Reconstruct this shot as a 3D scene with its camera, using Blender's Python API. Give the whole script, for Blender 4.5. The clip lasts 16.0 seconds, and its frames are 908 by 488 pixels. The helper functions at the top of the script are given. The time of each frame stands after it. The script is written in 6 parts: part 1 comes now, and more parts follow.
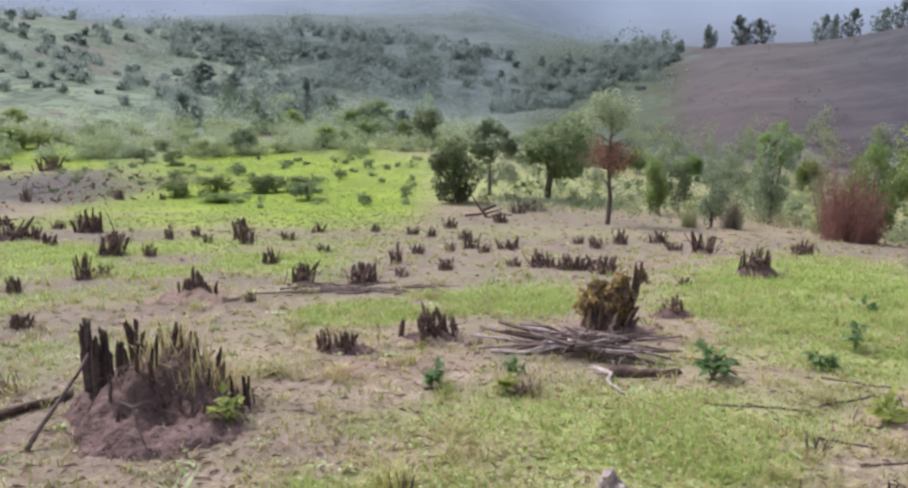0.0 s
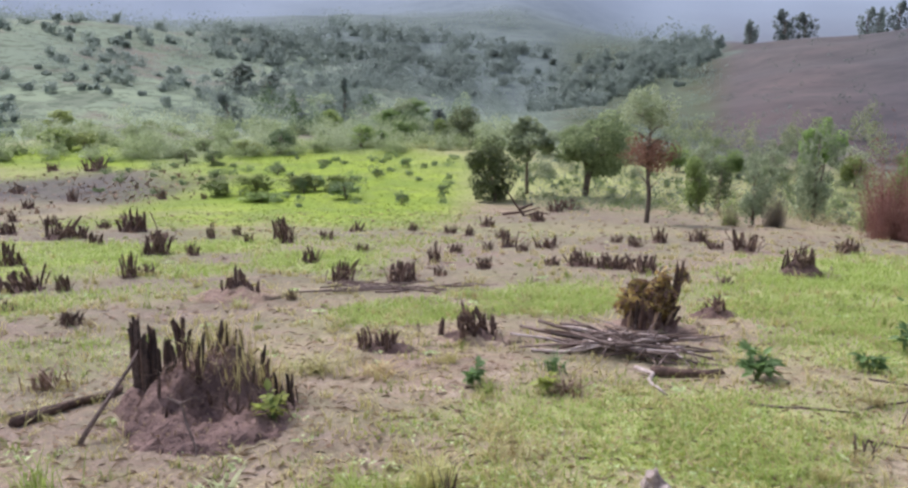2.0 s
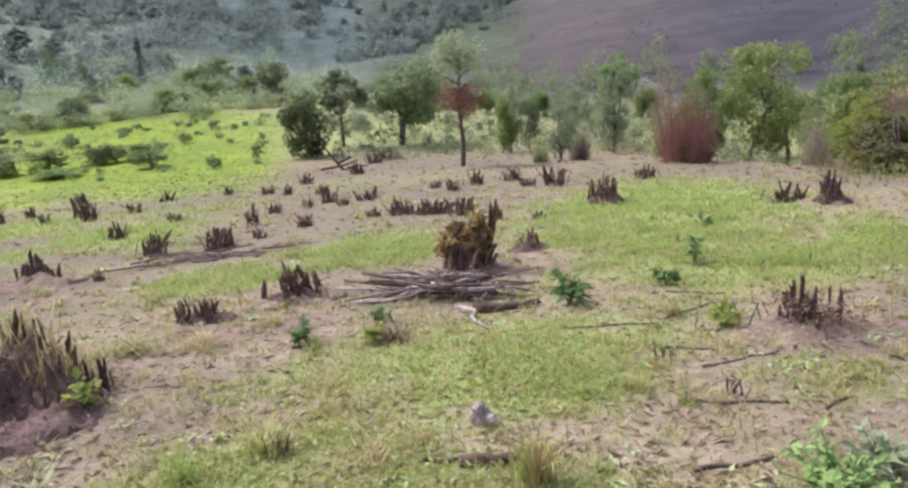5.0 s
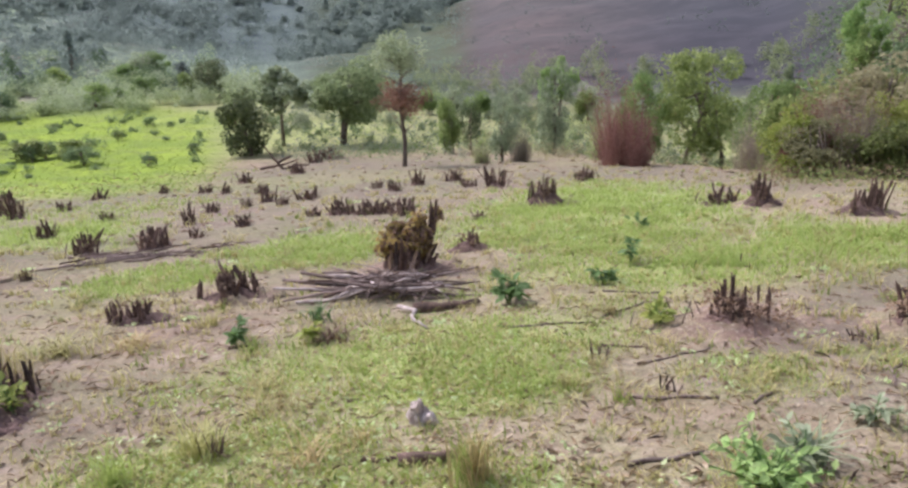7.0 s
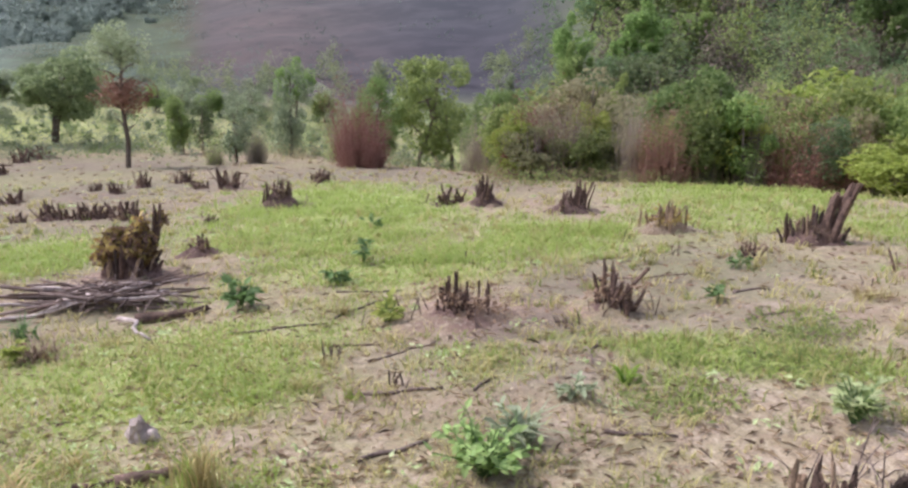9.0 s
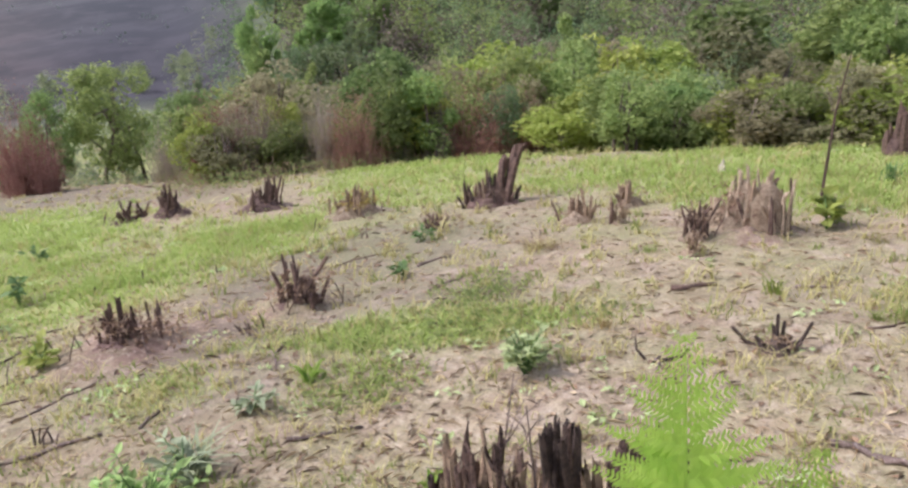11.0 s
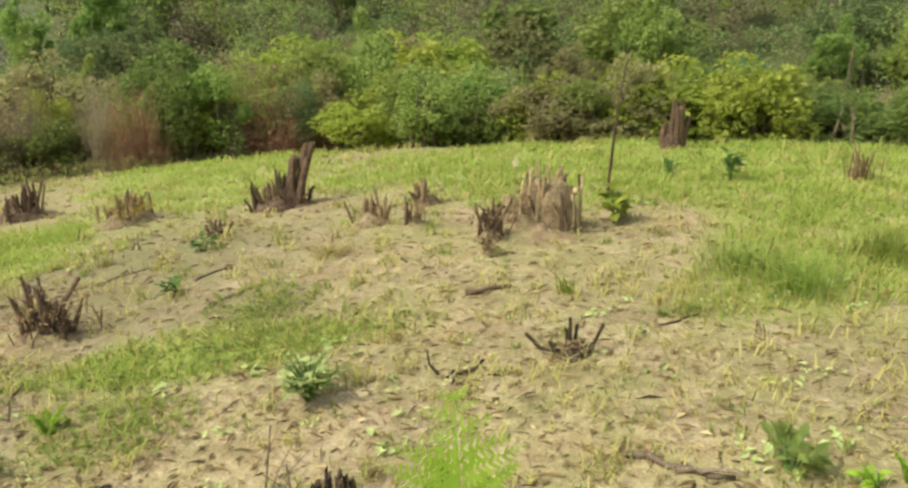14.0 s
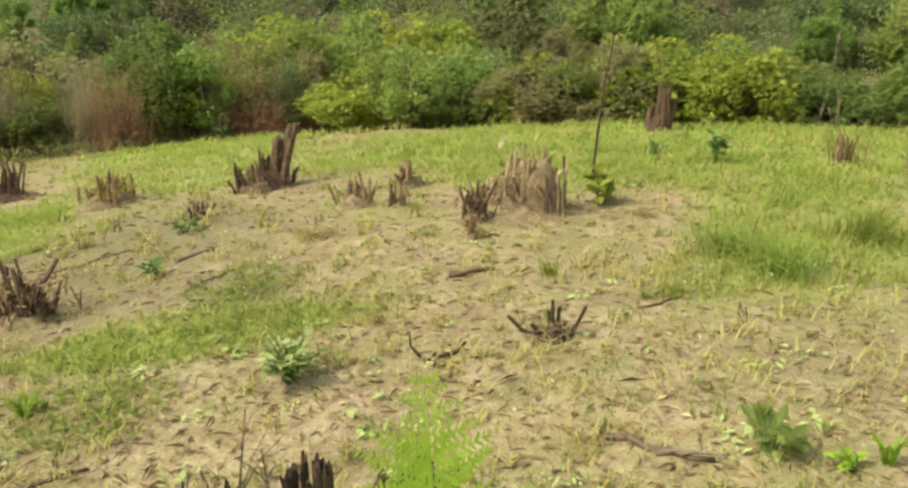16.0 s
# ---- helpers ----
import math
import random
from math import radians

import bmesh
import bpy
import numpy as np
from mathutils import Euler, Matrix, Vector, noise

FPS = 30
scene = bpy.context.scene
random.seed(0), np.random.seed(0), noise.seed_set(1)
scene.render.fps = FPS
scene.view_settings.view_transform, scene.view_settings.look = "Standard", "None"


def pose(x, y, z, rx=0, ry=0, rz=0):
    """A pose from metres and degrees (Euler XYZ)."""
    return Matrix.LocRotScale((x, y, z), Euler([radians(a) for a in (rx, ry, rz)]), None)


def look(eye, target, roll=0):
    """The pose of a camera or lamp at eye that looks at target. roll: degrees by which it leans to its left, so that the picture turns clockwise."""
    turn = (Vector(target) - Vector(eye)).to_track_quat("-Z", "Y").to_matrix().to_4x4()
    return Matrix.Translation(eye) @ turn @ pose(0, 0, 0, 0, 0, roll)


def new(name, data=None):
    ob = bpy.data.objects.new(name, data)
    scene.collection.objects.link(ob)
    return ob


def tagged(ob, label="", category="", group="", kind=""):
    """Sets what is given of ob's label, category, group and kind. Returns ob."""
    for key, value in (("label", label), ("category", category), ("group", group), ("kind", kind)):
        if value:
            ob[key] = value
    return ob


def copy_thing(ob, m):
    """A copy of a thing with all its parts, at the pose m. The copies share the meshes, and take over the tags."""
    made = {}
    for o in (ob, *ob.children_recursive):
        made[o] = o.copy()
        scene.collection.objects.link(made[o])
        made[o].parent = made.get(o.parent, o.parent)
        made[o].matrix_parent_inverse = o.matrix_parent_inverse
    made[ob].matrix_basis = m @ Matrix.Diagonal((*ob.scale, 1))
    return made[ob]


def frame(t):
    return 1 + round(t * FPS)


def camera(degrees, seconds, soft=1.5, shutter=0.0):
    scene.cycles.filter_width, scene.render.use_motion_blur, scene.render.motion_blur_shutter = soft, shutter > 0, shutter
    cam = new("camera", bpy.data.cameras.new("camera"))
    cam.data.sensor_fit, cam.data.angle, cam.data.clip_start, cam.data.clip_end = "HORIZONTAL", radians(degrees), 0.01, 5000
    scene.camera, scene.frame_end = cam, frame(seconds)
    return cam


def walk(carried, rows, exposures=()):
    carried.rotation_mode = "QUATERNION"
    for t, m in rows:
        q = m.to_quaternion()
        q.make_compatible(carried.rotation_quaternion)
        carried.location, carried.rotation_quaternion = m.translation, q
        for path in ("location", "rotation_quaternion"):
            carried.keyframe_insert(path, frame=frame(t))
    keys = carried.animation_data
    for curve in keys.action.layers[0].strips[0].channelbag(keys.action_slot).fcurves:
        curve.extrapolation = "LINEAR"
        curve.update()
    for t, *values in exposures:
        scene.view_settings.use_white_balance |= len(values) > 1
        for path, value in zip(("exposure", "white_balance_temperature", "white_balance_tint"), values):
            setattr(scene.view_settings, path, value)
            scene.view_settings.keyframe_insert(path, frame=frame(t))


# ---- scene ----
cam = camera(59.2, 16.0, soft=2.6)
PATH = [
    (0, 0.007, 0.000, 1.594, 0.00, -11.00, 0.00),
    (0.5, 0.012, 0.013, 1.596, 0.97, -11.25, 0.43),
    (1, -0.011, -0.004, 1.598, 2.07, -12.81, -1.06),
    (1.5, -0.009, -0.019, 1.604, 1.91, -11.21, -1.55),
    (2, -0.019, -0.018, 1.602, 2.67, -11.09, -0.55),
    (2.5, -0.005, -0.017, 1.602, 1.09, -11.80, -0.97),
    (3, 0.005, 0.004, 1.609, 1.05, -12.46, -0.84),
    (3.5, 0.016, -0.001, 1.595, -1.42, -13.63, -1.76),
    (4, 0.031, -0.004, 1.589, -4.75, -12.78, -3.73),
    (4.5, 0.056, -0.015, 1.589, -10.35, -14.59, -3.89),
    (5, 0.050, -0.024, 1.594, -9.92, -14.93, -3.47),
    (5.2, 0.059, -0.025, 1.587, -13.15, -16.10, -2.39),
    (7.3, 0.062, -0.037, 1.586, -14.76, -14.87, -2.05),
    (7.5, 0.063, -0.043, 1.587, -15.93, -14.78, -2.05),
    (8, 0.069, -0.068, 1.593, -18.22, -14.81, -2.64),
    (8.2, 0.070, -0.068, 1.600, -21.34, -15.04, -1.35),
    (10.3, 0.268, -0.126, 1.585, -43.70, -16.36, -3.10),
    (10.5, 0.305, -0.122, 1.584, -45.07, -16.77, -3.57),
    (11, 0.493, -0.135, 1.540, -53.58, -15.91, -2.84),
    (11.5, 0.551, -0.139, 1.538, -59.46, -17.65, -2.50),
    (12, 0.756, -0.082, 1.515, -63.96, -18.11, -2.15),
    (12.5, 0.860, -0.072, 1.510, -66.41, -16.25, -1.76),
    (13, 0.886, -0.072, 1.491, -66.46, -15.31, -1.34),
    (13.5, 0.873, -0.067, 1.497, -65.48, -15.74, -2.23),
    (14, 0.871, -0.067, 1.500, -67.74, -16.71, -1.19),
    (14.5, 0.872, -0.068, 1.500, -67.49, -16.80, -1.15),
    (15, 0.878, -0.063, 1.499, -67.97, -17.35, -0.66),
    (15.5, 0.876, -0.055, 1.499, -66.93, -17.60, -0.53),
    (16, 0.902, -0.082, 1.491, -68.63, -17.99, -0.85),
]
walk(
    cam,
    [(t, pose(x, y, z) @ pose(0, 0, 0, 90 + pitch, 0, yaw) @ pose(0, 0, 0, 0, 0, roll)) for t, x, y, z, yaw, pitch, roll in PATH],
    exposures=[(0, 0.0, 5750, 24), (4, 0.06, 5750, 25), (8.2, 0.08, 5750, 25), (11.0, 0.14, 5750, 24), (11.5, 0.13, 6650, 8), (12, 0.12, 7700, -1), (12.6, 0.1, 8200, -4), (14, 0.1, 7800, -5), (16, 0.07, 8200, -5)],
)

# ---- light: hazy high sun from behind the field, to the side ----
SUN_EL, SUN_AZ = 52.0, -42.0  # azimuth from +y towards +x
world = bpy.data.worlds.new("sky")
scene.world = world
world.use_nodes = True
wn = world.node_tree
bg = wn.nodes["Background"]
sky = wn.nodes.new("ShaderNodeTexSky")
sky.sky_type = "NISHITA"
sky.sun_disc = False
sky.sun_elevation, sky.sun_rotation = radians(SUN_EL), radians(SUN_AZ)
sky.dust_density, sky.air_density = 4.0, 1.2
haze = wn.nodes.new("ShaderNodeHueSaturation")  # a milky, hazy sky
haze.inputs["Saturation"].default_value = 0.45
wn.links.new(sky.outputs[0], haze.inputs["Color"])
wn.links.new(haze.outputs[0], bg.inputs[0])
bg.inputs[1].default_value = 0.185
sun = new("sun", bpy.data.lights.new("sun", "SUN"))
sun.data.energy, sun.data.angle, sun.data.color = 2.7, radians(2.5), (1.0, 0.95, 0.81)
sx, sy = math.sin(radians(SUN_AZ)) * math.cos(radians(SUN_EL)), math.cos(radians(SUN_AZ)) * math.cos(radians(SUN_EL))
sun.matrix_world = look((sx * 50, sy * 50, math.sin(radians(SUN_EL)) * 50), (0, 0, 0))


# ---- materials ----
def material(name, rough=0.85, spec=0.2):
    m = bpy.data.materials.new(name)
    m.use_nodes = True
    b = m.node_tree.nodes["Principled BSDF"]
    b.inputs["Roughness"].default_value = rough
    b.inputs["Specular IOR Level"].default_value = spec
    return m, m.node_tree, b


def node(nt, kind, **values):
    n = nt.nodes.new(kind)
    for key, value in values.items():
        n.inputs[key].default_value = value
    return n


def noise_tex(nt, scale, detail=4.0, rough=0.6, world_space=True):
    n = node(nt, "ShaderNodeTexNoise", Scale=scale, Detail=detail, Roughness=rough)
    if world_space:
        g = nt.nodes.new("ShaderNodeNewGeometry")
        nt.links.new(g.outputs["Position"], n.inputs["Vector"])
    else:
        g = nt.nodes.new("ShaderNodeTexCoord")
        nt.links.new(g.outputs["Object"], n.inputs["Vector"])
    return n.outputs["Fac"]


def ramp(nt, value, lo, hi):
    n = node(nt, "ShaderNodeMapRange", **{"From Min": lo, "From Max": hi})
    n.interpolation_type = "SMOOTHSTEP"
    nt.links.new(value, n.inputs["Value"])
    return n.outputs["Result"]


def mix(nt, fac, a, b):
    n = nt.nodes.new("ShaderNodeMix")
    n.data_type = "RGBA"
    for socket, v in ((n.inputs["Factor"], fac), (n.inputs["A"], a), (n.inputs["B"], b)):
        if isinstance(v, bpy.types.NodeSocket):
            nt.links.new(v, socket)
        elif isinstance(v, (int, float)):
            socket.default_value = v
        else:
            socket.default_value = (*v, 1)
    return n.outputs["Result"]


def maths(nt, op, a, b):
    n = nt.nodes.new("ShaderNodeMath")
    n.operation = op
    for socket, v in zip(n.inputs, (a, b)):
        if isinstance(v, bpy.types.NodeSocket):
            nt.links.new(v, socket)
        else:
            socket.default_value = v
    return n.outputs[0]


def bump(nt, b, height, strength, distance):
    n = node(nt, "ShaderNodeBump", Strength=strength, Distance=distance)
    nt.links.new(height, n.inputs["Height"])
    nt.links.new(n.outputs[0], b.inputs["Normal"])


def attribute(nt, name):
    n = nt.nodes.new("ShaderNodeAttribute")
    n.attribute_name = name
    return n.outputs["Fac"]


def simple(name, a, b, scale=8.0, rough=0.85, c=None, bumpy=0.0, dist=0.01, per="object", space=False):
    """Two or three colours mixed by noise at two scales and by the thing's or the piece's own random number."""
    m, nt, bsdf = material(name, rough)
    n1, n2 = noise_tex(nt, scale, 5, 0.65, space), noise_tex(nt, scale * 6, 3, 0.6, space)
    col = mix(nt, ramp(nt, n1, 0.35, 0.65), a, b)
    if c:
        col = mix(nt, ramp(nt, n2, 0.52, 0.7), col, c)
    rnd = nt.nodes.new("ShaderNodeObjectInfo").outputs["Random"] if per == "object" else nt.nodes.new("ShaderNodeNewGeometry").outputs["Random Per Island"]
    hsv = nt.nodes.new("ShaderNodeHueSaturation")
    nt.links.new(col, hsv.inputs["Color"])
    v = node(nt, "ShaderNodeMapRange", **{"To Min": 0.7, "To Max": 1.3})
    nt.links.new(rnd, v.inputs["Value"])
    nt.links.new(v.outputs[0], hsv.inputs["Value"])
    nt.links.new(hsv.outputs[0], bsdf.inputs["Base Color"])
    if bumpy:
        bump(nt, bsdf, maths(nt, "ADD", n1, n2), bumpy, dist)
    return m


def leafy(name, a, b, glow=0.35, rough=0.55, hue=0.03):
    """Leaves: colour differs from leaf to leaf and from plant to plant, and light shines through."""
    m, nt, bsdf = material(name, rough, 0.25)
    isl = nt.nodes.new("ShaderNodeNewGeometry").outputs["Random Per Island"]
    rnd = nt.nodes.new("ShaderNodeObjectInfo").outputs["Random"]
    col = mix(nt, isl, a, b)
    hsv = nt.nodes.new("ShaderNodeHueSaturation")
    nt.links.new(col, hsv.inputs["Color"])
    h = node(nt, "ShaderNodeMapRange", **{"To Min": 0.5 - hue, "To Max": 0.5 + hue})
    v = node(nt, "ShaderNodeMapRange", **{"To Min": 0.72, "To Max": 1.28})
    nt.links.new(rnd, h.inputs["Value"])
    nt.links.new(maths(nt, "FRACT", maths(nt, "MULTIPLY", rnd, 7.3), 0), v.inputs["Value"])
    nt.links.new(h.outputs[0], hsv.inputs["Hue"])
    nt.links.new(v.outputs[0], hsv.inputs["Value"])
    nt.links.new(hsv.outputs[0], bsdf.inputs["Base Color"])
    tr = nt.nodes.new("ShaderNodeBsdfTranslucent")
    nt.links.new(hsv.outputs[0], tr.inputs["Color"])
    mx = nt.nodes.new("ShaderNodeMixShader")
    mx.inputs[0].default_value = glow
    nt.links.new(bsdf.outputs[0], mx.inputs[1])
    nt.links.new(tr.outputs[0], mx.inputs[2])
    nt.links.new(mx.outputs[0], nt.nodes["Material Output"].inputs["Surface"])
    return m


def ground_material():
    m, nt, b = material("field_ground", 0.95, 0.1)
    n0, n1, n2, n3 = noise_tex(nt, 0.35, 5), noise_tex(nt, 2.2, 6, 0.65), noise_tex(nt, 14, 5, 0.7), noise_tex(nt, 70, 3, 0.7)
    m1, m2, m3 = noise_tex(nt, 0.9, 7, 0.68), noise_tex(nt, 3.6, 6, 0.7), noise_tex(nt, 30, 4, 0.75)
    soil = mix(nt, ramp(nt, n0, 0.42, 0.58), (0.365, 0.268, 0.187), (0.31, 0.237, 0.16))
    straw = mix(nt, ramp(nt, n2, 0.42, 0.58), (0.50, 0.41, 0.29), (0.345, 0.28, 0.18))
    soil = mix(nt, maths(nt, "MULTIPLY", attribute(nt, "straw"), ramp(nt, n1, 0.42, 0.56)), soil, straw)
    big, wide = noise_tex(nt, 0.55, 6, 0.62), noise_tex(nt, 0.16, 5, 0.6)
    soil = mix(nt, maths(nt, "MULTIPLY", ramp(nt, wide, 0.44, 0.56), 0.6), soil, (0.28, 0.25, 0.145))
    soil = mix(nt, maths(nt, "MULTIPLY", ramp(nt, big, 0.48, 0.6), 0.55), soil, (0.25, 0.255, 0.11))
    soil = mix(nt, maths(nt, "MULTIPLY", ramp(nt, big, 0.46, 0.38), 0.5), soil, (0.27, 0.185, 0.15))
    soil = mix(nt, maths(nt, "MULTIPLY", ramp(nt, n1, 0.5, 0.6), 0.7), soil, (0.25, 0.17, 0.13))
    soil = mix(nt, maths(nt, "MULTIPLY", attribute(nt, "red"), ramp(nt, n1, 0.3, 0.6)), soil, mix(nt, ramp(nt, m2, 0.4, 0.6), (0.27, 0.18, 0.14), (0.20, 0.13, 0.105)))
    soil = mix(nt, maths(nt, "MULTIPLY", ramp(nt, m2, 0.5, 0.62), 0.45), soil, (0.25, 0.225, 0.12))
    soil = mix(nt, maths(nt, "MULTIPLY", ramp(nt, m1, 0.5, 0.6), 0.3), soil, (0.26, 0.27, 0.12))
    soil = mix(nt, maths(nt, "MULTIPLY", ramp(nt, m2, 0.47, 0.36), 0.5), soil, (0.47, 0.385, 0.29))
    soil = mix(nt, maths(nt, "MULTIPLY", ramp(nt, n2, 0.53, 0.62), 0.65), soil, (0.17, 0.125, 0.09))
    soil = mix(nt, maths(nt, "MULTIPLY", ramp(nt, m3, 0.46, 0.38), 0.45), soil, (0.56, 0.48, 0.37))
    soil = mix(nt, maths(nt, "MULTIPLY", ramp(nt, n3, 0.53, 0.63), 0.6), soil, (0.11, 0.085, 0.06))
    ash = mix(nt, ramp(nt, n1, 0.4, 0.6), (0.132, 0.115, 0.107), (0.082, 0.073, 0.069))
    soil = mix(nt, attribute(nt, "ash"), soil, ash)
    green = mix(nt, ramp(nt, n1, 0.35, 0.65), (0.37, 0.435, 0.14), (0.32, 0.375, 0.12))
    green = mix(nt, maths(nt, "MULTIPLY", ramp(nt, m2, 0.48, 0.6), 0.7), green, (0.31, 0.30, 0.13))
    green = mix(nt, maths(nt, "MULTIPLY", ramp(nt, n2, 0.5, 0.6), 0.35), green, (0.18, 0.215, 0.06))
    col = mix(nt, maths(nt, "MULTIPLY", attribute(nt, "grass"), ramp(nt, m2, 0.32, 0.52)), soil, green)
    bright = mix(nt, ramp(nt, n0, 0.35, 0.65), (0.285, 0.375, 0.043), (0.2, 0.285, 0.04))
    bright = mix(nt, ramp(nt, n1, 0.55, 0.7), bright, (0.20, 0.29, 0.05))
    bright = mix(nt, maths(nt, "MULTIPLY", ramp(nt, m1, 0.5, 0.62), 0.6), bright, (0.19, 0.22, 0.075))
    col = mix(nt, attribute(nt, "bright"), col, bright)
    f0, f1, f2 = noise_tex(nt, 0.02, 6, 0.6), noise_tex(nt, 0.11, 6, 0.7), noise_tex(nt, 0.5, 4, 0.7)
    # Hill greens lean towards blue for the distance haze.
    hill = mix(nt, ramp(nt, f0, 0.42, 0.58), (0.26, 0.32, 0.195), (0.195, 0.245, 0.165))
    hill = mix(nt, ramp(nt, f1, 0.47, 0.56), hill, (0.17, 0.205, 0.135))
    hill = mix(nt, maths(nt, "MULTIPLY", ramp(nt, f2, 0.5, 0.58), 0.8), hill, (0.10, 0.13, 0.08))
    hill = mix(nt, maths(nt, "MULTIPLY", ramp(nt, noise_tex(nt, 0.05, 6, 0.7), 0.52, 0.6), 0.7), hill, (0.20, 0.165, 0.13))
    col = mix(nt, attribute(nt, "hill"), col, hill)
    burnt = mix(nt, ramp(nt, f1, 0.35, 0.65), (0.115, 0.088, 0.08), (0.088, 0.071, 0.067))
    burnt = mix(nt, maths(nt, "MULTIPLY", ramp(nt, f2, 0.5, 0.62), 0.5), burnt, (0.085, 0.068, 0.068))
    burnt = mix(nt, maths(nt, "MULTIPLY", ramp(nt, noise_tex(nt, 0.04, 6, 0.7), 0.5, 0.6), 0.4), burnt, (0.12, 0.1, 0.09))
    burnt = mix(nt, maths(nt, "MULTIPLY", ramp(nt, noise_tex(nt, 0.06, 8, 0.75), 0.5, 0.62), 0.4), burnt, (0.18, 0.125, 0.115))
    burnt = mix(nt, maths(nt, "MULTIPLY", ramp(nt, noise_tex(nt, 0.28, 5, 0.7), 0.57, 0.64), 0.7), burnt, (0.05, 0.045, 0.045))
    # The burnt hill turns darker and bluer as azimuth grows.
    burnt = mix(nt, attribute(nt, "hill_dark"), burnt, mix(nt, ramp(nt, f1, 0.42, 0.58), (0.068, 0.062, 0.071), (0.05, 0.047, 0.055)))
    col = mix(nt, attribute(nt, "burnt"), col, burnt)
    # Distance haze put into the colour of the valley's farther slopes.
    haze_blue = mix(nt, ramp(nt, f1, 0.42, 0.58), (0.14, 0.175, 0.155), (0.1, 0.13, 0.12))
    col = mix(nt, attribute(nt, "far"), col, haze_blue)
    # Undergrowth colour, with the shade between the crowns darkened into it.
    col = mix(nt, attribute(nt, "forest"), col, mix(nt, ramp(nt, n0, 0.4, 0.6), (0.055, 0.07, 0.028), (0.085, 0.10, 0.04)))
    # Pale blue haze put into the colour of the farthest ridges.
    col = mix(nt, attribute(nt, "mountain_haze"), col, (0.25, 0.30, 0.345))
    nt.links.new(col, b.inputs["Base Color"])
    h = maths(nt, "ADD", maths(nt, "MULTIPLY", n1, 1.0), maths(nt, "MULTIPLY", n2, 0.6))
    h = maths(nt, "ADD", h, maths(nt, "MULTIPLY", n3, 0.25))
    h = maths(nt, "MULTIPLY", h, maths(nt, "SUBTRACT", 1.0, maths(nt, "MAXIMUM", attribute(nt, "hill"), attribute(nt, "burnt"))))
    bump(nt, b, h, 0.8, 0.028)
    return m


GROUND = ground_material()
CHAR = simple("charred_culm", (0.095, 0.064, 0.05), (0.20, 0.132, 0.1), 22, 0.9, (0.04, 0.028, 0.024), 0.7, 0.01)
CHAR_DARK = simple("blackened_wood", (0.055, 0.042, 0.036), (0.12, 0.085, 0.066), 26, 0.85, (0.025, 0.02, 0.018), 0.7, 0.01)
CULM_PALE = simple("weathered_culm", (0.42, 0.31, 0.20), (0.26, 0.18, 0.12), 30, 0.85, (0.07, 0.045, 0.035), 0.6, 0.01)
CULM_BLEACHED = simple("bleached_culm", (0.62, 0.5, 0.35), (0.42, 0.32, 0.215), 30, 0.85, (0.12, 0.08, 0.06), 0.7, 0.012)
ROOT_DARK = simple("scorched_root_soil", (0.14, 0.092, 0.076), (0.23, 0.155, 0.125), 9, 0.95, (0.075, 0.048, 0.04), 0.9, 0.03)
HEAP_EARTH = simple("burnt_heap_earth", (0.105, 0.07, 0.06), (0.175, 0.118, 0.097), 6, 0.95, (0.06, 0.04, 0.035), 0.9, 0.03)
ROOT_PALE = simple("dry_root_mass", (0.58, 0.46, 0.32), (0.38, 0.28, 0.19), 16, 0.9, (0.12, 0.08, 0.055), 1.0, 0.04)
ROOT_GOLD = simple("peeling_golden_bark", (0.40, 0.27, 0.08), (0.22, 0.12, 0.04), 14, 0.85, (0.08, 0.05, 0.03), 0.9, 0.04)
STICK = simple("grey_brown_branch", (0.22, 0.165, 0.135), (0.12, 0.085, 0.07), 14, 0.85, (0.32, 0.26, 0.22), 0.5, 0.01)
STICK_PALE = simple("bare_pale_branch", (0.58, 0.50, 0.45), (0.40, 0.33, 0.29), 14, 0.85, (0.17, 0.13, 0.1), 0.5, 0.01)
BARK = simple("tree_bark", (0.13, 0.10, 0.075), (0.22, 0.18, 0.14), 10, 0.9, (0.07, 0.055, 0.045), 0.7, 0.02)
BLEACHED = simple("bleached_wood", (0.70, 0.61, 0.54), (0.48, 0.39, 0.33), 22, 0.8, (0.22, 0.16, 0.14), 0.8, 0.02)
GRASS = leafy("meadow_grass", (0.30, 0.39, 0.095), (0.385, 0.465, 0.135), 0.52, hue=0.01)
GRASS_DRY = leafy("dry_grass", (0.49, 0.425, 0.19), (0.36, 0.32, 0.125), 0.35)
STRAW = simple("straw_litter", (0.50, 0.41, 0.26), (0.30, 0.22, 0.13), 3, 0.9, per="island", space=True)
LITTER = simple("dead_leaf_litter", (0.30, 0.20, 0.12), (0.14, 0.09, 0.06), 3, 0.9, (0.45, 0.38, 0.26), per="island", space=True)
TWIG_LITTER = simple("charred_twig_litter", (0.12, 0.085, 0.065), (0.20, 0.145, 0.11), 3, 0.9, (0.05, 0.04, 0.03), per="island", space=True)
FIELD_GREEN = leafy("bright_crop", (0.295, 0.38, 0.045), (0.2, 0.285, 0.04), 0.45, hue=0.0)
WEED = leafy("weed_leaf", (0.10, 0.19, 0.06), (0.18, 0.28, 0.09), 0.35, hue=0.008)
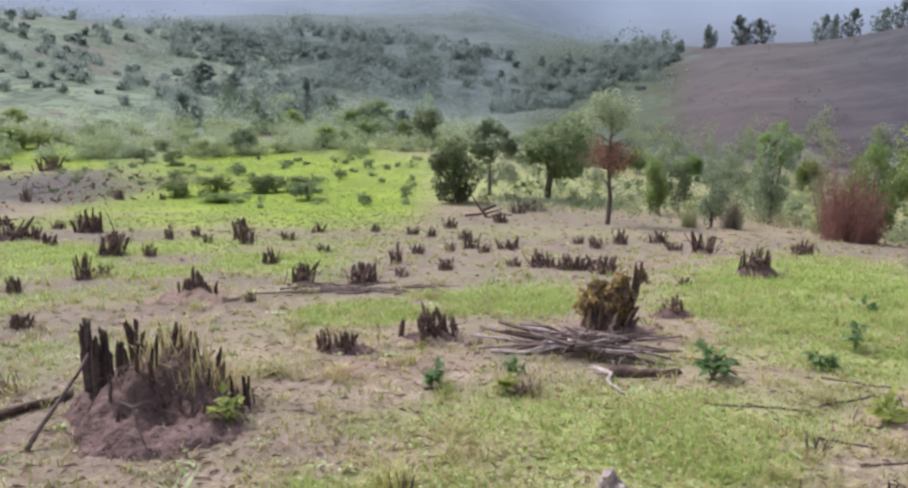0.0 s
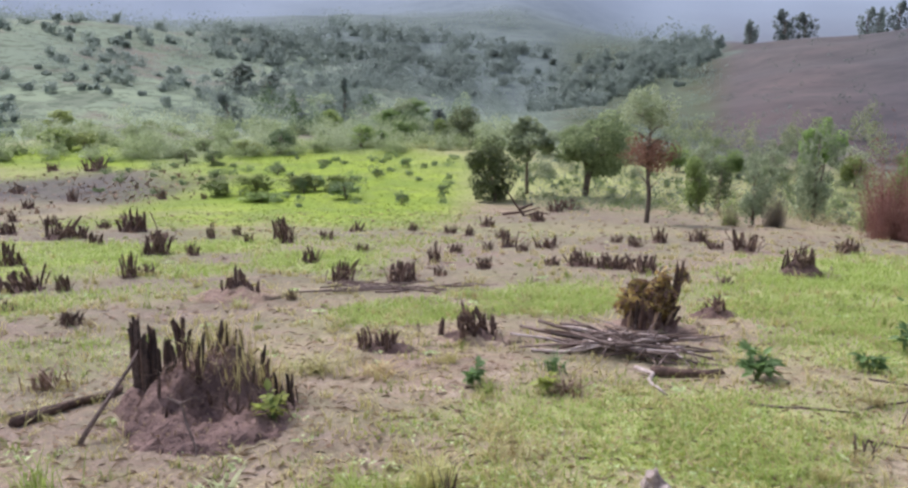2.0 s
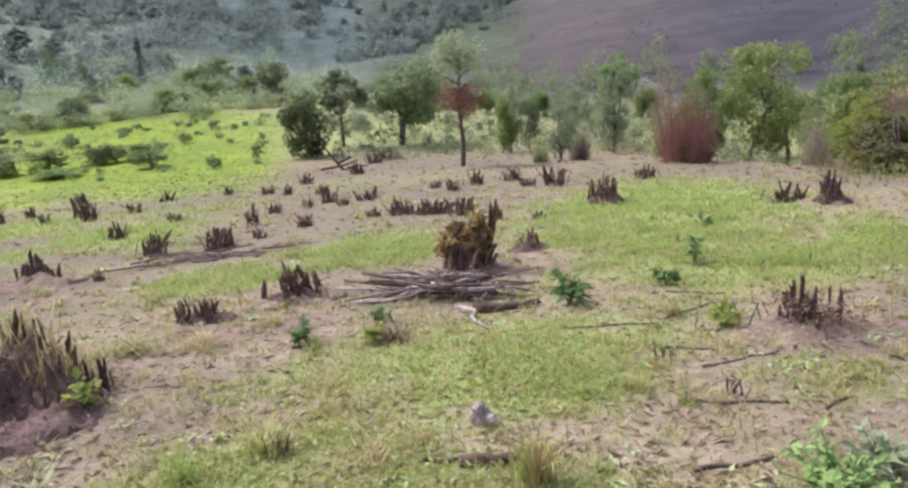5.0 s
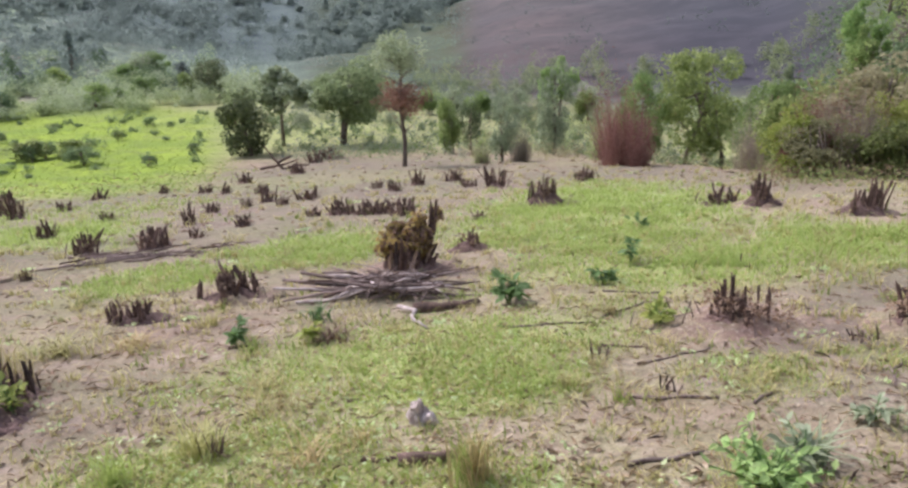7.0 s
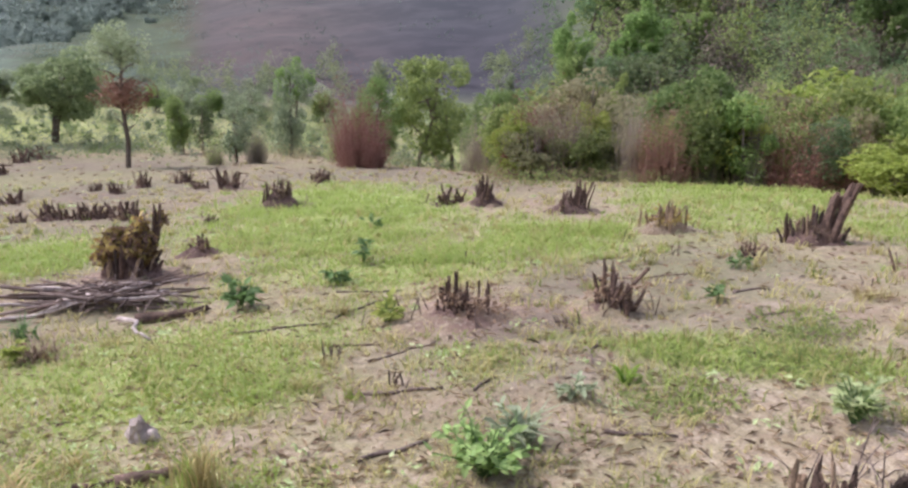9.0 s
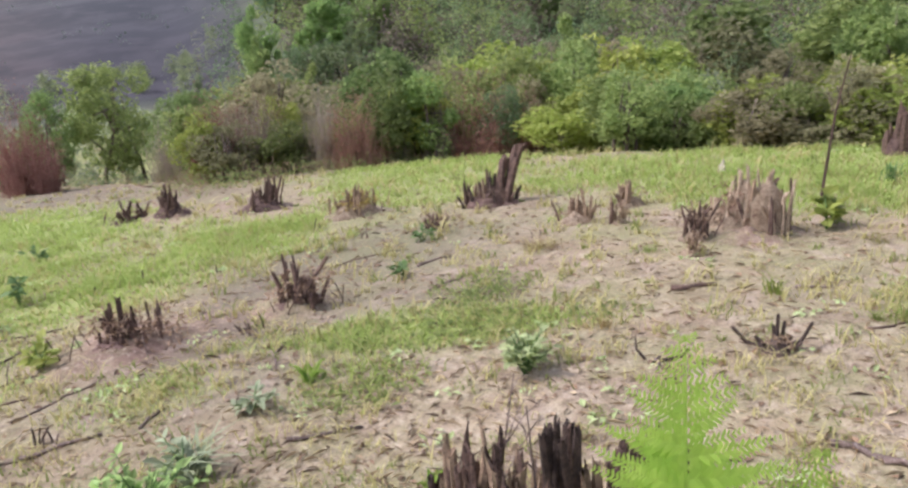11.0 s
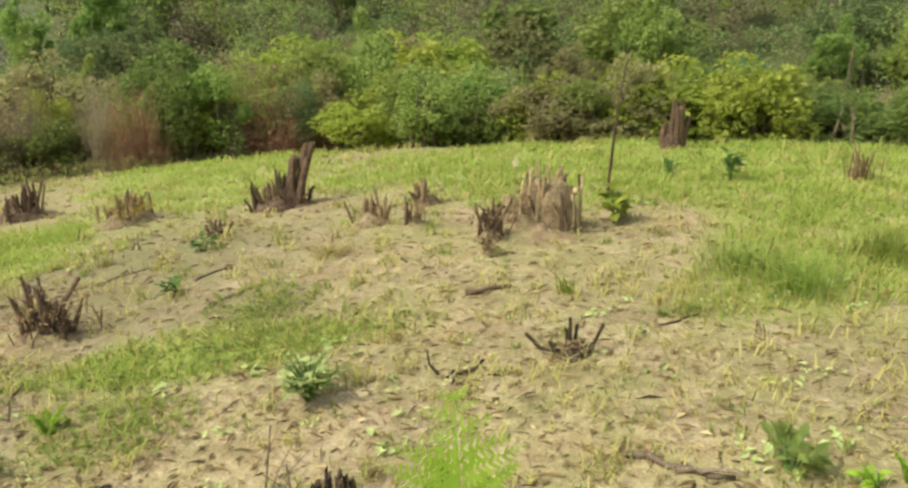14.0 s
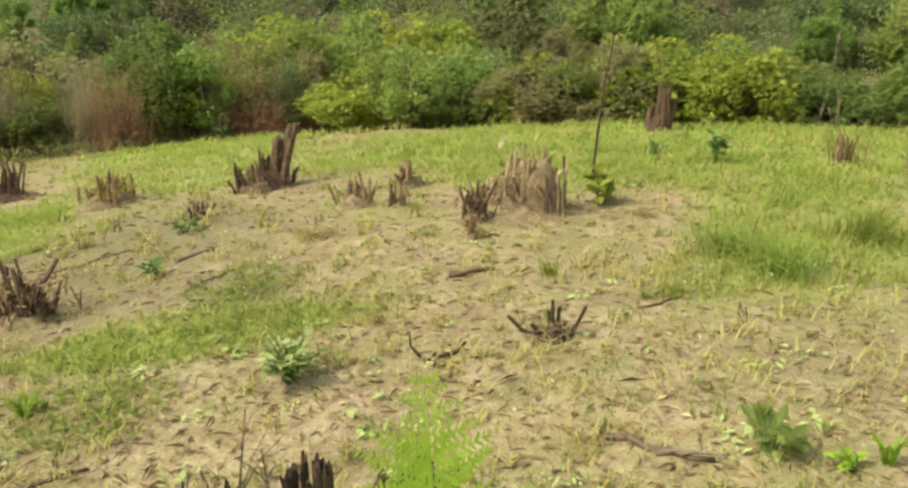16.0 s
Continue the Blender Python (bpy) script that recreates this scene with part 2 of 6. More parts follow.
WEED_PALE = leafy("pale_weed_leaf", (0.54, 0.60, 0.32), (0.42, 0.50, 0.22), 0.45, hue=0.008)
WEED_FRESH = leafy("fresh_weed_leaf", (0.30, 0.46, 0.13), (0.44, 0.58, 0.22), 0.45, hue=0.008)
FERN = leafy("fern_frond", (0.46, 0.64, 0.12), (0.36, 0.54, 0.09), 0.5, hue=0.005)
LEAF = leafy("shrub_leaf", (0.205, 0.28, 0.09), (0.37, 0.44, 0.155), 0.62, hue=0.026)
LEAF_OLIVE = leafy("olive_brown_leaf", (0.30, 0.28, 0.145), (0.44, 0.41, 0.23), 0.58, hue=0.02)
LEAF_DARK = leafy("dark_shrub_leaf", (0.125, 0.185, 0.085), (0.24, 0.31, 0.14), 0.4)
LEAF_MID = leafy("green_tree_leaf", (0.19, 0.25, 0.105), (0.41, 0.47, 0.25), 0.5, hue=0.01)
LEAF_YELLOW = leafy("yellow_green_leaf", (0.26, 0.33, 0.06), (0.41, 0.45, 0.12), 0.5, hue=0.012)
LEAF_PALE = leafy("silvery_leaf", (0.26, 0.32, 0.18), (0.43, 0.48, 0.3), 0.4, hue=0.012)
# Leaves for distant plants, with grey-blue haze mixed into their colours.
LEAF_HAZY = leafy("haze_tinted_leaf", (0.175, 0.22, 0.185), (0.245, 0.29, 0.24), 0.6)
LEAF_GOLD = leafy("dead_golden_leaf", (0.50, 0.40, 0.13), (0.26, 0.165, 0.065), 0.3, hue=0.01)
LEAF_TAN = leafy("dead_tan_leaf", (0.36, 0.26, 0.17), (0.20, 0.125, 0.08), 0.2, hue=0.01)
LEAF_RED = leafy("dead_red_leaf", (0.29, 0.135, 0.095), (0.41, 0.235, 0.17), 0.35, hue=0.01)
TWIG_RED = leafy("dry_red_stem", (0.21, 0.115, 0.085), (0.34, 0.21, 0.16), 0.2, 0.8, 0.01)
TWIG_GREY = leafy("dry_grey_stem", (0.26, 0.22, 0.17), (0.38, 0.32, 0.25), 0.15, 0.8, 0.01)

# ---- ground ----
def soft(v, w):
    """Smooth ramp: 0 below 0, v above it."""
    return w * np.logaddexp(0.0, v / w)


HILL_R = (40, 60, 90, 150, 260, 450, 900, 1800)
HILL_AZ = (-180, -70, -32, -12, 2, 12, 22, 34, 48, 70, 105, 140, 180)
HILL_Z = (
    (0, 1, 2, 5, 10, 14, 20, 25),
    (0, 1, 2, 8, 20, 30, 40, 50),
    (0, 0.4, 2.0, 13, 25, 38, 150, 330),
    (0, 0.2, 1.2, 8, 23, 42, 150, 340),
    (0, 0.1, 0.8, 5, 19, 50, 150, 360),
    (0, 0.3, 2.0, 9, 21, 30, 140, 360),
    (0, 0.6, 4.0, 12, 22, 24, 140, 360),
    (0, 1.5, 6, 15, 28, 34, 130, 340),
    (0.5, 5, 13, 26, 44, 60, 80, 90),
    (1.5, 7, 16, 32, 55, 75, 90, 90),
    (1.5, 7, 16, 32, 55, 75, 90, 90),
    (0, 2, 6, 12, 20, 30, 40, 40),
    (0, 1, 2, 5, 10, 14, 20, 25),
)


def ground_z(x, y):
    x, y = np.asarray(x, float), np.asarray(y, float)
    a = 0.125 * soft(y - 2.2, 1.2)
    a = a - soft(a - 4.3, 0.35)
    b = 0.05 * soft(x - 7, 2.0)
    b = b - soft(b - 1.6, 0.25)
    turn = 1 / (1 + np.exp((y - 5.0) / 1.1))  # the crest lies nearer along the meadow
    c = (0.14 + 0.17 * turn) * soft(x - 13.5 + 1.7 * turn, 0.8 - 0.4 * turn)
    b = b + c - soft(c - 1.6 - 0.5 * turn, 0.2)
    r = np.hypot(x, y)
    az = np.degrees(np.arctan2(x, y))
    t = np.clip(np.log(np.maximum(r, 30.0)), np.log(30), np.log(1800))
    rk = np.log(np.array((30,) + HILL_R, float))
    cols = np.stack([np.interp(t, rk, (0,) + row) for row in HILL_Z], 0)
    k = np.clip(np.searchsorted(HILL_AZ, az) - 1, 0, len(HILL_AZ) - 2)
    ak = np.array(HILL_AZ, float)
    f = (az - ak[k]) / (ak[k + 1] - ak[k])
    f = f * f * (3 - 2 * f)
    lo = np.take_along_axis(cols, k[None, ...], 0)[0]
    hi = np.take_along_axis(cols, k[None, ...] + 1, 0)[0]
    z = -a - b + lo * (1 - f) + hi * f
    far = np.clip((r - 25) / 120, 0, 1)
    z = z + far * (2.2 * np.sin(x * 0.031 + 1.3) * np.sin(y * 0.027 + 0.4) + 0.9 * np.sin(x * 0.09 + y * 0.05) * np.sin(y * 0.083))
    near = np.exp(-r / 40)
    z = z + near * (0.035 * np.sin(x * 1.3 + 0.6 * y) * np.sin(y * 1.1 - 0.4 * x + 1) + 0.02 * np.sin(x * 2.9 + 1) * np.sin(y * 2.6))
    return z


# Patches: middle x, y, half width across the view from the stand, half depth, strength.
GRASS_PATCHES = (
    (2.0, 25.0, 5.0, 4.0, 0.3), (-3.5, 19.0, 3.0, 3.0, 0.3),     (-3.3, 5.9, 1.2, 0.9, 0.25), (-4.6, 9.6, 1.4, 1.0, 0.3), (-6.5, 11.8, 1.6, 1.2, 0.3),     (1.0, 4.3, 1.1, 0.9, 0.9), (1.0, 3.75, 0.8, 0.5, 1.0), (0.8, 9.4, 0.95, 1.4, 1.0), (-1.0, 8.1, 0.75, 0.7, 0.9), (5.2, 11.0, 1.9, 5.0, 1.0),
    (3.4, 5.9, 1.3, 0.8, 0.9), (5.6, 6.4, 0.9, 1.2, 1.0), (-8.2, 15.4, 1.6, 2.8, 0.9), (2.4, 3.2, 0.45, 0.35, 0.4),
    (3.8, 2.5, 0.85, 0.29, 1.0), (6.8, -0.4, 0.8, 1.7, 0.9), (10.2, 1.0, 4.2, 2.6, 1.0), (-3.2, 14.4, 1.4, 2.4, 0.9),
    (-0.4, 3.2, 0.7, 0.45, 0.7), (0.5, 2.75, 0.7, 0.3, 0.55), (9.0, 6.6, 1.4, 2.0, 0.7), (11.5, 8.5, 2.0, 3.0, 0.8), (-5.4, 8.6, 0.9, 1.0, 0.6), (-10.5, 17.5, 2.2, 2.5, 0.6), (-6.5, 17.5, 2.0, 2.0, 0.7), (-10.2, 13.5, 2.0, 2.0, 0.6), (-5.0, 12.6, 1.4, 1.2, 0.7),
)
BRIGHT_PATCHES = ((-11.4, 50.0, 11.0, 24.0, 1.0), (-30.0, 62.0, 22.0, 10.0, 1.0), (-12.0, 29.5, 5.0, 4.2, 0.9), (-5.0, 31.0, 4.0, 6.0, 0.9))
RED_PATCHES = ((-1.75, 3.3, 1.1, 0.7, 0.9), (-0.9, 3.9, 0.7, 0.5, 0.6), (-1.7, 4.2, 1.15, 1.0, 1.0), (-0.6, 5.7, 0.9, 0.6, 0.9), (-2.6, 8.6, 1.0, 0.9, 0.6), (2.9, 3.9, 0.9, 0.6, 0.9), (3.9, 3.6, 0.9, 0.5, 0.7), (1.5, 6.9, 0.9, 0.5, 0.6), (0.6, 5.0, 0.5, 0.35, 0.6), (-1.1, 3.0, 0.9, 0.4, 0.6), (6.7, 1.4, 0.8, 0.5, 0.4), (4.4, 4.6, 1.2, 0.5, 0.5))
ASH_PATCHES = ((3.0, 29.0, 7.0, 5.9, 0.45), (10.0, 20.0, 4.0, 5.0, 0.4), (8.5, 13.0, 3.0, 3.0, 0.25), (-3.1, 5.0, 1.2, 1.5, 0.45), (0.0, 12.5, 6.0, 6.0, 0.3), (-6.0, 13.0, 5.0, 5.9, 0.5), (-1.0, 15.0, 4.0, 5.0, 0.4), (-2.0, 22.0, 7.0, 5.9, 0.45), (3.5, 20.0, 4.0, 5.9, 0.4), (-9.5, 21.0, 4.0, 5.0, 0.55), (-15.0, 26.0, 5.0, 5.9, 0.5), (-4.0, 8.0, 2.4, 1.8, 0.4), (4.2, 2.9, 1.0, 0.5, 0.3), (5.6, 4.4, 1.2, 0.8, 0.3), (2.6, 3.2, 0.8, 0.5, 0.3), (-1.66, 4.25, 1.2, 1.1, 0.35), (-5.5, 10.5, 2.6, 3.0, 0.4), (-3.0, 7.4, 1.2, 1.2, 0.4), (4.7, 4.1, 1.3, 1.1, 0.4), (3.3, 3.6, 0.8, 0.5, 0.35), (-24.0, 45.0, 9.0, 8.5, 1.0), (-7.5, 11.5, 3.0, 4.0, 0.45), (-12.5, 20.0, 4.0, 5.0, 0.5), (-3.6, 6.6, 1.2, 1.0, 0.4), (1.0, 6.2, 0.9, 0.5, 0.35))


# Small stumps: x, y, width, height.
STUMPS = """-11.63 20.45 .69 .6;-11.09 20.77 .43 .43;-12.75 25.42 .42 .31;-11.08 23.87 .77 .87;-6.61 15.24 .55 .49;-5.87 15.11 .26 .3;-7.47 20.65 .23 .45
-7.25 22.14 .27 .34;-5.95 19.02 .21 .29;-5.57 20.66 .47 .66;-4.25 20.15 .3 .27;-4.23 24.29 .4 .33;-3.18 13.59 .29 .36;-2.11 10.93 .29 .37;-1.29 11.23 .46 .34
-1.03 13.99 .23 .4;-2.43 24.37 .25 .32;-1.2 23.1 .34 .27;-.64 21.89 .26 .39;-.75 15.99 .28 .24;-.11 12.6 .28 .22;-.13 26.36 .46 .39;-.08 16.91 .22 .19
.26 20.89 .28 .37;.38 17.72 .34 .39;.63 16.43 .24 .24;1.26 17.7 .47 .29;1.03 13.41 .26 .14;2.8 34.09 .55 .55;3.68 35.44 .94 .52;1.67 28.77 .51 .47
3.02 19.02 .23 .2;3.22 17.81 .27 .29;4.09 19.38 .35 .44;5.17 19.87 .45 .36;4.87 17.15 .32 .16;5.22 16.44 .43 .46;7.48 16.82 .41 .41;1.5 13.43 .45 .2
1.89 13.02 .39 .21;2.12 13 .39 .29;2.4 12.47 .47 .24;3.15 10.67 .2 .12;-5.38 11.31 .23 .39;-5.28 11.68 .24 .19;-6.19 9.96 .52 .24
-5.69 10.04 .21 .26;-2.41 9.2 .13 .16;-4.06 7.22 .22 .16;-2.7 16.29 .24 .2;-.78 11.74 .22 .14;6.66 10.06 .45 .25;7.92 17.93 .29 .22
-14.2 22.5 .5 .4;-15.5 27 .5 .4;-9.4 18.2 .4 .35;-8.3 13.1 .4 .3;-12.5 17.2 .5 .45
-17.91 28.82 0.34 0.57;-11.8 24.95 0.22 0.73;-8.425 19.51 0.51 0.31;-6.972 25.75 0.38 0.39;-4.896 18.56 0.31 0.47;-2.307 12.13 0.25 0.24;-9.376 14.75 0.28 0.38;-5.278 8.136 0.16 0.14;-21.13 39.17 0.53 0.75;-21.74 36.16 0.59 0.51;-25.57 41.98 0.69 0.59;-16.94 40.17 0.44 0.63;-14.85 40.45 0.26 0.37;-29.44 52.55 0.84 0.58;-26.82 53.08 1.4 0.57"""


def patches(x, y, table, power=2.0):
    out = np.zeros_like(x)
    for cx, cy, ht, hr, k in table:
        r = math.hypot(cx, cy)
        ux, uy = cx / r, cy / r
        a = (x - cx) * ux + (y - cy) * uy
        t = (x - cx) * uy - (y - cy) * ux
        wob = 0.22 * np.sin(x * 2.1 + y * 1.3) + 0.18 * np.sin(y * 3.7 - x * 2.9) + 0.12 * np.sin(x * 7.1 + 2) * np.sin(y * 6.3)
        d = (a / hr) ** 2 + (t / ht) ** 2
        if hr > 6:
            wob = 0.3 * np.sin(3.1 * t / ht + 2 * np.sin(2.0 * a / hr)) + 0.3 * np.sin(4.3 * a / hr + 1.5 * np.sin(5 * t / ht)) + 0.2 * np.sin(11 * t / ht) * np.sin(9 * a / hr)
        out = np.maximum(out, k * np.exp(-np.maximum(d * (1 + wob), 0) ** power))
    return out


def smooth(v, lo, hi):
    v = np.clip((v - lo) / (hi - lo), 0, 1)
    return v * v * (3 - 2 * v)


def build_ground():
    az = np.concatenate([np.arange(-180, -38, 4.0), np.arange(-38, 104, 0.3), np.arange(104, 180, 4.0)])
    r = np.concatenate([[0.25], np.geomspace(0.6, 2600, 290)])
    A, R = np.meshgrid(np.radians(az), r, indexing="ij")
    X, Y = R * np.sin(A), R * np.cos(A)
    Zg = ground_z(X, Y)
    n, m = A.shape
    k = np.arange(n * m).reshape(n, m)
    nxt = np.roll(k, -1, axis=0)
    faces = np.stack([k[:, :-1], nxt[:, :-1], nxt[:, 1:], k[:, 1:]], -1).reshape(-1, 4)
    faces = faces[:, ::-1]
    me = bpy.data.meshes.new("ground")
    cap = [tuple(int(v) for v in k[:, 0])]
    me.from_pydata(np.stack([X, Y, Zg], -1).reshape(-1, 3).tolist(), [], faces.tolist() + cap)
    x, y = X.ravel(), Y.ravel()
    rr, aa = np.hypot(x, y), np.degrees(np.arctan2(x, y))
    grass = patches(x, y, GRASS_PATCHES)
    crop = smooth(rr, 35, 42) * (0.8 + 0.2 * np.sin(x * 0.4) * np.sin(y * 0.3))
    crop = crop * (1 - patches(x, y, ASH_PATCHES)) * (1 - (1 - smooth(aa, -26, -20)) * (1 - smooth(rr, 52, 60)))
    crop = np.maximum(crop, 0.14 * (0.5 + 0.5 * np.sin(x * 1.7 + 2 * np.sin(y * 0.9)) * np.sin(y * 1.5 + x * 0.4)))
    forest = smooth(aa, 36, 46) * smooth(rr, 17, 21)
    bright = patches(x, y, BRIGHT_PATCHES, 3.0) * (1 - smooth(aa, -4, 1))
    hill = np.maximum(smooth(rr + 6 * np.sin(aa * 0.5) + 3 * np.sin(x * 0.21) + 12 * smooth(aa, 2, 8), 64, 84), forest)
    burnt = smooth(aa + 1.2 * np.sin(rr * 0.05) + 0.7 * np.sin(rr * 0.21 + 2 * np.sin(aa)) + 0.5 * np.sin(rr * 0.47) + 2.5 * (1 - smooth(rr, 70, 140)), 13.5, 15.5) * (1 - smooth(aa, 39, 45)) * smooth(rr, 58, 72)
    ash = patches(x, y, ASH_PATCHES)
    near = (rr < 40) & (rr > 5)
    for row in STUMPS.replace("\n", ";").split(";"):
        px, py, w, h = (float(v) for v in row.split())
        d = np.hypot(x[near] - px + 0.1 * np.sin(5 * y[near]), y[near] - py) / (0.75 * w + 0.25)
        ash[near] = np.maximum(ash[near], 0.5 * np.exp(-(d**2)))
    masks = {
        "grass": np.maximum(grass, crop),
        "bright": bright * (1 - hill) * (1 - 0.9 * patches(x, y, ASH_PATCHES)),
        "ash": ash,
        "red": patches(x, y, RED_PATCHES),
        "straw": np.maximum(smooth(aa, 25, 60) * (1 - smooth(rr, 12, 18)), 0.9 * (1 - smooth(rr, 4, 8))),
        "hill": hill,
        "forest": np.maximum(forest * (1 - smooth(rr, 150, 260)), 0.7 * smooth(aa, 3, 7) * (1 - smooth(aa, 14, 17)) * smooth(rr, 62, 80) * (1 - smooth(rr, 240, 300))),
        # Where the farthest ridges take their painted haze.
        "mountain_haze": smooth(rr + 90 * (1 - smooth(aa, -22, -10)), 350, 560),
        "burnt": burnt,
        "hill_dark": smooth(aa, 19, 33),
        # Where the farther slopes take their painted blue haze.
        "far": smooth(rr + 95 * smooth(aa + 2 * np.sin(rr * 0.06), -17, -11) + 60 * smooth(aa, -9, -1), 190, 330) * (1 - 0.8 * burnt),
    }
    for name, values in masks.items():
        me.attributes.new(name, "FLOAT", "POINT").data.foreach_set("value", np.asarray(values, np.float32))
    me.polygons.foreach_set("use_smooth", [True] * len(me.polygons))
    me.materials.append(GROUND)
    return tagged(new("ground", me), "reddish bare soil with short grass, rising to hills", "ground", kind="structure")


build_ground()


# ---- makers ----
def mesh_object(name, verts, faces, mat, parent=None, label="", smooth_shade=False):
    me = bpy.data.meshes.new(name)
    me.from_pydata([tuple(v) for v in verts], [], faces)
    if smooth_shade:
        me.polygons.foreach_set("use_smooth", [True] * len(me.polygons))
    me.materials.append(mat)
    ob = new(name, me)
    if parent is not None:
        ob.parent = parent
    if label:
        ob["label"] = label
    return ob


def gz(x, y):
    return float(ground_z(x, y))


def thing(name, x, y, label, category, group="", turn=0.0, sink=0.0, kind=""):
    e = new(name)
    e.empty_display_size = 0.1
    e.matrix_basis = pose(x, y, gz(x, y) - sink, 0, 0, turn)
    return tagged(e, label, category, group, kind)


def tube(path, radii, sides=7, rng=random, jag=0.0, rough=0.0):
    """A tapered, slightly uneven tube along a path; jag breaks its end into splinters."""
    path = [Vector(p) for p in path]
    verts, faces = [], []
    phase = rng.random() * 6.28
    for i, (p, r) in enumerate(zip(path, radii)):
        d = (path[min(i + 1, len(path) - 1)] - path[max(i - 1, 0)]).normalized()
        side = d.cross(Vector((0.31, 0.87, 0.39))).normalized()
        up = side.cross(d)
        last = i == len(path) - 1
        slant = rng.uniform(-1, 1)
        for s in range(sides):
            a = phase + 2 * math.pi * s / sides
            rr = r * (1 + rough * rng.uniform(-1, 1))
            q = p + side * math.cos(a) * rr + up * math.sin(a) * rr
            if last and jag:
                q += d * (jag * (rng.uniform(-0.5, 1) + slant * math.cos(a)))
            verts.append(q)
    for i in range(len(path) - 1):
        for s in range(sides):
            a, b = i * sides + s, i * sides + (s + 1) % sides
            faces.append((a, b, b + sides, a + sides))
    top = len(verts)
    verts.append(path[-1] - (path[-1] - path[-2]).normalized() * (jag * 0.6))
    o = (len(path) - 1) * sides
    faces += [(o + s, o + (s + 1) % sides, top) for s in range(sides)]
    faces.append(tuple(range(sides - 1, -1, -1)))
    return verts, faces


def join(pieces):
    verts, faces = [], []
    for v, f in pieces:
        o = len(verts)
        verts += list(v)
        faces += [tuple(i + o for i in q) for q in f]
    return verts, faces


def leaves(centres, size, rng, up=0.3, slim=0.5, flat=1.0):
    """Folded diamond leaves at the given places, each turned at random; flat under one lays them down."""
    c = np.asarray(centres, float)
    n = len(c)
    d = rng.normal(size=(n, 3))
    d[:, 2] = (d[:, 2] * 0.6 + rng.normal(0, 0.3, n)) * flat
    d /= np.linalg.norm(d, axis=1, keepdims=True)
    nrm = rng.normal(size=(n, 3)) + (0, 0, up * 3)
    s = np.cross(d, nrm)
    s /= np.linalg.norm(s, axis=1, keepdims=True) + 1e-9
    nn = np.cross(s, d)
    z = (size * rng.uniform(0.6, 1.4, n))[:, None]
    v = np.stack([c - d * z * 0.5, c + s * z * slim * 0.5 + nn * z * 0.12, c + d * z * 0.5, c - s * z * slim * 0.5 + nn * z * 0.12], 1).reshape(-1, 3)
    k = np.arange(n)[:, None] * 4
    f = np.concatenate([k + (0, 1, 2), k + (0, 2, 3)]).tolist()
    return v, f


def blades(roots, height, width, rng, lean=0.5):
    """Bent grass blades, three triangles each."""
    c = np.asarray(roots, float)
    n = len(c)
    a = rng.uniform(0, 2 * np.pi, n)
    h = np.asarray(height) * rng.uniform(0.5, 1.3, n)
    out = np.stack([np.cos(a), np.sin(a), np.zeros(n)], -1)
    side = np.stack([-np.sin(a), np.cos(a), np.zeros(n)], -1) * (np.asarray(width) * rng.uniform(0.6, 1.3, n))[:, None] * 0.5
    l1 = (lean * rng.uniform(0.1, 0.5, n) * h)[:, None]
    l2 = (lean * rng.uniform(0.6, 1.6, n) * h)[:, None]
    up = np.array((0, 0, 1.0))
    mid, tip = c + out * l1 + up * (h * 0.6)[:, None], c + out * l2 + up * (h * rng.uniform(0.75, 1.0, n))[:, None]
    v = np.stack([c - side, c + side, mid + side * 0.7, mid - side * 0.7, tip], 1).reshape(-1, 3)
    k = np.arange(n)[:, None] * 5
    f = (k + (0, 1, 2)).tolist() + (k + (0, 2, 3)).tolist() + (k + (3, 2, 4)).tolist()
    return v, f


# ---- trees and bushes ----
def crown_points(n, w, h, z0, rng, blobs=22, spread=0.17, hollow=0.55):
    """Leaf places in clumps set about an uneven crown."""
    d = rng.normal(size=(blobs, 3))
    d /= np.linalg.norm(d, axis=1, keepdims=True)
    rad = rng.uniform(hollow, 1.0, blobs)[:, None]
    c = d * rad * (w / 2, w / 2, h / 2) * (1 - spread)
    k = rng.integers(0, blobs, n)
    sz = rng.uniform(0.6, 1.3, blobs)[k][:, None]
    e = rng.normal(size=(n, 3))
    e /= np.linalg.norm(e, axis=1, keepdims=True)
    p = c[k] + e * (rng.uniform(0.3, 1.0, n) ** 0.5)[:, None] * sz * (w * spread, w * spread, h * spread * 0.9)
    p[:, 2] += z0 + h / 2
    return p, c + (0, 0, z0 + h / 2)


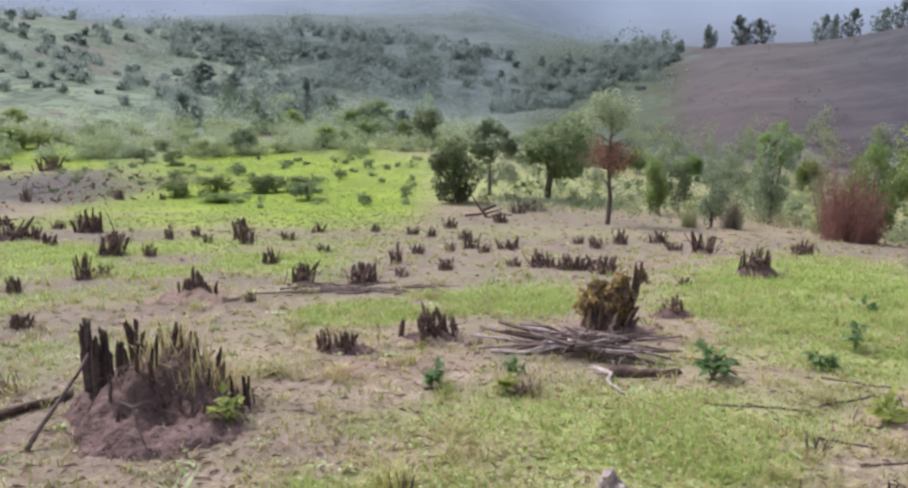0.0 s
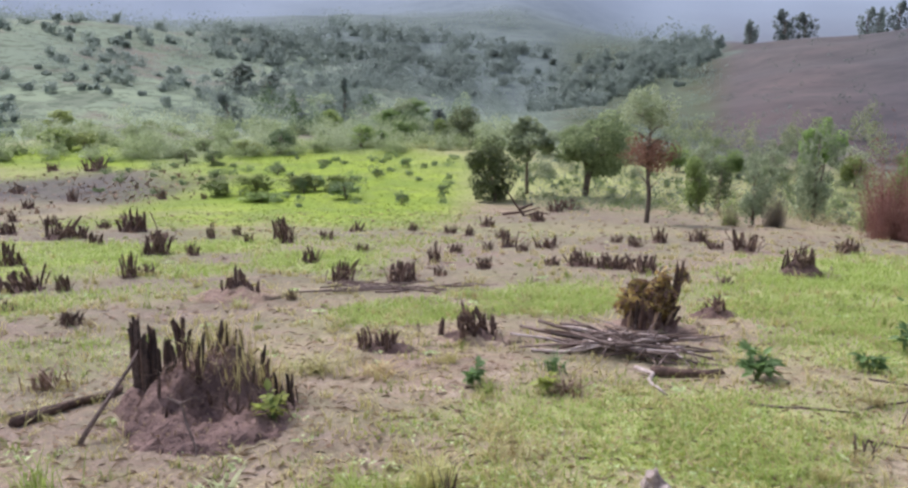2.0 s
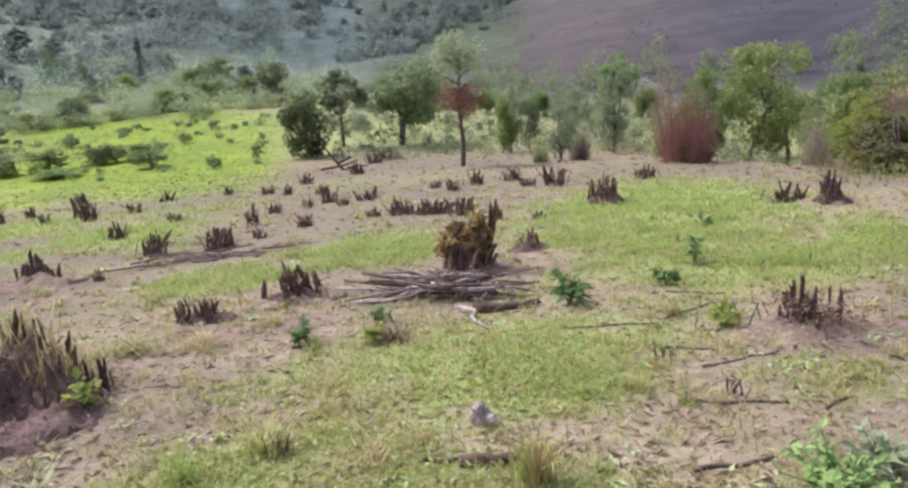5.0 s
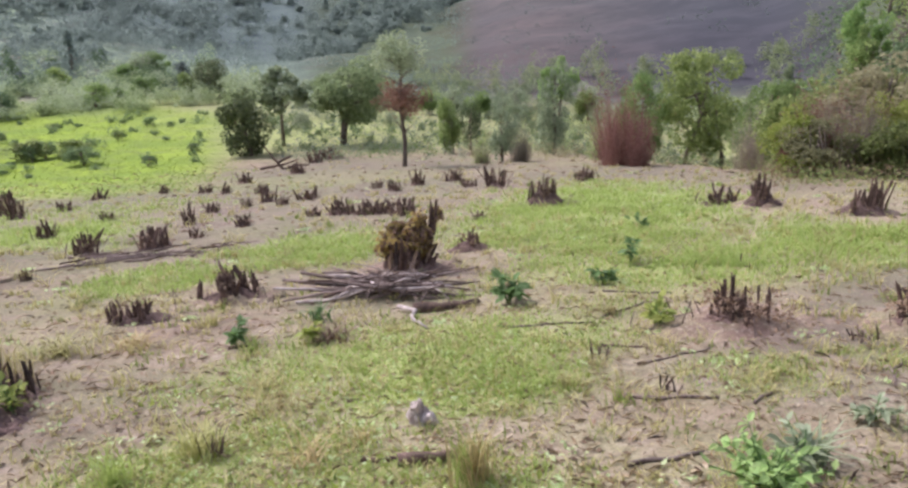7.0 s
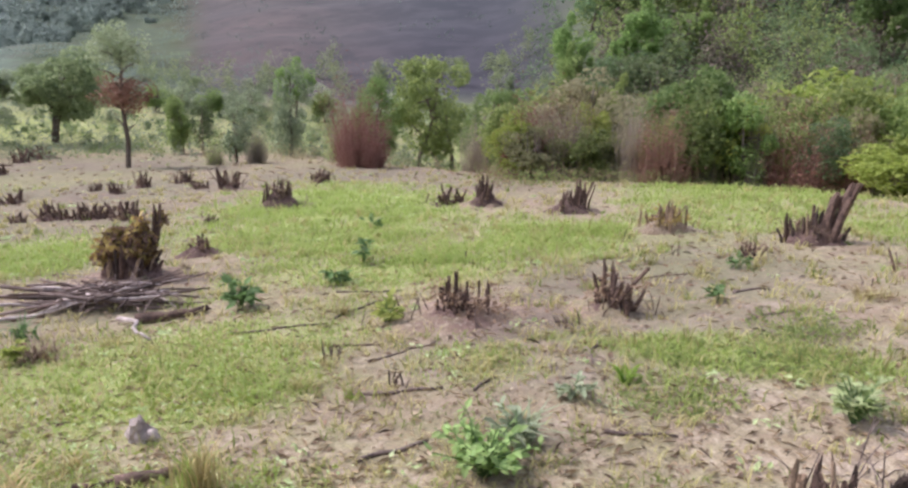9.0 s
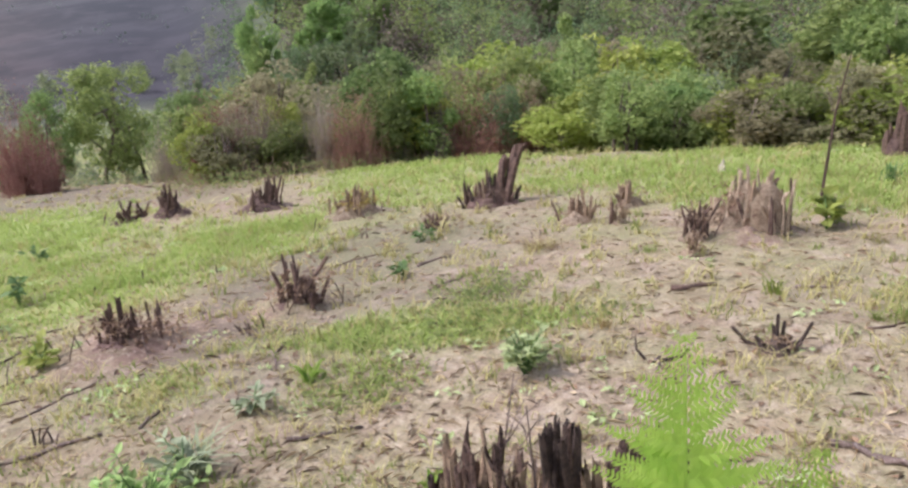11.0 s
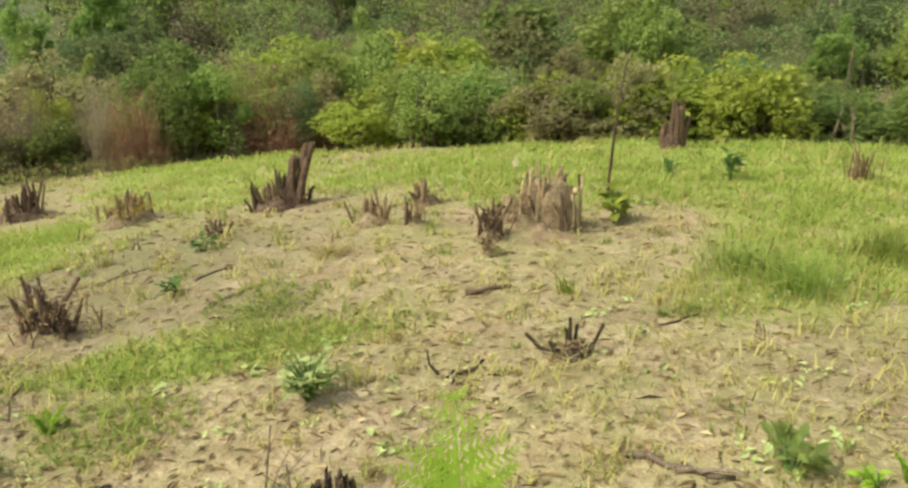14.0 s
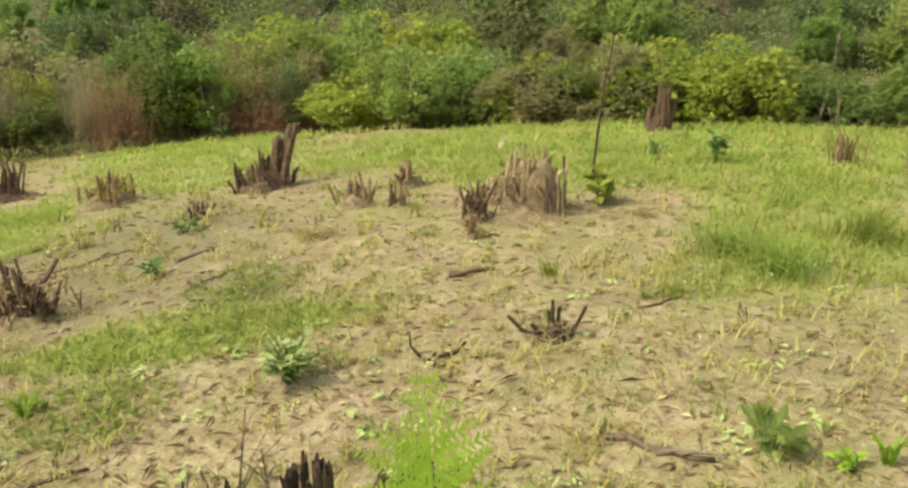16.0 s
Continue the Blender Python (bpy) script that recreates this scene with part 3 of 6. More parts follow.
def tree_kind(name, seed, w=1.0, h=1.0, stem=0.3, n=2200, leaf=0.05, mat=LEAF, trunk_r=0.03, stems=1, blobs=22, spread=0.17, label="", category="tree", group="", limbs=9, split=False):
    """A tree of unit height, to be scaled: trunk with limbs, crown of leaf clumps."""
    rng = np.random.default_rng(seed)
    pr = random.Random(seed)
    e = new(name)
    tagged(e, label, category, group)
    p, c = crown_points(n, w, h - stem, stem, rng, blobs, spread)
    pieces, arms = [], []
    for s in range(stems):
        bx, by = pr.uniform(-0.05, 0.05) * stems, pr.uniform(-0.05, 0.05) * stems
        top = Vector((pr.uniform(-0.12, 0.12) * w, pr.uniform(-0.12, 0.12) * w, h * 0.8))
        mid = Vector((bx, by, 0)).lerp(top, 0.5) + Vector((pr.uniform(-0.03, 0.03), pr.uniform(-0.03, 0.03), 0))
        pieces.append(tube([(bx, by, -0.03), (bx, by, h * 0.12), mid, top], [trunk_r * 1.25, trunk_r, trunk_r * 0.65, trunk_r * 0.2], 6, pr, 0, 0.12))
    for q in c[: limbs]:
        z = pr.uniform(stem * 0.7, h * 0.6)
        a = Vector((0, 0, z))
        b = Vector(q)
        arms.append(tube([a, a.lerp(b, 0.5) + Vector((0, 0, 0.03)), b], [trunk_r * 0.5, trunk_r * 0.3, trunk_r * 0.1], 4, pr))
    trunk = mesh_object("trunk", *join(pieces if split else pieces + arms), BARK, e, smooth_shade=True)
    for arm in arms if split else ():
        mesh_object("limb", *arm, BARK, trunk, smooth_shade=True)
    mesh_object("crown", *leaves(p, leaf, rng, 0.4), mat, e)
    return e


def brush_kind(name, seed, mat, n=420, w=0.9, label="", category="bush", leafmat=None, nleaf=300, thick=0.008):
    """Dry stems fanning up from the ground, with a few leaves left on them."""
    rng = np.random.default_rng(seed)
    e = new(name)
    tagged(e, label, category)
    a, r = rng.uniform(0, 2 * np.pi, n), np.sqrt(rng.uniform(0, 1, n)) * w * 0.13
    shoots = rng.integers(0, 11, n)
    sa, sr, sw = rng.uniform(0, 6.28, 11), rng.uniform(0.0, 0.32, 11) * w, rng.uniform(0.6, 1.5, 11)
    sh = (1.2 - 1.7 * sr / w) * rng.uniform(0.8, 1.1, 11)
    root = np.stack([np.cos(a) * r * 0.7 + np.cos(sa[shoots]) * sr[shoots], np.sin(a) * r * 0.7 + np.sin(sa[shoots]) * sr[shoots], np.full(n, -0.02)], -1)
    h = (0.2 + 0.85 * rng.uniform(0, 1, n) ** 1.2) * sh[shoots]
    b = sa[shoots] + rng.normal(0, 1.2, n)
    out = w * 0.24 * rng.uniform(0.0, 1.2, n) * (0.3 + 0.7 * h) * sw[shoots]
    tip = root + np.stack([np.cos(b) * out, np.sin(b) * out, h * rng.uniform(0.8, 1.0, n)], -1)
    mid = (root + tip) / 2 + rng.normal(0, 0.035, (n, 3))
    t = rng.normal(size=(n, 3)) * (1, 1, 0)
    t /= np.linalg.norm(t, axis=1, keepdims=True)
    t *= thick * 0.5
    v = np.stack([root - t, root + t, mid + t * 0.8, mid - t * 0.8, tip], 1).reshape(-1, 3)
    k = np.arange(n)[:, None] * 5
    mesh_object("brush", v, (k + (0, 1, 2)).tolist() + (k + (0, 2, 3)).tolist() + (k + (3, 2, 4)).tolist(), mat, e)
    if nleaf:
        j = rng.integers(0, n, nleaf)
        f = rng.uniform(0.2, 1.08, nleaf)[:, None]
        p = root[j] * (1 - f) + tip[j] * f + rng.normal(0, 0.055, (nleaf, 3))
        mesh_object("foliage", *leaves(p, 0.036, rng, 0.1, 0.3), leafmat or mat, e)
    return e


def settle(kind, x, y, w, h, rng, w0=1.0, used=set()):
    """Sets a unit-sized plant, or a copy of it, on the ground at a width and height in metres."""
    m = pose(x, y, gz(x, y) - 0.02 * h, rng.uniform(-3, 3), rng.uniform(-3, 3), rng.uniform(0, 360))
    if kind.name in used:
        ob = copy_thing(kind, m)
    else:
        used.add(kind.name)
        ob = kind
        ob.matrix_basis = m
    ob.scale = (w / w0, w / w0, h)
    return ob


prng = random.Random(5)
ROUND = tree_kind("tree", 1, 0.95, 1.0, 0.22, 9500, 0.042, LEAF_MID, 0.03, 2, 26, 0.17, "round-crowned green tree with a forked trunk", "tree", split=True)
DARK = tree_kind("tree", 2, 0.75, 1.0, -0.14, 4600, 0.055, LEAF_DARK, 0.025, 1, 26, 0.18, "dark green bushy tree with foliage to the ground", "tree", split=True)
THIN = tree_kind("tree", 3, 0.55, 1.0, 0.32, 1900, 0.06, LEAF_PALE, 0.018, 1, 16, 0.16, "slender young tree with thin silvery foliage", "tree", split=True)
GREEN_A = tree_kind("bush", 4, 0.9, 1.0, 0.05, 3200, 0.06, LEAF, 0.02, 3, 22, 0.18, "leafy green bush in the thicket", "bush")
GREEN_B = tree_kind("bush", 5, 0.8, 1.0, 0.04, 3200, 0.06, LEAF, 0.02, 3, 18, 0.2, "leafy green bush in the thicket", "bush")
YELLOW = tree_kind("bush", 6, 0.95, 1.0, 0.03, 3200, 0.06, LEAF_YELLOW, 0.015, 3, 22, 0.19, "yellow-green leafy bush at the field's edge", "bush")
TALL = tree_kind("tree", 7, 0.6, 1.0, 0.25, 3800, 0.04, LEAF, 0.014, 1, 30, 0.13, "tall slim tree on the wooded slope", "tree")
DARKB = tree_kind("bush", 8, 0.9, 1.0, 0.03, 2800, 0.045, LEAF_DARK, 0.02, 3, 24, 0.17, "dark green dense bush", "bush")
LOW_A = tree_kind("bush", 14, 0.9, 1.0, -0.05, 950, 0.1, LEAF, 0.02, 2, 20, 0.19, "leafy green bush in the thicket", "bush", limbs=4)
LOW_B = tree_kind("bush", 15, 0.9, 1.0, 0.04, 1150, 0.09, LEAF_YELLOW, 0.02, 2, 20, 0.19, "yellow-green bush on the wooded slope", "bush", limbs=4)
OLIVE = tree_kind("bush", 17, 0.9, 1.0, 0.06, 2800, 0.05, LEAF_OLIVE, 0.018, 4, 22, 0.16, "half-dry olive-brown bush in the thicket", "bush", limbs=8)
LOW_C = tree_kind("bush", 18, 0.9, 1.0, 0.02, 1100, 0.085, LEAF_OLIVE, 0.02, 2, 20, 0.18, "half-dry olive-brown bush on the wooded slope", "bush", limbs=4)
HAZY = tree_kind("tree", 9, 0.95, 1.0, -0.15, 500, 0.12, LEAF_HAZY, 0.02, 2, 18, 0.18, "distant tree greyed by haze on the valley side", "tree")
PALEB = tree_kind("bush", 10, 0.9, 1.0, 0.05, 1500, 0.06, LEAF_PALE, 0.015, 3, 20, 0.17, "pale green open bush", "bush")
RED = brush_kind("dry_bush", 11, TWIG_RED, 900, 1.0, "dry reddish-brown bush of upright stems", leafmat=LEAF_RED, nleaf=3800, thick=0.006)
GREY = brush_kind("dry_bush", 12, TWIG_GREY, 420, 0.9, "grey bush of thin dry stems with few leaves", leafmat=LEAF_OLIVE, nleaf=900, thick=0.007)
REED = brush_kind("bush", 13, TWIG_GREY, 260, 0.8, "green bush of upright leafy stems", leafmat=LEAF, nleaf=2600, thick=0.008)


BIG = tree_kind("tree", 16, 0.9, 1.0, 0.02, 6500, 0.037, LEAF, 0.02, 3, 34, 0.15, "large dense green tree at the thicket's end", "tree")


def put(kind, x, y, w, h, w0=0.9):
    return settle(kind, x, y, w, h, prng, w0)
# ---- single trees and bushes behind the field ----
put(DARK, 0.0, 39.3, 2.7, 3.3, 0.75)
put(THIN, 2.0, 42.1, 2.9, 4.3, 0.55)
put(ROUND, 5.1, 40.5, 4.3, 4.6, 0.95)
put(PALEB, 9.2, 28.4, 1.6, 2.8)
put(GREY, 9.7, 27.8, 1.4, 1.8)
put(REED, 8.3, 27.6, 0.9, 1.2, 0.8)
put(PALEB, 12.6, 31.6, 1.8, 4.3)
put(PALEB, 13.1, 33.4, 1.9, 2.1)
put(RED, 11.7, 23.5, 2.7, 3.3, 1.0)
put(TALL, 20.2, 50.3, 3.0, 4.7, 0.6)
put(BIG, 19.6, 31.5, 4.6, 5.9)
put(RED, 12.15, 14.75, 1.9, 2.5, 1.0)
put(YELLOW, 13.8, 14.8, 1.3, 1.9)
put(GREY, 14.6, 14.1, 1.4, 2.1)
put(RED, 13.6, 12.1, 1.8, 2.0, 1.0)
put(RED, 14.2, 12.9, 1.3, 2.1, 1.0)
put(GREY, 12.9, 14.2, 1.2, 1.6)
put(GREY, 13.2, 13.3, 1.3, 1.7)
put(REED, 14.3, 11.4, 0.9, 1.4, 0.8)
put(GREY, 14.9, 10.6, 1.5, 1.7)
put(DARKB, 15.6, 9.6, 1.3, 1.9)
put(YELLOW, 15.4, 8.0, 1.8, 1.05)
put(YELLOW, 18.1, 7.0, 2.4, 2.0)
put(YELLOW, 17.0, 8.6, 2.2, 1.5)
put(YELLOW, 17.4, 7.9, 2.4, 1.9)
put(YELLOW, 18.6, 6.0, 2.2, 1.6)
put(GREEN_A, 17.6, 10.6, 2.4, 3.0)
put(GREEN_B, 18.6, 9.2, 2.4, 3.2)
put(YELLOW, 20.5, 12.0, 2.6, 3.4)
put(GREEN_A, 20.0, 14.2, 2.6, 3.6)
put(PALEB, 19.5, 6.2, 1.4, 2.5)
put(GREY, 18.9, 4.5, 2.0, 1.4)
put(GREEN_B, 19.2, 3.4, 1.8, 1.6)
put(GREEN_A, 20.3, 2.4, 1.8, 1.7)
put(GREEN_B, 19.8, 1.0, 2.1, 1.5)
put(YELLOW, 19.9, -0.8, 2.5, 1.5)
put(GREEN_B, 20.8, -2.2, 2.2, 1.7)
put(GREY, 13.8, 19.6, 1.8, 2.2)
put(REED, 12.8, 27.1, 1.8, 2.5, 0.8)
put(BIG, 16.8, 31.8, 2.4, 4.4)
put(GREY, 15.0, 17.6, 2.2, 2.3)
put(BIG, 16.5, 22.7, 3.0, 3.4)
put(BIG, 17.9, 19.1, 2.3, 3.6)
put(GREEN_A, 8.8, 34.9, 1.6, 2.6)
put(DARKB, 10.3, 36.6, 1.4, 2.5)

# Small tree with a crown half dead.
red_tree = thing("tree", 5.5, 28.2, "thin young tree with dead red lower foliage and green top", "tree")
rng = np.random.default_rng(21)
mesh_object("trunk", *tube([(0, 0, -0.05), (0.06, 0, 0.9), (-0.05, 0.02, 2.2), (0.1, 0, 4.1)], [0.095, 0.075, 0.055, 0.02], 8, prng, 0, 0.15), BARK, red_tree)
for k in range(14):
    a, z = k * 2.4, 1.1 + 0.2 * k
    out = 0.75 if z > 1.7 else 0.35
    mesh_object("limb", *tube([(0, 0, z), (math.cos(a) * out * 0.5, math.sin(a) * out * 0.5, z + 0.25), (math.cos(a) * out, math.sin(a) * out, z + 0.35)], [0.035, 0.025, 0.01], 5, prng, 0, 0.1), BARK, red_tree)
mesh_object("dead_foliage", *leaves(crown_points(2000, 1.9, 1.6, 1.65, rng, 26, 0.24, 0.2)[0], 0.11, rng, 0.1), LEAF_RED, red_tree, "dead red-brown leaves")
mesh_object("crown", *leaves(crown_points(2400, 1.9, 2.0, 2.9, rng, 24, 0.24, 0.2)[0], 0.11, rng, 0.4), LEAF_PALE, red_tree)

# Valley trees.
for x, y, w, h in ((-28.5, 86.6, 3.6, 4.0), (-17.5, 96.6, 3.2, 5.8), (-19.1, 82.2, 2.8, 2.3), (-2.5, 71.0, 3.9, 3.6), (-17.4, 66.4, 3.0, 1.9), (-35.5, 113.6, 6.5, 4.7), (-30.5, 112, 5.0, 4.0), (-5.5, 82.0, 3.0, 3.0)):
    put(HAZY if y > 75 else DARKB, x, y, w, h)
for x, y, w, h in ((-16.8, 85.3, 3.2, 2.3), (-9.3, 97.4, 5.0, 3.2), (-11.1, 68.7, 3.0, 2.0), (-11.3, 90.2, 4.0, 2.4), (-20.0, 63.9, 2.4, 1.3), (-43.0, 78.6, 3.3, 2.3), (-4.3, 70.8, 2.1, 2.3), (-9.3, 68.6, 2.0, 1.5), (-33.4, 77.6, 1.9, 1.4)):
    put(GREEN_A, x, y, w, h)
for x, y, w, h in ((-22.8, 59.0, 1.9, 1.1), (-20.3, 57.9, 1.8, 1.2), (-7.0, 49.5, 0.9, 0.7), (-10.3, 42.9, 0.8, 0.95), (-4.3, 38.2, 0.85, 0.55), (-7.5, 40.6, 2.1, 1.0), (-2.6, 42.9, 0.95, 0.5), (-9.8, 44.1, 1.4, 0.95), (-14, 52, 1.2, 0.7), (-17, 49, 1.5, 0.8), (-12, 57, 1.0, 0.6), (-6, 56, 1.1, 0.7), (-24, 66, 1.6, 1.0)):
    put(DARKB, x, y, w, h)
for x, y, w, h in ((11.8, 51.3, 1.3, 2.2), (13.4, 51.8, 1.6, 2.4), (14.8, 50.2, 1.6, 2.2), (17.3, 50.0, 1.8, 2.5), (23.8, 53.1, 1.8, 2.7), (25.1, 57.4, 2.4, 2.9), (4.3, 61.3, 1.9, 2.4), (6.3, 64.2, 2.0, 2.3), (9, 58, 1.8, 2.2), (20, 58, 2.4, 2.6), (28, 52, 2.6, 3.0), (29, 46, 2.6, 3.2)):
    put(PALEB if x % 1 < 0.5 else GREEN_B, x, y, w * 1.3, h * 0.85)

for x, y, w, h in ((-12.8, 42.5, 2.3, 1.1), (-10.5, 43.6, 2.2, 1.0), (-8.5, 43.8, 2.2, 0.9), (-14.5, 41.6, 2.0, 0.9), (-11.5, 39.6, 2.4, 0.45), (-19.5, 63.9, 2.4, 1.2), (-8.0, 75.0, 2.8, 1.7), (-35.0, 63.6, 3.6, 1.8), (-33.0, 64.2, 3.1, 1.5)):
    put(LOW_A, x, y, w, h)
put(DARKB, -17.2, 65.1, 2.8, 2.2)
put(PALEB, -10.1, 93.0, 6.0, 3.6)



def woods(rows, mat, label, seed, leaf=0.0026, share=420, name="far_bushes"):
    """Many far plants in one object. rows: x, y, width, height."""
    rng = np.random.default_rng(seed)
    pts, size = [], []
    for x, y, w, h in rows:
        p = crown_points(share, w, h * 1.25, -0.3 * h, rng, 15, 0.2, 0.45)[0]
        pts.append(p + (x, y, gz(x, y)))
        size.append(np.full(len(p), leaf * math.hypot(x, y)))
    return tagged(mesh_object(name, *leaves(np.concatenate(pts), np.concatenate(size), rng, 0.5), mat), label, "bushes", kind="stuff")


def polar_rows(n, az, r, w, h, seed, bias=1.0, knots=None):
    """Random plants in a sector: ranges of azimuth, distance, width and of height over width."""
    rng = random.Random(seed)
    rows = []
    seeds = [(rng.uniform(*az), rng.uniform(*r)) for i in range(knots or 0)]
    for i in range(n):
        if knots:
            a, d = rng.choice(seeds)
            a, d = a + rng.gauss(0, 1.5), d * math.exp(rng.gauss(0, 0.06))
        else:
            a, d = rng.uniform(*az), r[0] + (r[1] - r[0]) * rng.random() ** bias
        ww = rng.uniform(*w) * (0.6 + 0.4 * d / r[0])
        rows.append((d * math.sin(radians(a)), d * math.cos(radians(a)), ww, ww * rng.uniform(*h)))
    return rows


# Hedge of bushes at the crop's far side, thicker towards the stream.
woods(polar_rows(110, (-37, 1.5), (66, 90), (1.6, 3.8), (0.4, 0.75), 91, 1.6), LEAF_PALE, "pale green bushes along the crop's far side", 91)
woods(polar_rows(90, (-37, 1.5), (65, 88), (1.4, 3.4), (0.4, 0.8), 92, 1.6), LEAF_MID, "green bushes along the crop's far side", 92)
woods(polar_rows(26, (-15, -1), (80, 112), (2.0, 4.2), (0.6, 0.95), 93), LEAF_PALE, "pale green trees along the stream", 93)
woods(polar_rows(16, (-16, 1), (78, 105), (2.0, 3.8), (0.7, 1.1), 94), LEAF_DARK, "dark green trees along the stream", 94)
# Bushes between the field's end and the burnt hill.
woods(polar_rows(55, (2, 38), (47, 72), (0.7, 1.7), (0.5, 1.0), 95, 1.2), LEAF_PALE, "pale green bushes beyond the field", 95)
woods(polar_rows(45, (2, 38), (49, 74), (0.7, 1.8), (0.5, 1.2), 96, 1.2), LEAF_MID, "green bushes beyond the field", 96)
woods(polar_rows(40, (8, 40), (58, 84), (1.6, 2.8), (0.8, 1.4), 97), LEAF_MID, "young green trees at the burnt hill's foot", 97)
woods(polar_rows(150, (1, 37), (37, 58), (0.35, 0.85), (0.5, 0.9), 103, 1.1), LEAF_DARK, "small dark shrubs beyond the field", 103, share=110)
# Small dark bushes dotted over the crop.
woods(polar_rows(60, (-27, -2), (38, 64), (0.4, 1.1), (0.4, 0.7), 98), LEAF_DARK, "small dark bushes dotted over the crop", 98, share=120)

# Thicket on the slope to the right.
kinds = (GREEN_A, GREEN_B, OLIVE, TALL, DARKB, GREEN_A, OLIVE, YELLOW, GREEN_B, OLIVE, TALL, PALEB, GREY)
tr = random.Random(8)
count, slope = 0, {}
while count < 270:
    az, r = tr.uniform(40, 108), 20.5 + 62 * tr.random() ** 1.25
    if az < 47 and r < 26:
        continue
    x, y = r * math.sin(radians(az)), r * math.cos(radians(az))
    k = tr.choice(kinds)
    if r > 38 and k is not TALL:
        # Past azimuth 76, dark-leaved bushes stand in for shade on the slope.
        k = tr.choice((LOW_A, LOW_A, DARKB, LOW_C, DARKB) if az > 76 else (LOW_A, LOW_A, LOW_B, LOW_C, LOW_C))
    s = tr.uniform(1.6, 3.4) * (0.7 + r / 55)
    count += 1
    if r > 40 and k is not TALL:
        slope.setdefault(k.name, []).append((x, y, s * tr.uniform(0.9, 1.3), s))
        continue
    put(k, x, y, s * tr.uniform(0.9, 1.3) * (0.6 if k is TALL else 1), s * (1.3 if k is TALL else 1), 0.6 if k is TALL else 0.9)
for key, rows in slope.items():
    kind = next(q for q in (LOW_A, LOW_B, LOW_C, DARKB) if q.name == key)
    mat = kind.children[-1].data.materials[0]
    woods(rows, mat, "dense bushes and small trees on the wooded slope", len(rows), 0.0042, 400, "slope_woods")

woods(polar_rows(110, (40, 110), (36, 90), (2.2, 3.8), (0.9, 1.5), 104), LEAF, "green trees on the wooded slope", 104, 0.0042, 420, "slope_woods")
woods(polar_rows(70, (40, 110), (34, 90), (1.8, 3.4), (0.9, 1.6), 105), LEAF_DARK, "dark green trees on the wooded slope", 105, 0.0042, 380, "slope_woods")
woods(polar_rows(50, (40, 110), (34, 88), (1.6, 3.2), (0.7, 1.2), 106), LEAF_YELLOW, "yellow-green bushes on the wooded slope", 106, 0.0042, 380, "slope_woods")
for i in range(34):
    az, r = tr.uniform(40, 104), tr.uniform(18.5, 32)
    if az < 46 or r > 17 + (az - 40) * 0.05:
        h = tr.uniform(1.6, 2.6) * (0.6 + r / 45)
        put(GREY, r * math.sin(radians(az)), r * math.cos(radians(az)), h * 0.6, h)

for i in range(16):
    az, r = tr.uniform(42.5, 50), tr.uniform(45, 110)
    s = tr.uniform(3.5, 6) * (0.6 + r / 150)
    put(tr.choice((LOW_A, DARKB)), r * math.sin(radians(az)), r * math.cos(radians(az)), s, s)
for i in range(46):
    az, r = tr.uniform(48, 80), tr.uniform(80, 150)
    s = tr.uniform(5, 9)
    put(tr.choice((HAZY, LOW_A, HAZY)), r * math.sin(radians(az)), r * math.cos(radians(az)), s * 1.2, s)
for i in range(26):
    az = tr.uniform(37, 62)
    r = 17.3 + 0.05 * (az - 37) + tr.uniform(0, 3.2)
    k = tr.choice((OLIVE, GREEN_A, YELLOW, RED, GREEN_B, GREY))
    put(k, r * math.sin(radians(az)), r * math.cos(radians(az)), tr.uniform(1.0, 1.9), tr.uniform(1.2, 2.4))

for i in range(60):
    az = tr.uniform(66, 108)
    r = 13.6 + 5.5 * tr.random()
    k = tr.choice((GREEN_A, YELLOW, GREEN_B, LOW_A, OLIVE, YELLOW, GREEN_A))
    put(k, r * math.sin(radians(az)), r * math.cos(radians(az)), tr.uniform(1.3, 2.4), tr.uniform(1.2, 2.0))
for i in range(9):
    az, r = tr.uniform(38, 45), tr.uniform(24, 42)
    s = tr.uniform(2.6, 3.8) * (0.7 + r / 90)
    put(tr.choice((OLIVE, GREEN_A, GREEN_B)), r * math.sin(radians(az)), r * math.cos(radians(az)), s, s)

# Trees on the near spur and along the burnt hill's ridge.
rows = []
for i in range(190):
    f = tr.random() ** 0.75
    az, r = 4.5 + 10 * f + tr.gauss(0, 0.8), 150 + 70 * f + tr.gauss(0, 18)
    w = tr.uniform(2.0, 5.5) * (0.6 + 0.5 * f)
    rows.append((r * math.sin(radians(az)), r * math.cos(radians(az)), w, w * tr.uniform(0.6, 1.3)))
for az, r, w, h in ((10.6, 212, 7, 9), (11.4, 215, 6, 9), (12.1, 218, 6.5, 12), (12.7, 216, 5, 10), (11.9, 205, 7, 8), (13.1, 214, 5, 7), (9.8, 205, 6, 7), (13.4, 205, 6, 6)):
    rows.append((r * math.sin(radians(az)), r * math.cos(radians(az)), w, h))
woods(rows, LEAF_HAZY, "wooded spur of haze-greyed trees above the valley", 99, 0.004, 170, "far_woods")
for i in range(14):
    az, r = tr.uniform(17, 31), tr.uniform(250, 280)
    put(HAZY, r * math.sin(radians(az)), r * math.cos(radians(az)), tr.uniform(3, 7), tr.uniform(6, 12))
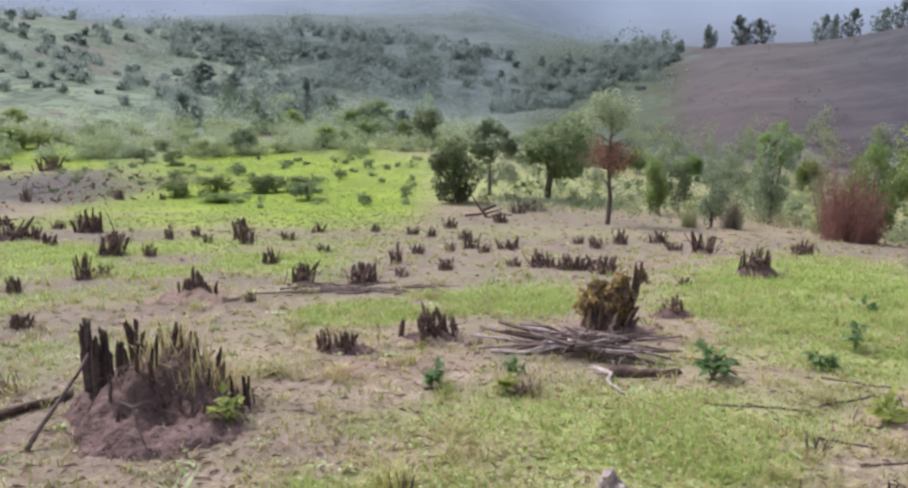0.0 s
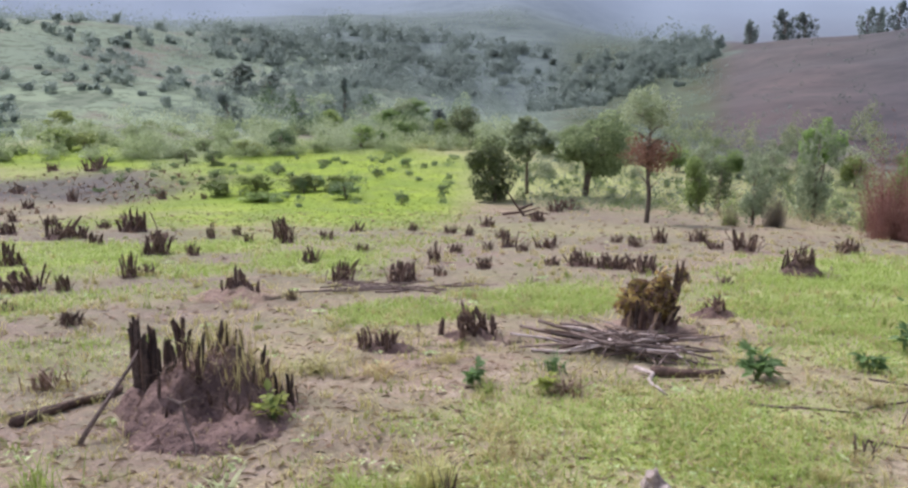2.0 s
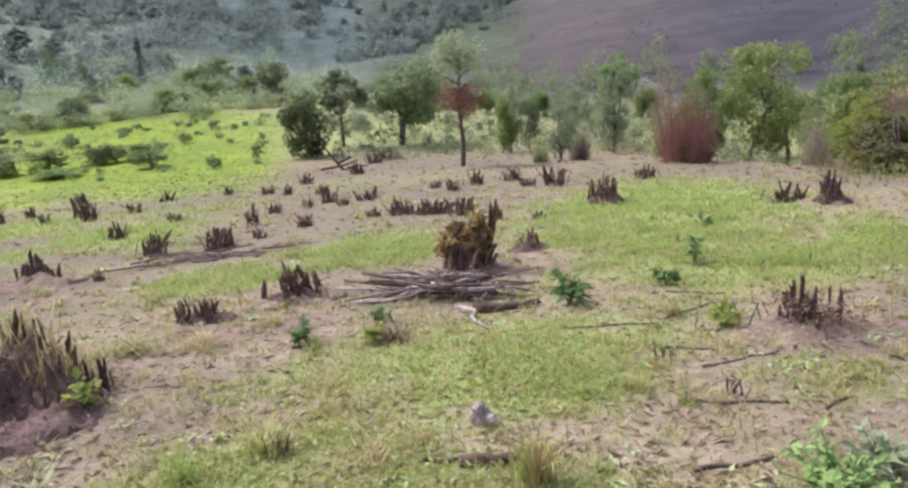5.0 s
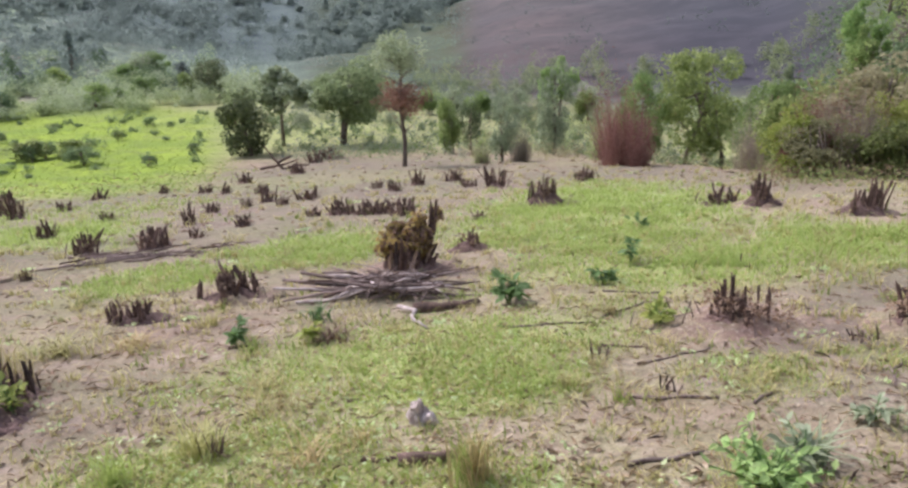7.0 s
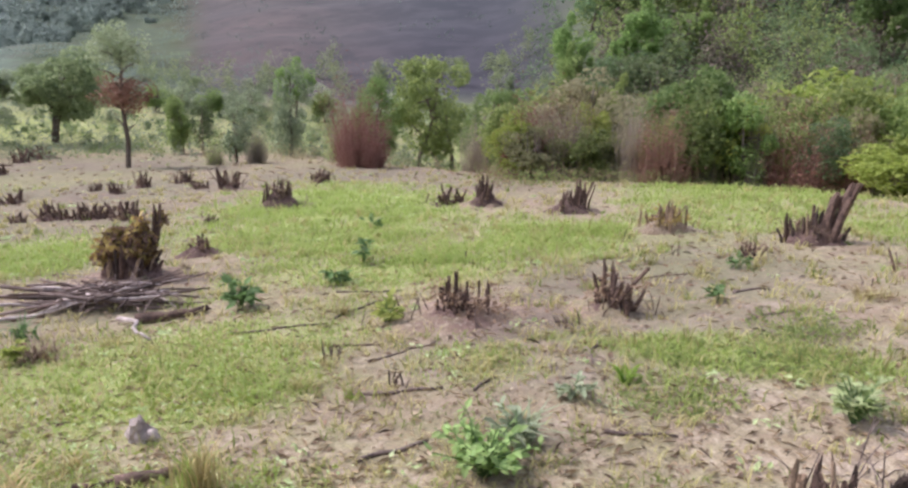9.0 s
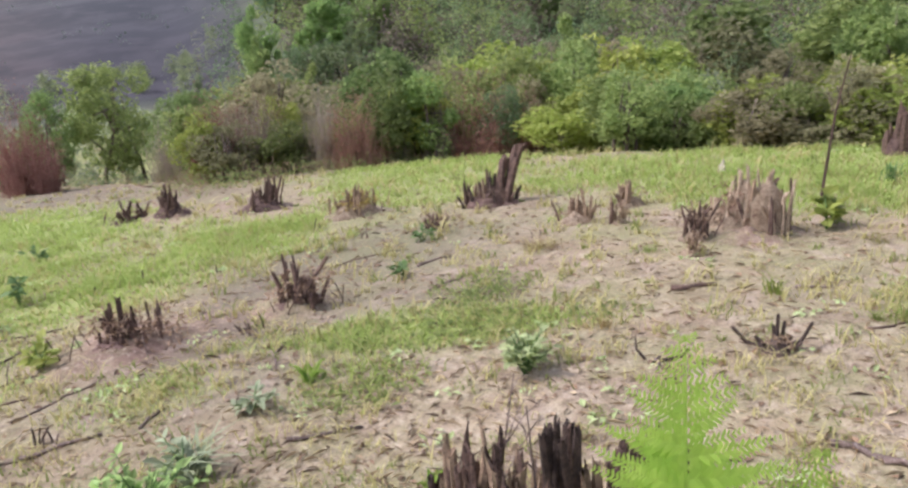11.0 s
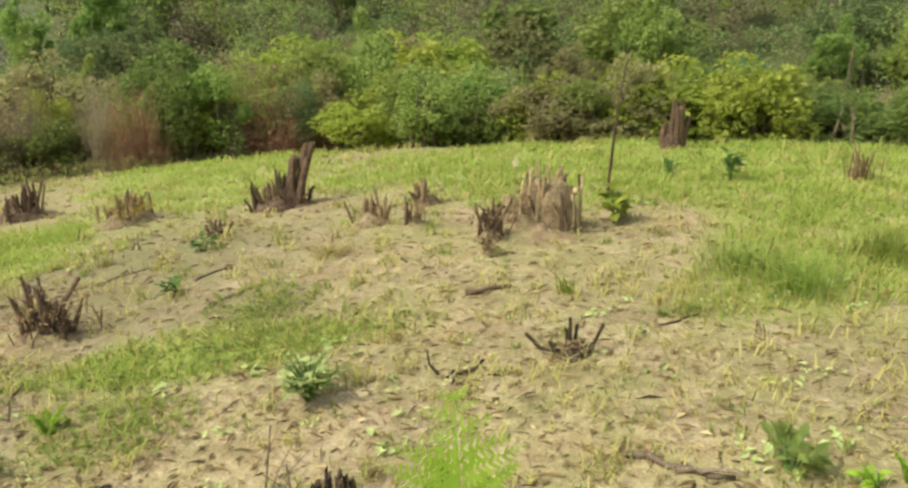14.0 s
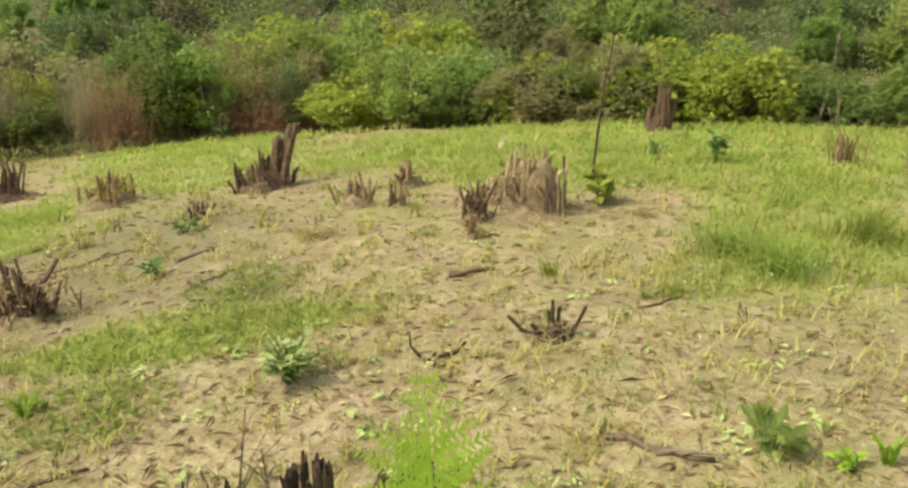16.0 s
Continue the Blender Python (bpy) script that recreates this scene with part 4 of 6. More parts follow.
woods(polar_rows(230, (-37, -8), (88, 200), (0.9, 2.6), (0.45, 0.9), 101, knots=40), LEAF_HAZY, "scattered haze-greyed bushes on the hillside", 101, 0.004, 130, "far_woods")
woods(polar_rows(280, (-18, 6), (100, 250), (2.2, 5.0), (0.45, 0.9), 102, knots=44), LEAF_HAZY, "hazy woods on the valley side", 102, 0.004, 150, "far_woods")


# Bare young trees in the thicket.
def bare_tree(seed):
    """A leafless young tree of unit height: slender trunk, upward limbs with twigs."""
    rng = random.Random(seed)
    e = new("bare_tree")
    tagged(e, "slender leafless tree with grey-brown bark in the thicket", "tree")
    bend = rng.uniform(-0.08, 0.08)
    trunk = mesh_object("trunk", *tube([(0, 0, -0.03), (bend * 0.4, 0.01, 0.35), (bend, -0.01, 0.7), (bend * 1.3, 0.0, 1.0)], [0.014, 0.011, 0.008, 0.003], 6, rng, 0, 0.1), STICK, e, smooth_shade=True)
    for k in range(9):
        z, a, l = rng.uniform(0.35, 0.92), rng.uniform(0, 6.28), rng.uniform(0.12, 0.3)
        x0, dx, dy = bend * z * 1.2, math.cos(a) * l * 0.5, math.sin(a) * l * 0.5
        mesh_object("limb", *tube([(x0, 0, z), (x0 + dx * 0.6, dy * 0.6, z + l * 0.45), (x0 + dx, dy, z + l * 0.9)], [0.006, 0.0045, 0.002], 4, rng), STICK, trunk)
    return e


BARE = [bare_tree(60 + i) for i in range(3)]
bt = random.Random(64)
for i in range(20):
    az, r = bt.uniform(42, 104), bt.uniform(19, 44)
    put(BARE[i % 3], r * math.sin(radians(az)), r * math.cos(radians(az)), 0.75, bt.uniform(2.0, 3.8) * (0.6 + r / 55), 0.5)


# ---- burnt bamboo stumps ----
def culm(h, r, rng, lean=0.12):
    """A broken stub that leans and ends in splinters."""
    dx, dy = rng.gauss(0, lean * 0.7) * h, rng.gauss(0, lean * 0.7) * h
    top = rng.choice((0.85, 0.7, 0.5, 1.0))
    return tube([(0, 0, -0.06), (dx * 0.3, dy * 0.3, h * 0.35), (dx * 0.7 + rng.gauss(0, 0.1) * r, dy * 0.7, h * 0.72), (dx, dy, h)], [r * 1.08, r, r * rng.uniform(0.85, 1.05), r * top], 7, rng, min(0.25 * h, r * 1.8), 0.2)


def mound(w, d, h, rng, seg=30, rings=11, sharp=1.6, rugged=0.3):
    """An uneven heap of earth and roots."""
    off = Vector((rng.uniform(0, 50), rng.uniform(0, 50), rng.uniform(0, 50)))

    def point(f, a):
        ca, sa = math.cos(a), math.sin(a)
        q = Vector((ca * f, sa * f, 0))
        big, small = noise.noise(q * 1.9 + off), noise.noise(q * 6.0 + off)
        grow = 1 + 0.5 * rugged * noise.noise(Vector((ca, sa, 3)) * 1.3 + off) + 0.25 * rugged * small
        z = h * (1 - f**sharp) * (1 + 1.5 * rugged * big) + h * 0.5 * rugged * small * (1 - f)
        return ca * w / 2 * f * grow, sa * d / 2 * f * grow, z

    verts, faces = [point(0.0, 0)], []
    for i in range(1, rings + 1):
        for s in range(seg):
            x, y, z = point(i / rings, 2 * math.pi * (s + 0.5 * (i % 2)) / seg)
            verts.append((x, y, z if i < rings else -0.08))
    for s in range(seg):
        faces.append((0, 1 + s, 1 + (s + 1) % seg))
    for i in range(rings - 1):
        for s in range(seg):
            a, b = 1 + i * seg + s, 1 + i * seg + (s + 1) % seg
            faces.append((a, a + seg, b + seg, b))
    return verts, faces


def clump_kind(seed, n, w, h, pale=False, base=0.25, thick=0.16):
    """A burnt clump of unit width and height: low root mass and broken culms."""
    rng = random.Random(seed)
    e = new("bamboo_stump")
    mesh_object("root_mass", *mound(w * 1.15, w * 0.95, base, rng, 18, 6), ROOT_PALE if pale else ROOT_DARK, e, smooth_shade=True)
    for i in range(n):
        a, r = rng.uniform(0, 6.28), math.sqrt(rng.random()) * 0.42 * w
        x, y = r * math.cos(a), r * math.sin(a)
        hh = h * rng.uniform(0.25, 1.0)
        c = mesh_object("culm", *culm(hh, thick * w * rng.uniform(0.14, 0.42), rng, 0.3), CULM_PALE if pale and rng.random() < 0.5 else CHAR, e)
        c.location = (x, y, base * (1 - (r / 0.5) ** 2) * 0.5)
    for i in range(5):
        c = mesh_object("twig", *culm(h * rng.uniform(0.3, 0.8), thick * w * 0.12, rng, 0.5), CHAR, e)
        c.location = (rng.gauss(0, 0.3) * w, rng.gauss(0, 0.3) * w, 0)
    g = np.random.default_rng(seed)
    mesh_object("dead_foliage", *leaves(crown_points(170, w * 1.3, h * 0.8, 0, g, 11, 0.25, 0.3)[0], 0.1, g, 0.1, 0.3), LEAF_TAN, e)
    return tagged(e, "burnt bamboo stump clump of short charred culms", "stump", "stumps across the burnt field")


CLUMPS = [clump_kind(30 + i, n, 1.0, 0.9, False, 0.22, t) for i, (n, t) in enumerate(((16, 0.15), (18, 0.13), (12, 0.18), (22, 0.12), (15, 0.16), (24, 0.11)))]
cr = random.Random(77)
first = set()
for row in STUMPS.replace("\n", ";").split(";"):
    x, y, w, h = (float(v) for v in row.split())
    k = cr.choice(CLUMPS)
    m = pose(x, y, gz(x, y) - 0.01, 0, 0, cr.uniform(0, 360))
    if k.name in first:
        ob = copy_thing(k, m)
    else:
        ob = k
        ob.matrix_basis = m
        first.add(k.name)
    ob.scale = (w * 1.18, w * 1.18, max(h * 0.98, 0.65 * w))


def big_clump(x, y, w, d, mh, culms, label, root=ROOT_DARK, char=CHAR, seed=0, r0=0.022, turn=0.0, sharp=1.6, groups=None, dead=None, rugged=0.35, skirt=None):
    """A large clump on a heap of roots. culms: count, lowest and highest above the heap. groups: knots of culms as x, y, spread, count,
    lowest, highest. dead: dead leaves as material, count, height."""
    rng = random.Random(seed)
    e = thing("bamboo_stump", x, y, label, "stump", turn=turn)
    mesh_object("root_mound", *mound(w, d, mh, rng, 44, 16, sharp, rugged), root, e, smooth_shade=True)

    if skirt:
        s = mesh_object("earth_skirt", *mound(*skirt, rng, 44, 14, 1.5, 0.6), GROUND, e, "low apron of reddish earth", smooth_shade=True)
        f = [1 - min(1.0, math.hypot(2 * v.co.x / skirt[0], 2 * v.co.y / skirt[1])) ** 3 for v in s.data.vertices]
        s.data.attributes.new("red", "FLOAT", "POINT").data.foreach_set("value", f)

    def stand(px, py, hh, r, lean=0.2):
        f = min(1.0, math.hypot(px / (w / 2), py / (d / 2)))
        c = mesh_object("culm", *culm(hh + 0.06, r, rng, lean), char if rng.random() < 0.88 else CHAR, e)
        c.location = (px, py, max(0, mh * (1 - f**sharp)) * 0.85 - 0.05)

    n, lo, hi = culms
    if not groups:
        groups = []
        for k in range(max(3, n // 5)):
            a, f = rng.uniform(0, 6.28), math.sqrt(rng.random()) * 0.8
            groups.append((math.cos(a) * f * w * 0.42, math.sin(a) * f * d * 0.42, 0.09 * w, 0, lo, hi * rng.uniform(0.6, 1.0)))
        for i in range(n):
            gx, gy, sp, _, l, h = groups[i % len(groups)]
            stand(gx + rng.gauss(0, sp), gy + rng.gauss(0, sp), l + (h - l) * rng.random() ** 1.5, r0 * rng.uniform(0.55, 1.25), rng.choice((0.08, 0.15, 0.45)))
    else:
        for gx, gy, sp, k, l, h in groups:
            for i in range(k):
                stand(gx + rng.gauss(0, sp), gy + rng.gauss(0, sp), l + (h - l) * rng.random() ** 1.4, r0 * rng.uniform(0.55, 1.25), rng.choice((0.05, 0.08, 0.16)))
    for i in range(2 + n // 4):
        c = mesh_object("twig", *culm(rng.uniform(0.3, 0.8) * (0.1 + 0.5 * hi), 0.004, rng, 0.45), char if i % 3 else STICK, e)
        c.location = (rng.gauss(0, 0.33) * w, rng.gauss(0, 0.33) * d, 0)
    if not dead:
        dead = (LEAF_TAN, 90, 0.0, 1.3 * w, 0.5 * hi + 0.12, 0.035)
    if dead:
        mat, k, z, lw, lh, size = dead
        g = np.random.default_rng(seed)
        mesh_object("dead_foliage", *leaves(crown_points(k, lw, lh, z, g, 14, 0.2, 0.3)[0], size, g, 0.1, 0.4), mat, e, "dry curled leaves")
    return e


def burnt_heap(x, y, turn):
    """A scorched clump on its heap of earth: block of fused culms, single spikes, a burnt-out hollow, dry grass on top."""
    rng, g = random.Random(3), np.random.default_rng(3)
    e = thing("bamboo_stump", x, y, "large scorched bamboo clump on a heap of red-brown earth", "stump", turn=turn)

    def rise(t):
        t = min(1.0, max(0.0, t))
        return t * t * (3 - 2 * t)

    def top(u, v):
        q = Vector((u * 2.6 + 4, v * 2.6, 1.7))
        across = abs(u - 0.03) + 0.1 * noise.noise(q * 1.3)
        body = rise((0.7 - across - 0.16 * (u > 0.03) * min(1.0, (u - 0.03) * 4)) / 0.55) * rise((v + 0.95) / 1.1) ** 1.3 * rise((0.85 - v) / 0.5)
        z = 0.3 * body * (1 + 0.4 * noise.noise(q)) + body**0.5 * (0.06 * noise.noise(q * 3.3) + 0.04 * noise.noise(q * 8) + 0.02 * noise.noise(q * 19))
        return z - 0.11 * v - 0.13 * math.exp(-((u + 0.06) / 0.2) ** 2 - ((v + 0.2) / 0.15) ** 2)

    n = 76
    verts, faces = [], []
    for i in range(n + 1):
        for k in range(n + 1):
            u, v = 1.7 * (i / n - 0.5), 1.9 * (k / n - 0.5)
            z = top(u, v)
            verts.append((u + 0.012 * rng.uniform(-1, 1), v + 0.012 * rng.uniform(-1, 1), z - 0.02 - 0.06 * rise((0.05 - z - 0.11 * v) / 0.05) - 0.1 * (min(i, k, n - i, n - k) < 2)))
    for i in range(n):
        for k in range(n):
            a = i * (n + 1) + k
            faces.append((a, a + n + 1, a + n + 2, a + 1))
    mesh_object("root_mound", verts, faces, HEAP_EARTH, e, smooth_shade=True)
    def spike(u, v, h, r, mat=CHAR_DARK, lean=0.05):
        c = mesh_object("culm", *culm(h + 0.08, r, rng, lean), mat, e)
        c.location = (u, v, top(u, v) - 0.06)

    # Fused block, taller than it is wide, and the knot behind it.
    for k in range(22):
        u, v = -0.39 + 0.07 * rng.uniform(-1, 1), 0.3 + 0.09 * rng.uniform(-1, 1)
        spike(u, v, rng.uniform(0.16, 0.3) + 0.08 * (u < -0.42), rng.uniform(0.012, 0.026), CHAR_DARK if k % 3 else CHAR)
    for k in range(10):
        u, v = -0.22 + 0.07 * rng.uniform(-1, 1), 0.5 + 0.1 * rng.uniform(-1, 1)
        spike(u, v, rng.uniform(0.08, 0.3), rng.uniform(0.008, 0.02), CHAR)
    # Single spikes on the heap.
    for u, v, h, r in ((-0.1, 0.2, 0.14, 0.014), (0.03, 0.12, 0.18, 0.02), (0.05, 0.15, 0.15, 0.016), (-0.06, 0.0, 0.16, 0.018), (-0.08, 0.02, 0.11, 0.014), (-0.16, -0.06, 0.13, 0.016), (-0.08, -0.12, 0.12, 0.02), (0.1, 0.2, 0.12, 0.015), (0.14, 0.24, 0.1, 0.013), (0.0, 0.3, 0.16, 0.016), (0.2, 0.3, 0.13, 0.013), (0.32, 0.02, 0.26, 0.02), (0.35, 0.0, 0.2, 0.017), (0.34, -0.05, 0.14, 0.016), (0.16, -0.08, 0.14, 0.014), (0.26, -0.1, 0.1, 0.012), (0.41, -0.14, 0.14, 0.014), (0.43, -0.16, 0.1, 0.013), (0.5, -0.12, 0.18, 0.014), (0.52, -0.16, 0.12, 0.012), (0.47, -0.26, 0.12, 0.013), (0.54, 0.05, 0.14, 0.012), (0.06, -0.28, 0.07, 0.012), (0.24, -0.26, 0.06, 0.012), (-0.3, -0.22, 0.08, 0.014), (-0.34, 0.14, 0.26, 0.02), (-0.3, 0.1, 0.2, 0.018), (-0.26, 0.16, 0.24, 0.02), (-0.2, 0.12, 0.18, 0.016), (-0.15, 0.2, 0.22, 0.018)):
        spike(u * (0.87 if u > 0.2 else 1), v + 0.08, h * 0.75, r * 0.8, CHAR_DARK if rng.random() < 0.6 else CHAR, 0.12)
    for k in range(22):
        a, d = rng.uniform(0, 6.28), math.sqrt(rng.random())
        u, v = 0.06 + 0.52 * d * math.cos(a), 0.08 + 0.5 * d * math.sin(a)
        spike(u, v, rng.uniform(0.01, 0.06), rng.uniform(0.005, 0.012), rng.choice((CHAR, CHAR, CHAR_DARK, ROOT_DARK)), 0.5)
    a, d = g.uniform(0, 6.283, 420), np.sqrt(g.uniform(0, 1, 420))
    u, v = 0.1 + 0.42 * d * np.cos(a), 0.16 + 0.4 * d * np.sin(a)
    roots = np.stack([u, v, [top(p, q) - 0.02 for p, q in zip(u, v)]], -1)
    tagged(mesh_object("dry_grass", *blades(roots, 0.09, 0.006, g, 1.3), LEAF_TAN, e, "dry brown grass on the heap"), kind="stuff")
    a, d = g.uniform(0, 6.283, 320), np.sqrt(g.uniform(0, 1, 320))
    u, v = 0.04 + 0.6 * d * np.cos(a), 0.66 * d * np.sin(a)
    spots = np.stack([u, v, [top(p, q) for p, q in zip(u, v)]], -1)
    mesh_object("dead_foliage", *leaves(spots, 0.028, g, 1.2, 0.4), LEAF_TAN, e, "dry curled leaves")
    u, v = g.normal(-0.32, 0.05, 26), g.normal(0.36, 0.06, 26)
    a, d = g.uniform(0, 6.283, 170), np.sqrt(g.uniform(0, 1, 170))
    u, v = 0.16 + 0.34 * d * np.cos(a), 0.2 + 0.34 * d * np.sin(a)
    tagged(mesh_object("straw_grass", *blades(np.stack([u, v, [top(p, q) - 0.02 for p, q in zip(u, v)]], -1), 0.07, 0.006, g, 1.5), GRASS_DRY, e, "straw-coloured grass on the heap"), kind="stuff")
    tagged(mesh_object("shoot_grass", *blades(np.stack([u, v, [top(p, q) for p, q in zip(u, v)]], -1), 0.24, 0.008, g, 0.6), GRASS_DRY, e, "yellowing shoots among the culms"), kind="stuff")
    mesh_object("vine", *tube([(-0.24, -0.42, 0.3), (-0.17, -0.5, 0.29), (-0.15, -0.56, 0.2), (-0.11, -0.66, 0.1), (-0.12, -0.76, 0.02)], [0.007, 0.008, 0.008, 0.007, 0.004], 6, rng, 0, 0.1), STICK, e)
    mesh_object("vine", *tube([(-0.17, -0.5, 0.29), (-0.1, -0.5, 0.32), (-0.06, -0.52, 0.29)], [0.006, 0.006, 0.003], 6, rng, 0, 0.1), STICK, e)
    return e


burnt_heap(-1.66, 4.4, 20.7)


def golden_stump(x, y, turn):
    """A dark stump that spreads into lobes of dry golden leaves, with a forked spike above."""
    rng, g = random.Random(4), np.random.default_rng(4)
    e = thing("bamboo_stump", x, y, "ragged stump with dry golden-brown leaves beside a branch pile", "stump", turn=turn)
    mesh_object("root_mound", *mound(0.56, 0.5, 0.24, rng, 40, 14, 2.4, 0.7), ROOT_DARK, e, smooth_shade=True)
    skirt = mesh_object("earth_skirt", *mound(1.1, 1.0, 0.09, rng, 40, 12, 1.4, 0.5), GROUND, e, "low apron of reddish earth", smooth_shade=True)
    skirt.data.attributes.new("red", "FLOAT", "POINT").data.foreach_set("value", [0.8] * len(skirt.data.vertices))
    for k in range(46):
        a = rng.uniform(0, 6.28)
        u, v = 0.2 * math.cos(a) * rng.uniform(0.6, 1.1), 0.17 * math.sin(a) * rng.uniform(0.6, 1.1)
        h = rng.uniform(0.14, 0.32)
        out = rng.uniform(0.1, 0.5)
        mesh_object("culm", *tube([(u, v, -0.03), (u * 1.1, v * 1.1, h * 0.5), (u * (1.1 + out * 0.5) + 0.03, v * (1.1 + out), h)], [0.02, 0.017, 0.012], 7, rng, 0.02, 0.25), rng.choice((CHAR, CHAR, CHAR_DARK, ROOT_DARK, CULM_PALE)), e)
    # Limbs to the lobes, then the lobes' leaves.
    for u, v, z, w, d, h, k in ((-0.22, -0.03, 0.28, 0.28, 0.26, 0.28, 340), (-0.1, 0.05, 0.34, 0.28, 0.26, 0.22, 300), (0.1, 0.0, 0.41, 0.34, 0.32, 0.32, 560), (0.0, -0.1, 0.27, 0.3, 0.2, 0.12, 150), (0.24, 0.02, 0.48, 0.16, 0.14, 0.2, 160), (0.17, -0.06, 0.26, 0.12, 0.12, 0.2, 70)):
        mesh_object("limb", *tube([(u * 0.3, v * 0.3, 0.1), (u * 0.7, v * 0.7, z * 0.6), (u, v, z)], [0.03, 0.024, 0.014], 7, rng, 0.02, 0.25), ROOT_GOLD, e)
        p = crown_points(k, w, h, z - h / 2, g, 13, 0.2, 0.25)[0] * (1, d / w, 1) + (u, v, 0)
        mesh_object("dead_foliage", *leaves(p[::2], 0.056, g, 0.1, 0.5), LEAF_GOLD, e, "dry golden leaves")
        mesh_object("withered_foliage", *leaves(p[1::2], 0.05, g, 0.1, 0.5), LEAF_TAN, e, "withered dark brown leaves")
        for m in range(max(3, k // 50)):
            q = p[g.integers(0, len(p))]
            mesh_object("twig", *tube([(u, v, z - h * 0.4), ((u + q[0]) / 2, (v + q[1]) / 2, (z + q[2]) / 2), q], [0.009, 0.007, 0.004], 5, rng, 0.01, 0.2), CHAR_DARK, e)
    for u, h, r in ((0.22, 0.57, 0.017), (0.265, 0.6, 0.016), (0.235, 0.48, 0.02)):
        mesh_object("culm", *tube([(0.14, 0, 0.1), (u - 0.03, 0.0, h * 0.6), (u, 0.0, h)], [r * 1.3, r, r * 0.85], 7, rng, 0.03, 0.25), CHAR, e)
    return e


golden_stump(1.42, 7.0, -11.5).scale = (1.0, 1.0, 1.12)
big_clump(-0.18, 6.75, 0.6, 0.5, 0.12, (26, 0.08, 0.24), "dark burnt bamboo clump with upright charred culms", seed=5, r0=0.02, dead=(LEAF_TAN, 120, 0.05, 0.4, 0.3, 0.04), skirt=(0.9, 0.8, 0.07))
big_clump(-0.87, 6.15, 0.5, 0.35, 0.06, (13, 0.06, 0.2), "low row of charred bamboo culms in bare soil", seed=6, r0=0.016)
big_clump(-3.06, 9.2, 0.6, 0.45, 0.16, (24, 0.06, 0.25), "burnt bamboo clump on a reddish earth heap", seed=7, r0=0.022, skirt=(1.1, 1.0, 0.12))
big_clump(4.66, 11.96, 0.75, 0.6, 0.22, (34, 0.1, 0.36), "dark bristly burnt clump in the grass", seed=8, r0=0.018, dead=(LEAF_TAN, 120, 0.05, 0.6, 0.4, 0.05), skirt=(1.1, 0.9, 0.08))
big_clump(2.24, 7.85, 0.5, 0.4, 0.08, (12, 0.05, 0.18), "low burnt clump behind the branch pile", seed=9, r0=0.018)
big_clump(6.92, 9.45, 0.62, 0.5, 0.2, (20, 0.1, 0.32), "dark burnt clump at the far side of the grass", seed=10, r0=0.02, skirt=(0.9, 0.8, 0.08))
big_clump(7.2, 7.9, 0.75, 0.6, 0.14, (34, 0.08, 0.36), "burnt clump with thin dry culms", seed=11, r0=0.018, skirt=(0.9, 0.8, 0.06))
big_clump(6.63, 5.68, 0.7, 0.55, 0.14, (40, 0.06, 0.28), "ochre stump with dry grassy culms", ROOT_PALE, CULM_PALE, 12, 0.014, dead=(LEAF_GOLD, 200, 0.02, 0.55, 0.3, 0.05), skirt=(0.8, 0.7, 0.06))
big_clump(2.84, 4.05, 0.62, 0.48, 0.08, (36, 0.05, 0.3), "burnt clump with yellowing leaves on reddish soil", seed=13, r0=0.015, dead=(LEAF_TAN, 420, 0.0, 0.8, 0.28, 0.04), skirt=(1.1, 0.9, 0.07))
big_clump(3.84, 3.6, 0.5, 0.42, 0.07, (40, 0.06, 0.32), "charred bamboo clump of close upright culms", seed=14, r0=0.013, dead=(LEAF_TAN, 300, 0.0, 0.65, 0.28, 0.035), skirt=(0.8, 0.7, 0.06))
big_clump(6.5, 2.98, 0.34, 0.3, 0.08, (14, 0.1, 0.26), "small pale stump with broken culms", ROOT_PALE, CULM_PALE, 15, 0.016)
big_clump(7.4, 2.86, 0.32, 0.28, 0.1, (14, 0.08, 0.24), "small pale stump with broken culms", ROOT_PALE, CULM_PALE, 16, 0.016)
big_clump(6.55, 2.6, 0.2, 0.16, 0.06, (7, 0.08, 0.22), "tiny cut stump of thin culms", ROOT_PALE, CULM_PALE, 17, 0.012)
big_clump(6.09, 4.17, 0.34, 0.2, 0.02, (7, 0.05, 0.14), "scatter of short charred stubs", seed=18, r0=0.013)
big_clump(5.6, 1.63, 0.2, 0.16, 0.05, (6, 0.06, 0.15), "small tuft of cut culms in dry straw", ROOT_PALE, CULM_PALE, 19, 0.008)
pale_stump = big_clump(6.38, 1.58, 0.5, 0.42, 0.14, (0, 0, 0), "pale dry stump of rotten bamboo roots", ROOT_PALE, CULM_BLEACHED, 20, 0.017, sharp=1.6, rugged=0.6, groups=[(0.05, 0.17, 0.04, 9, 0.06, 0.2)], dead=(LEAF_TAN, 260, 0.05, 0.55, 0.4, 0.04), skirt=(1.1, 1.0, 0.09))
rq = random.Random(520)
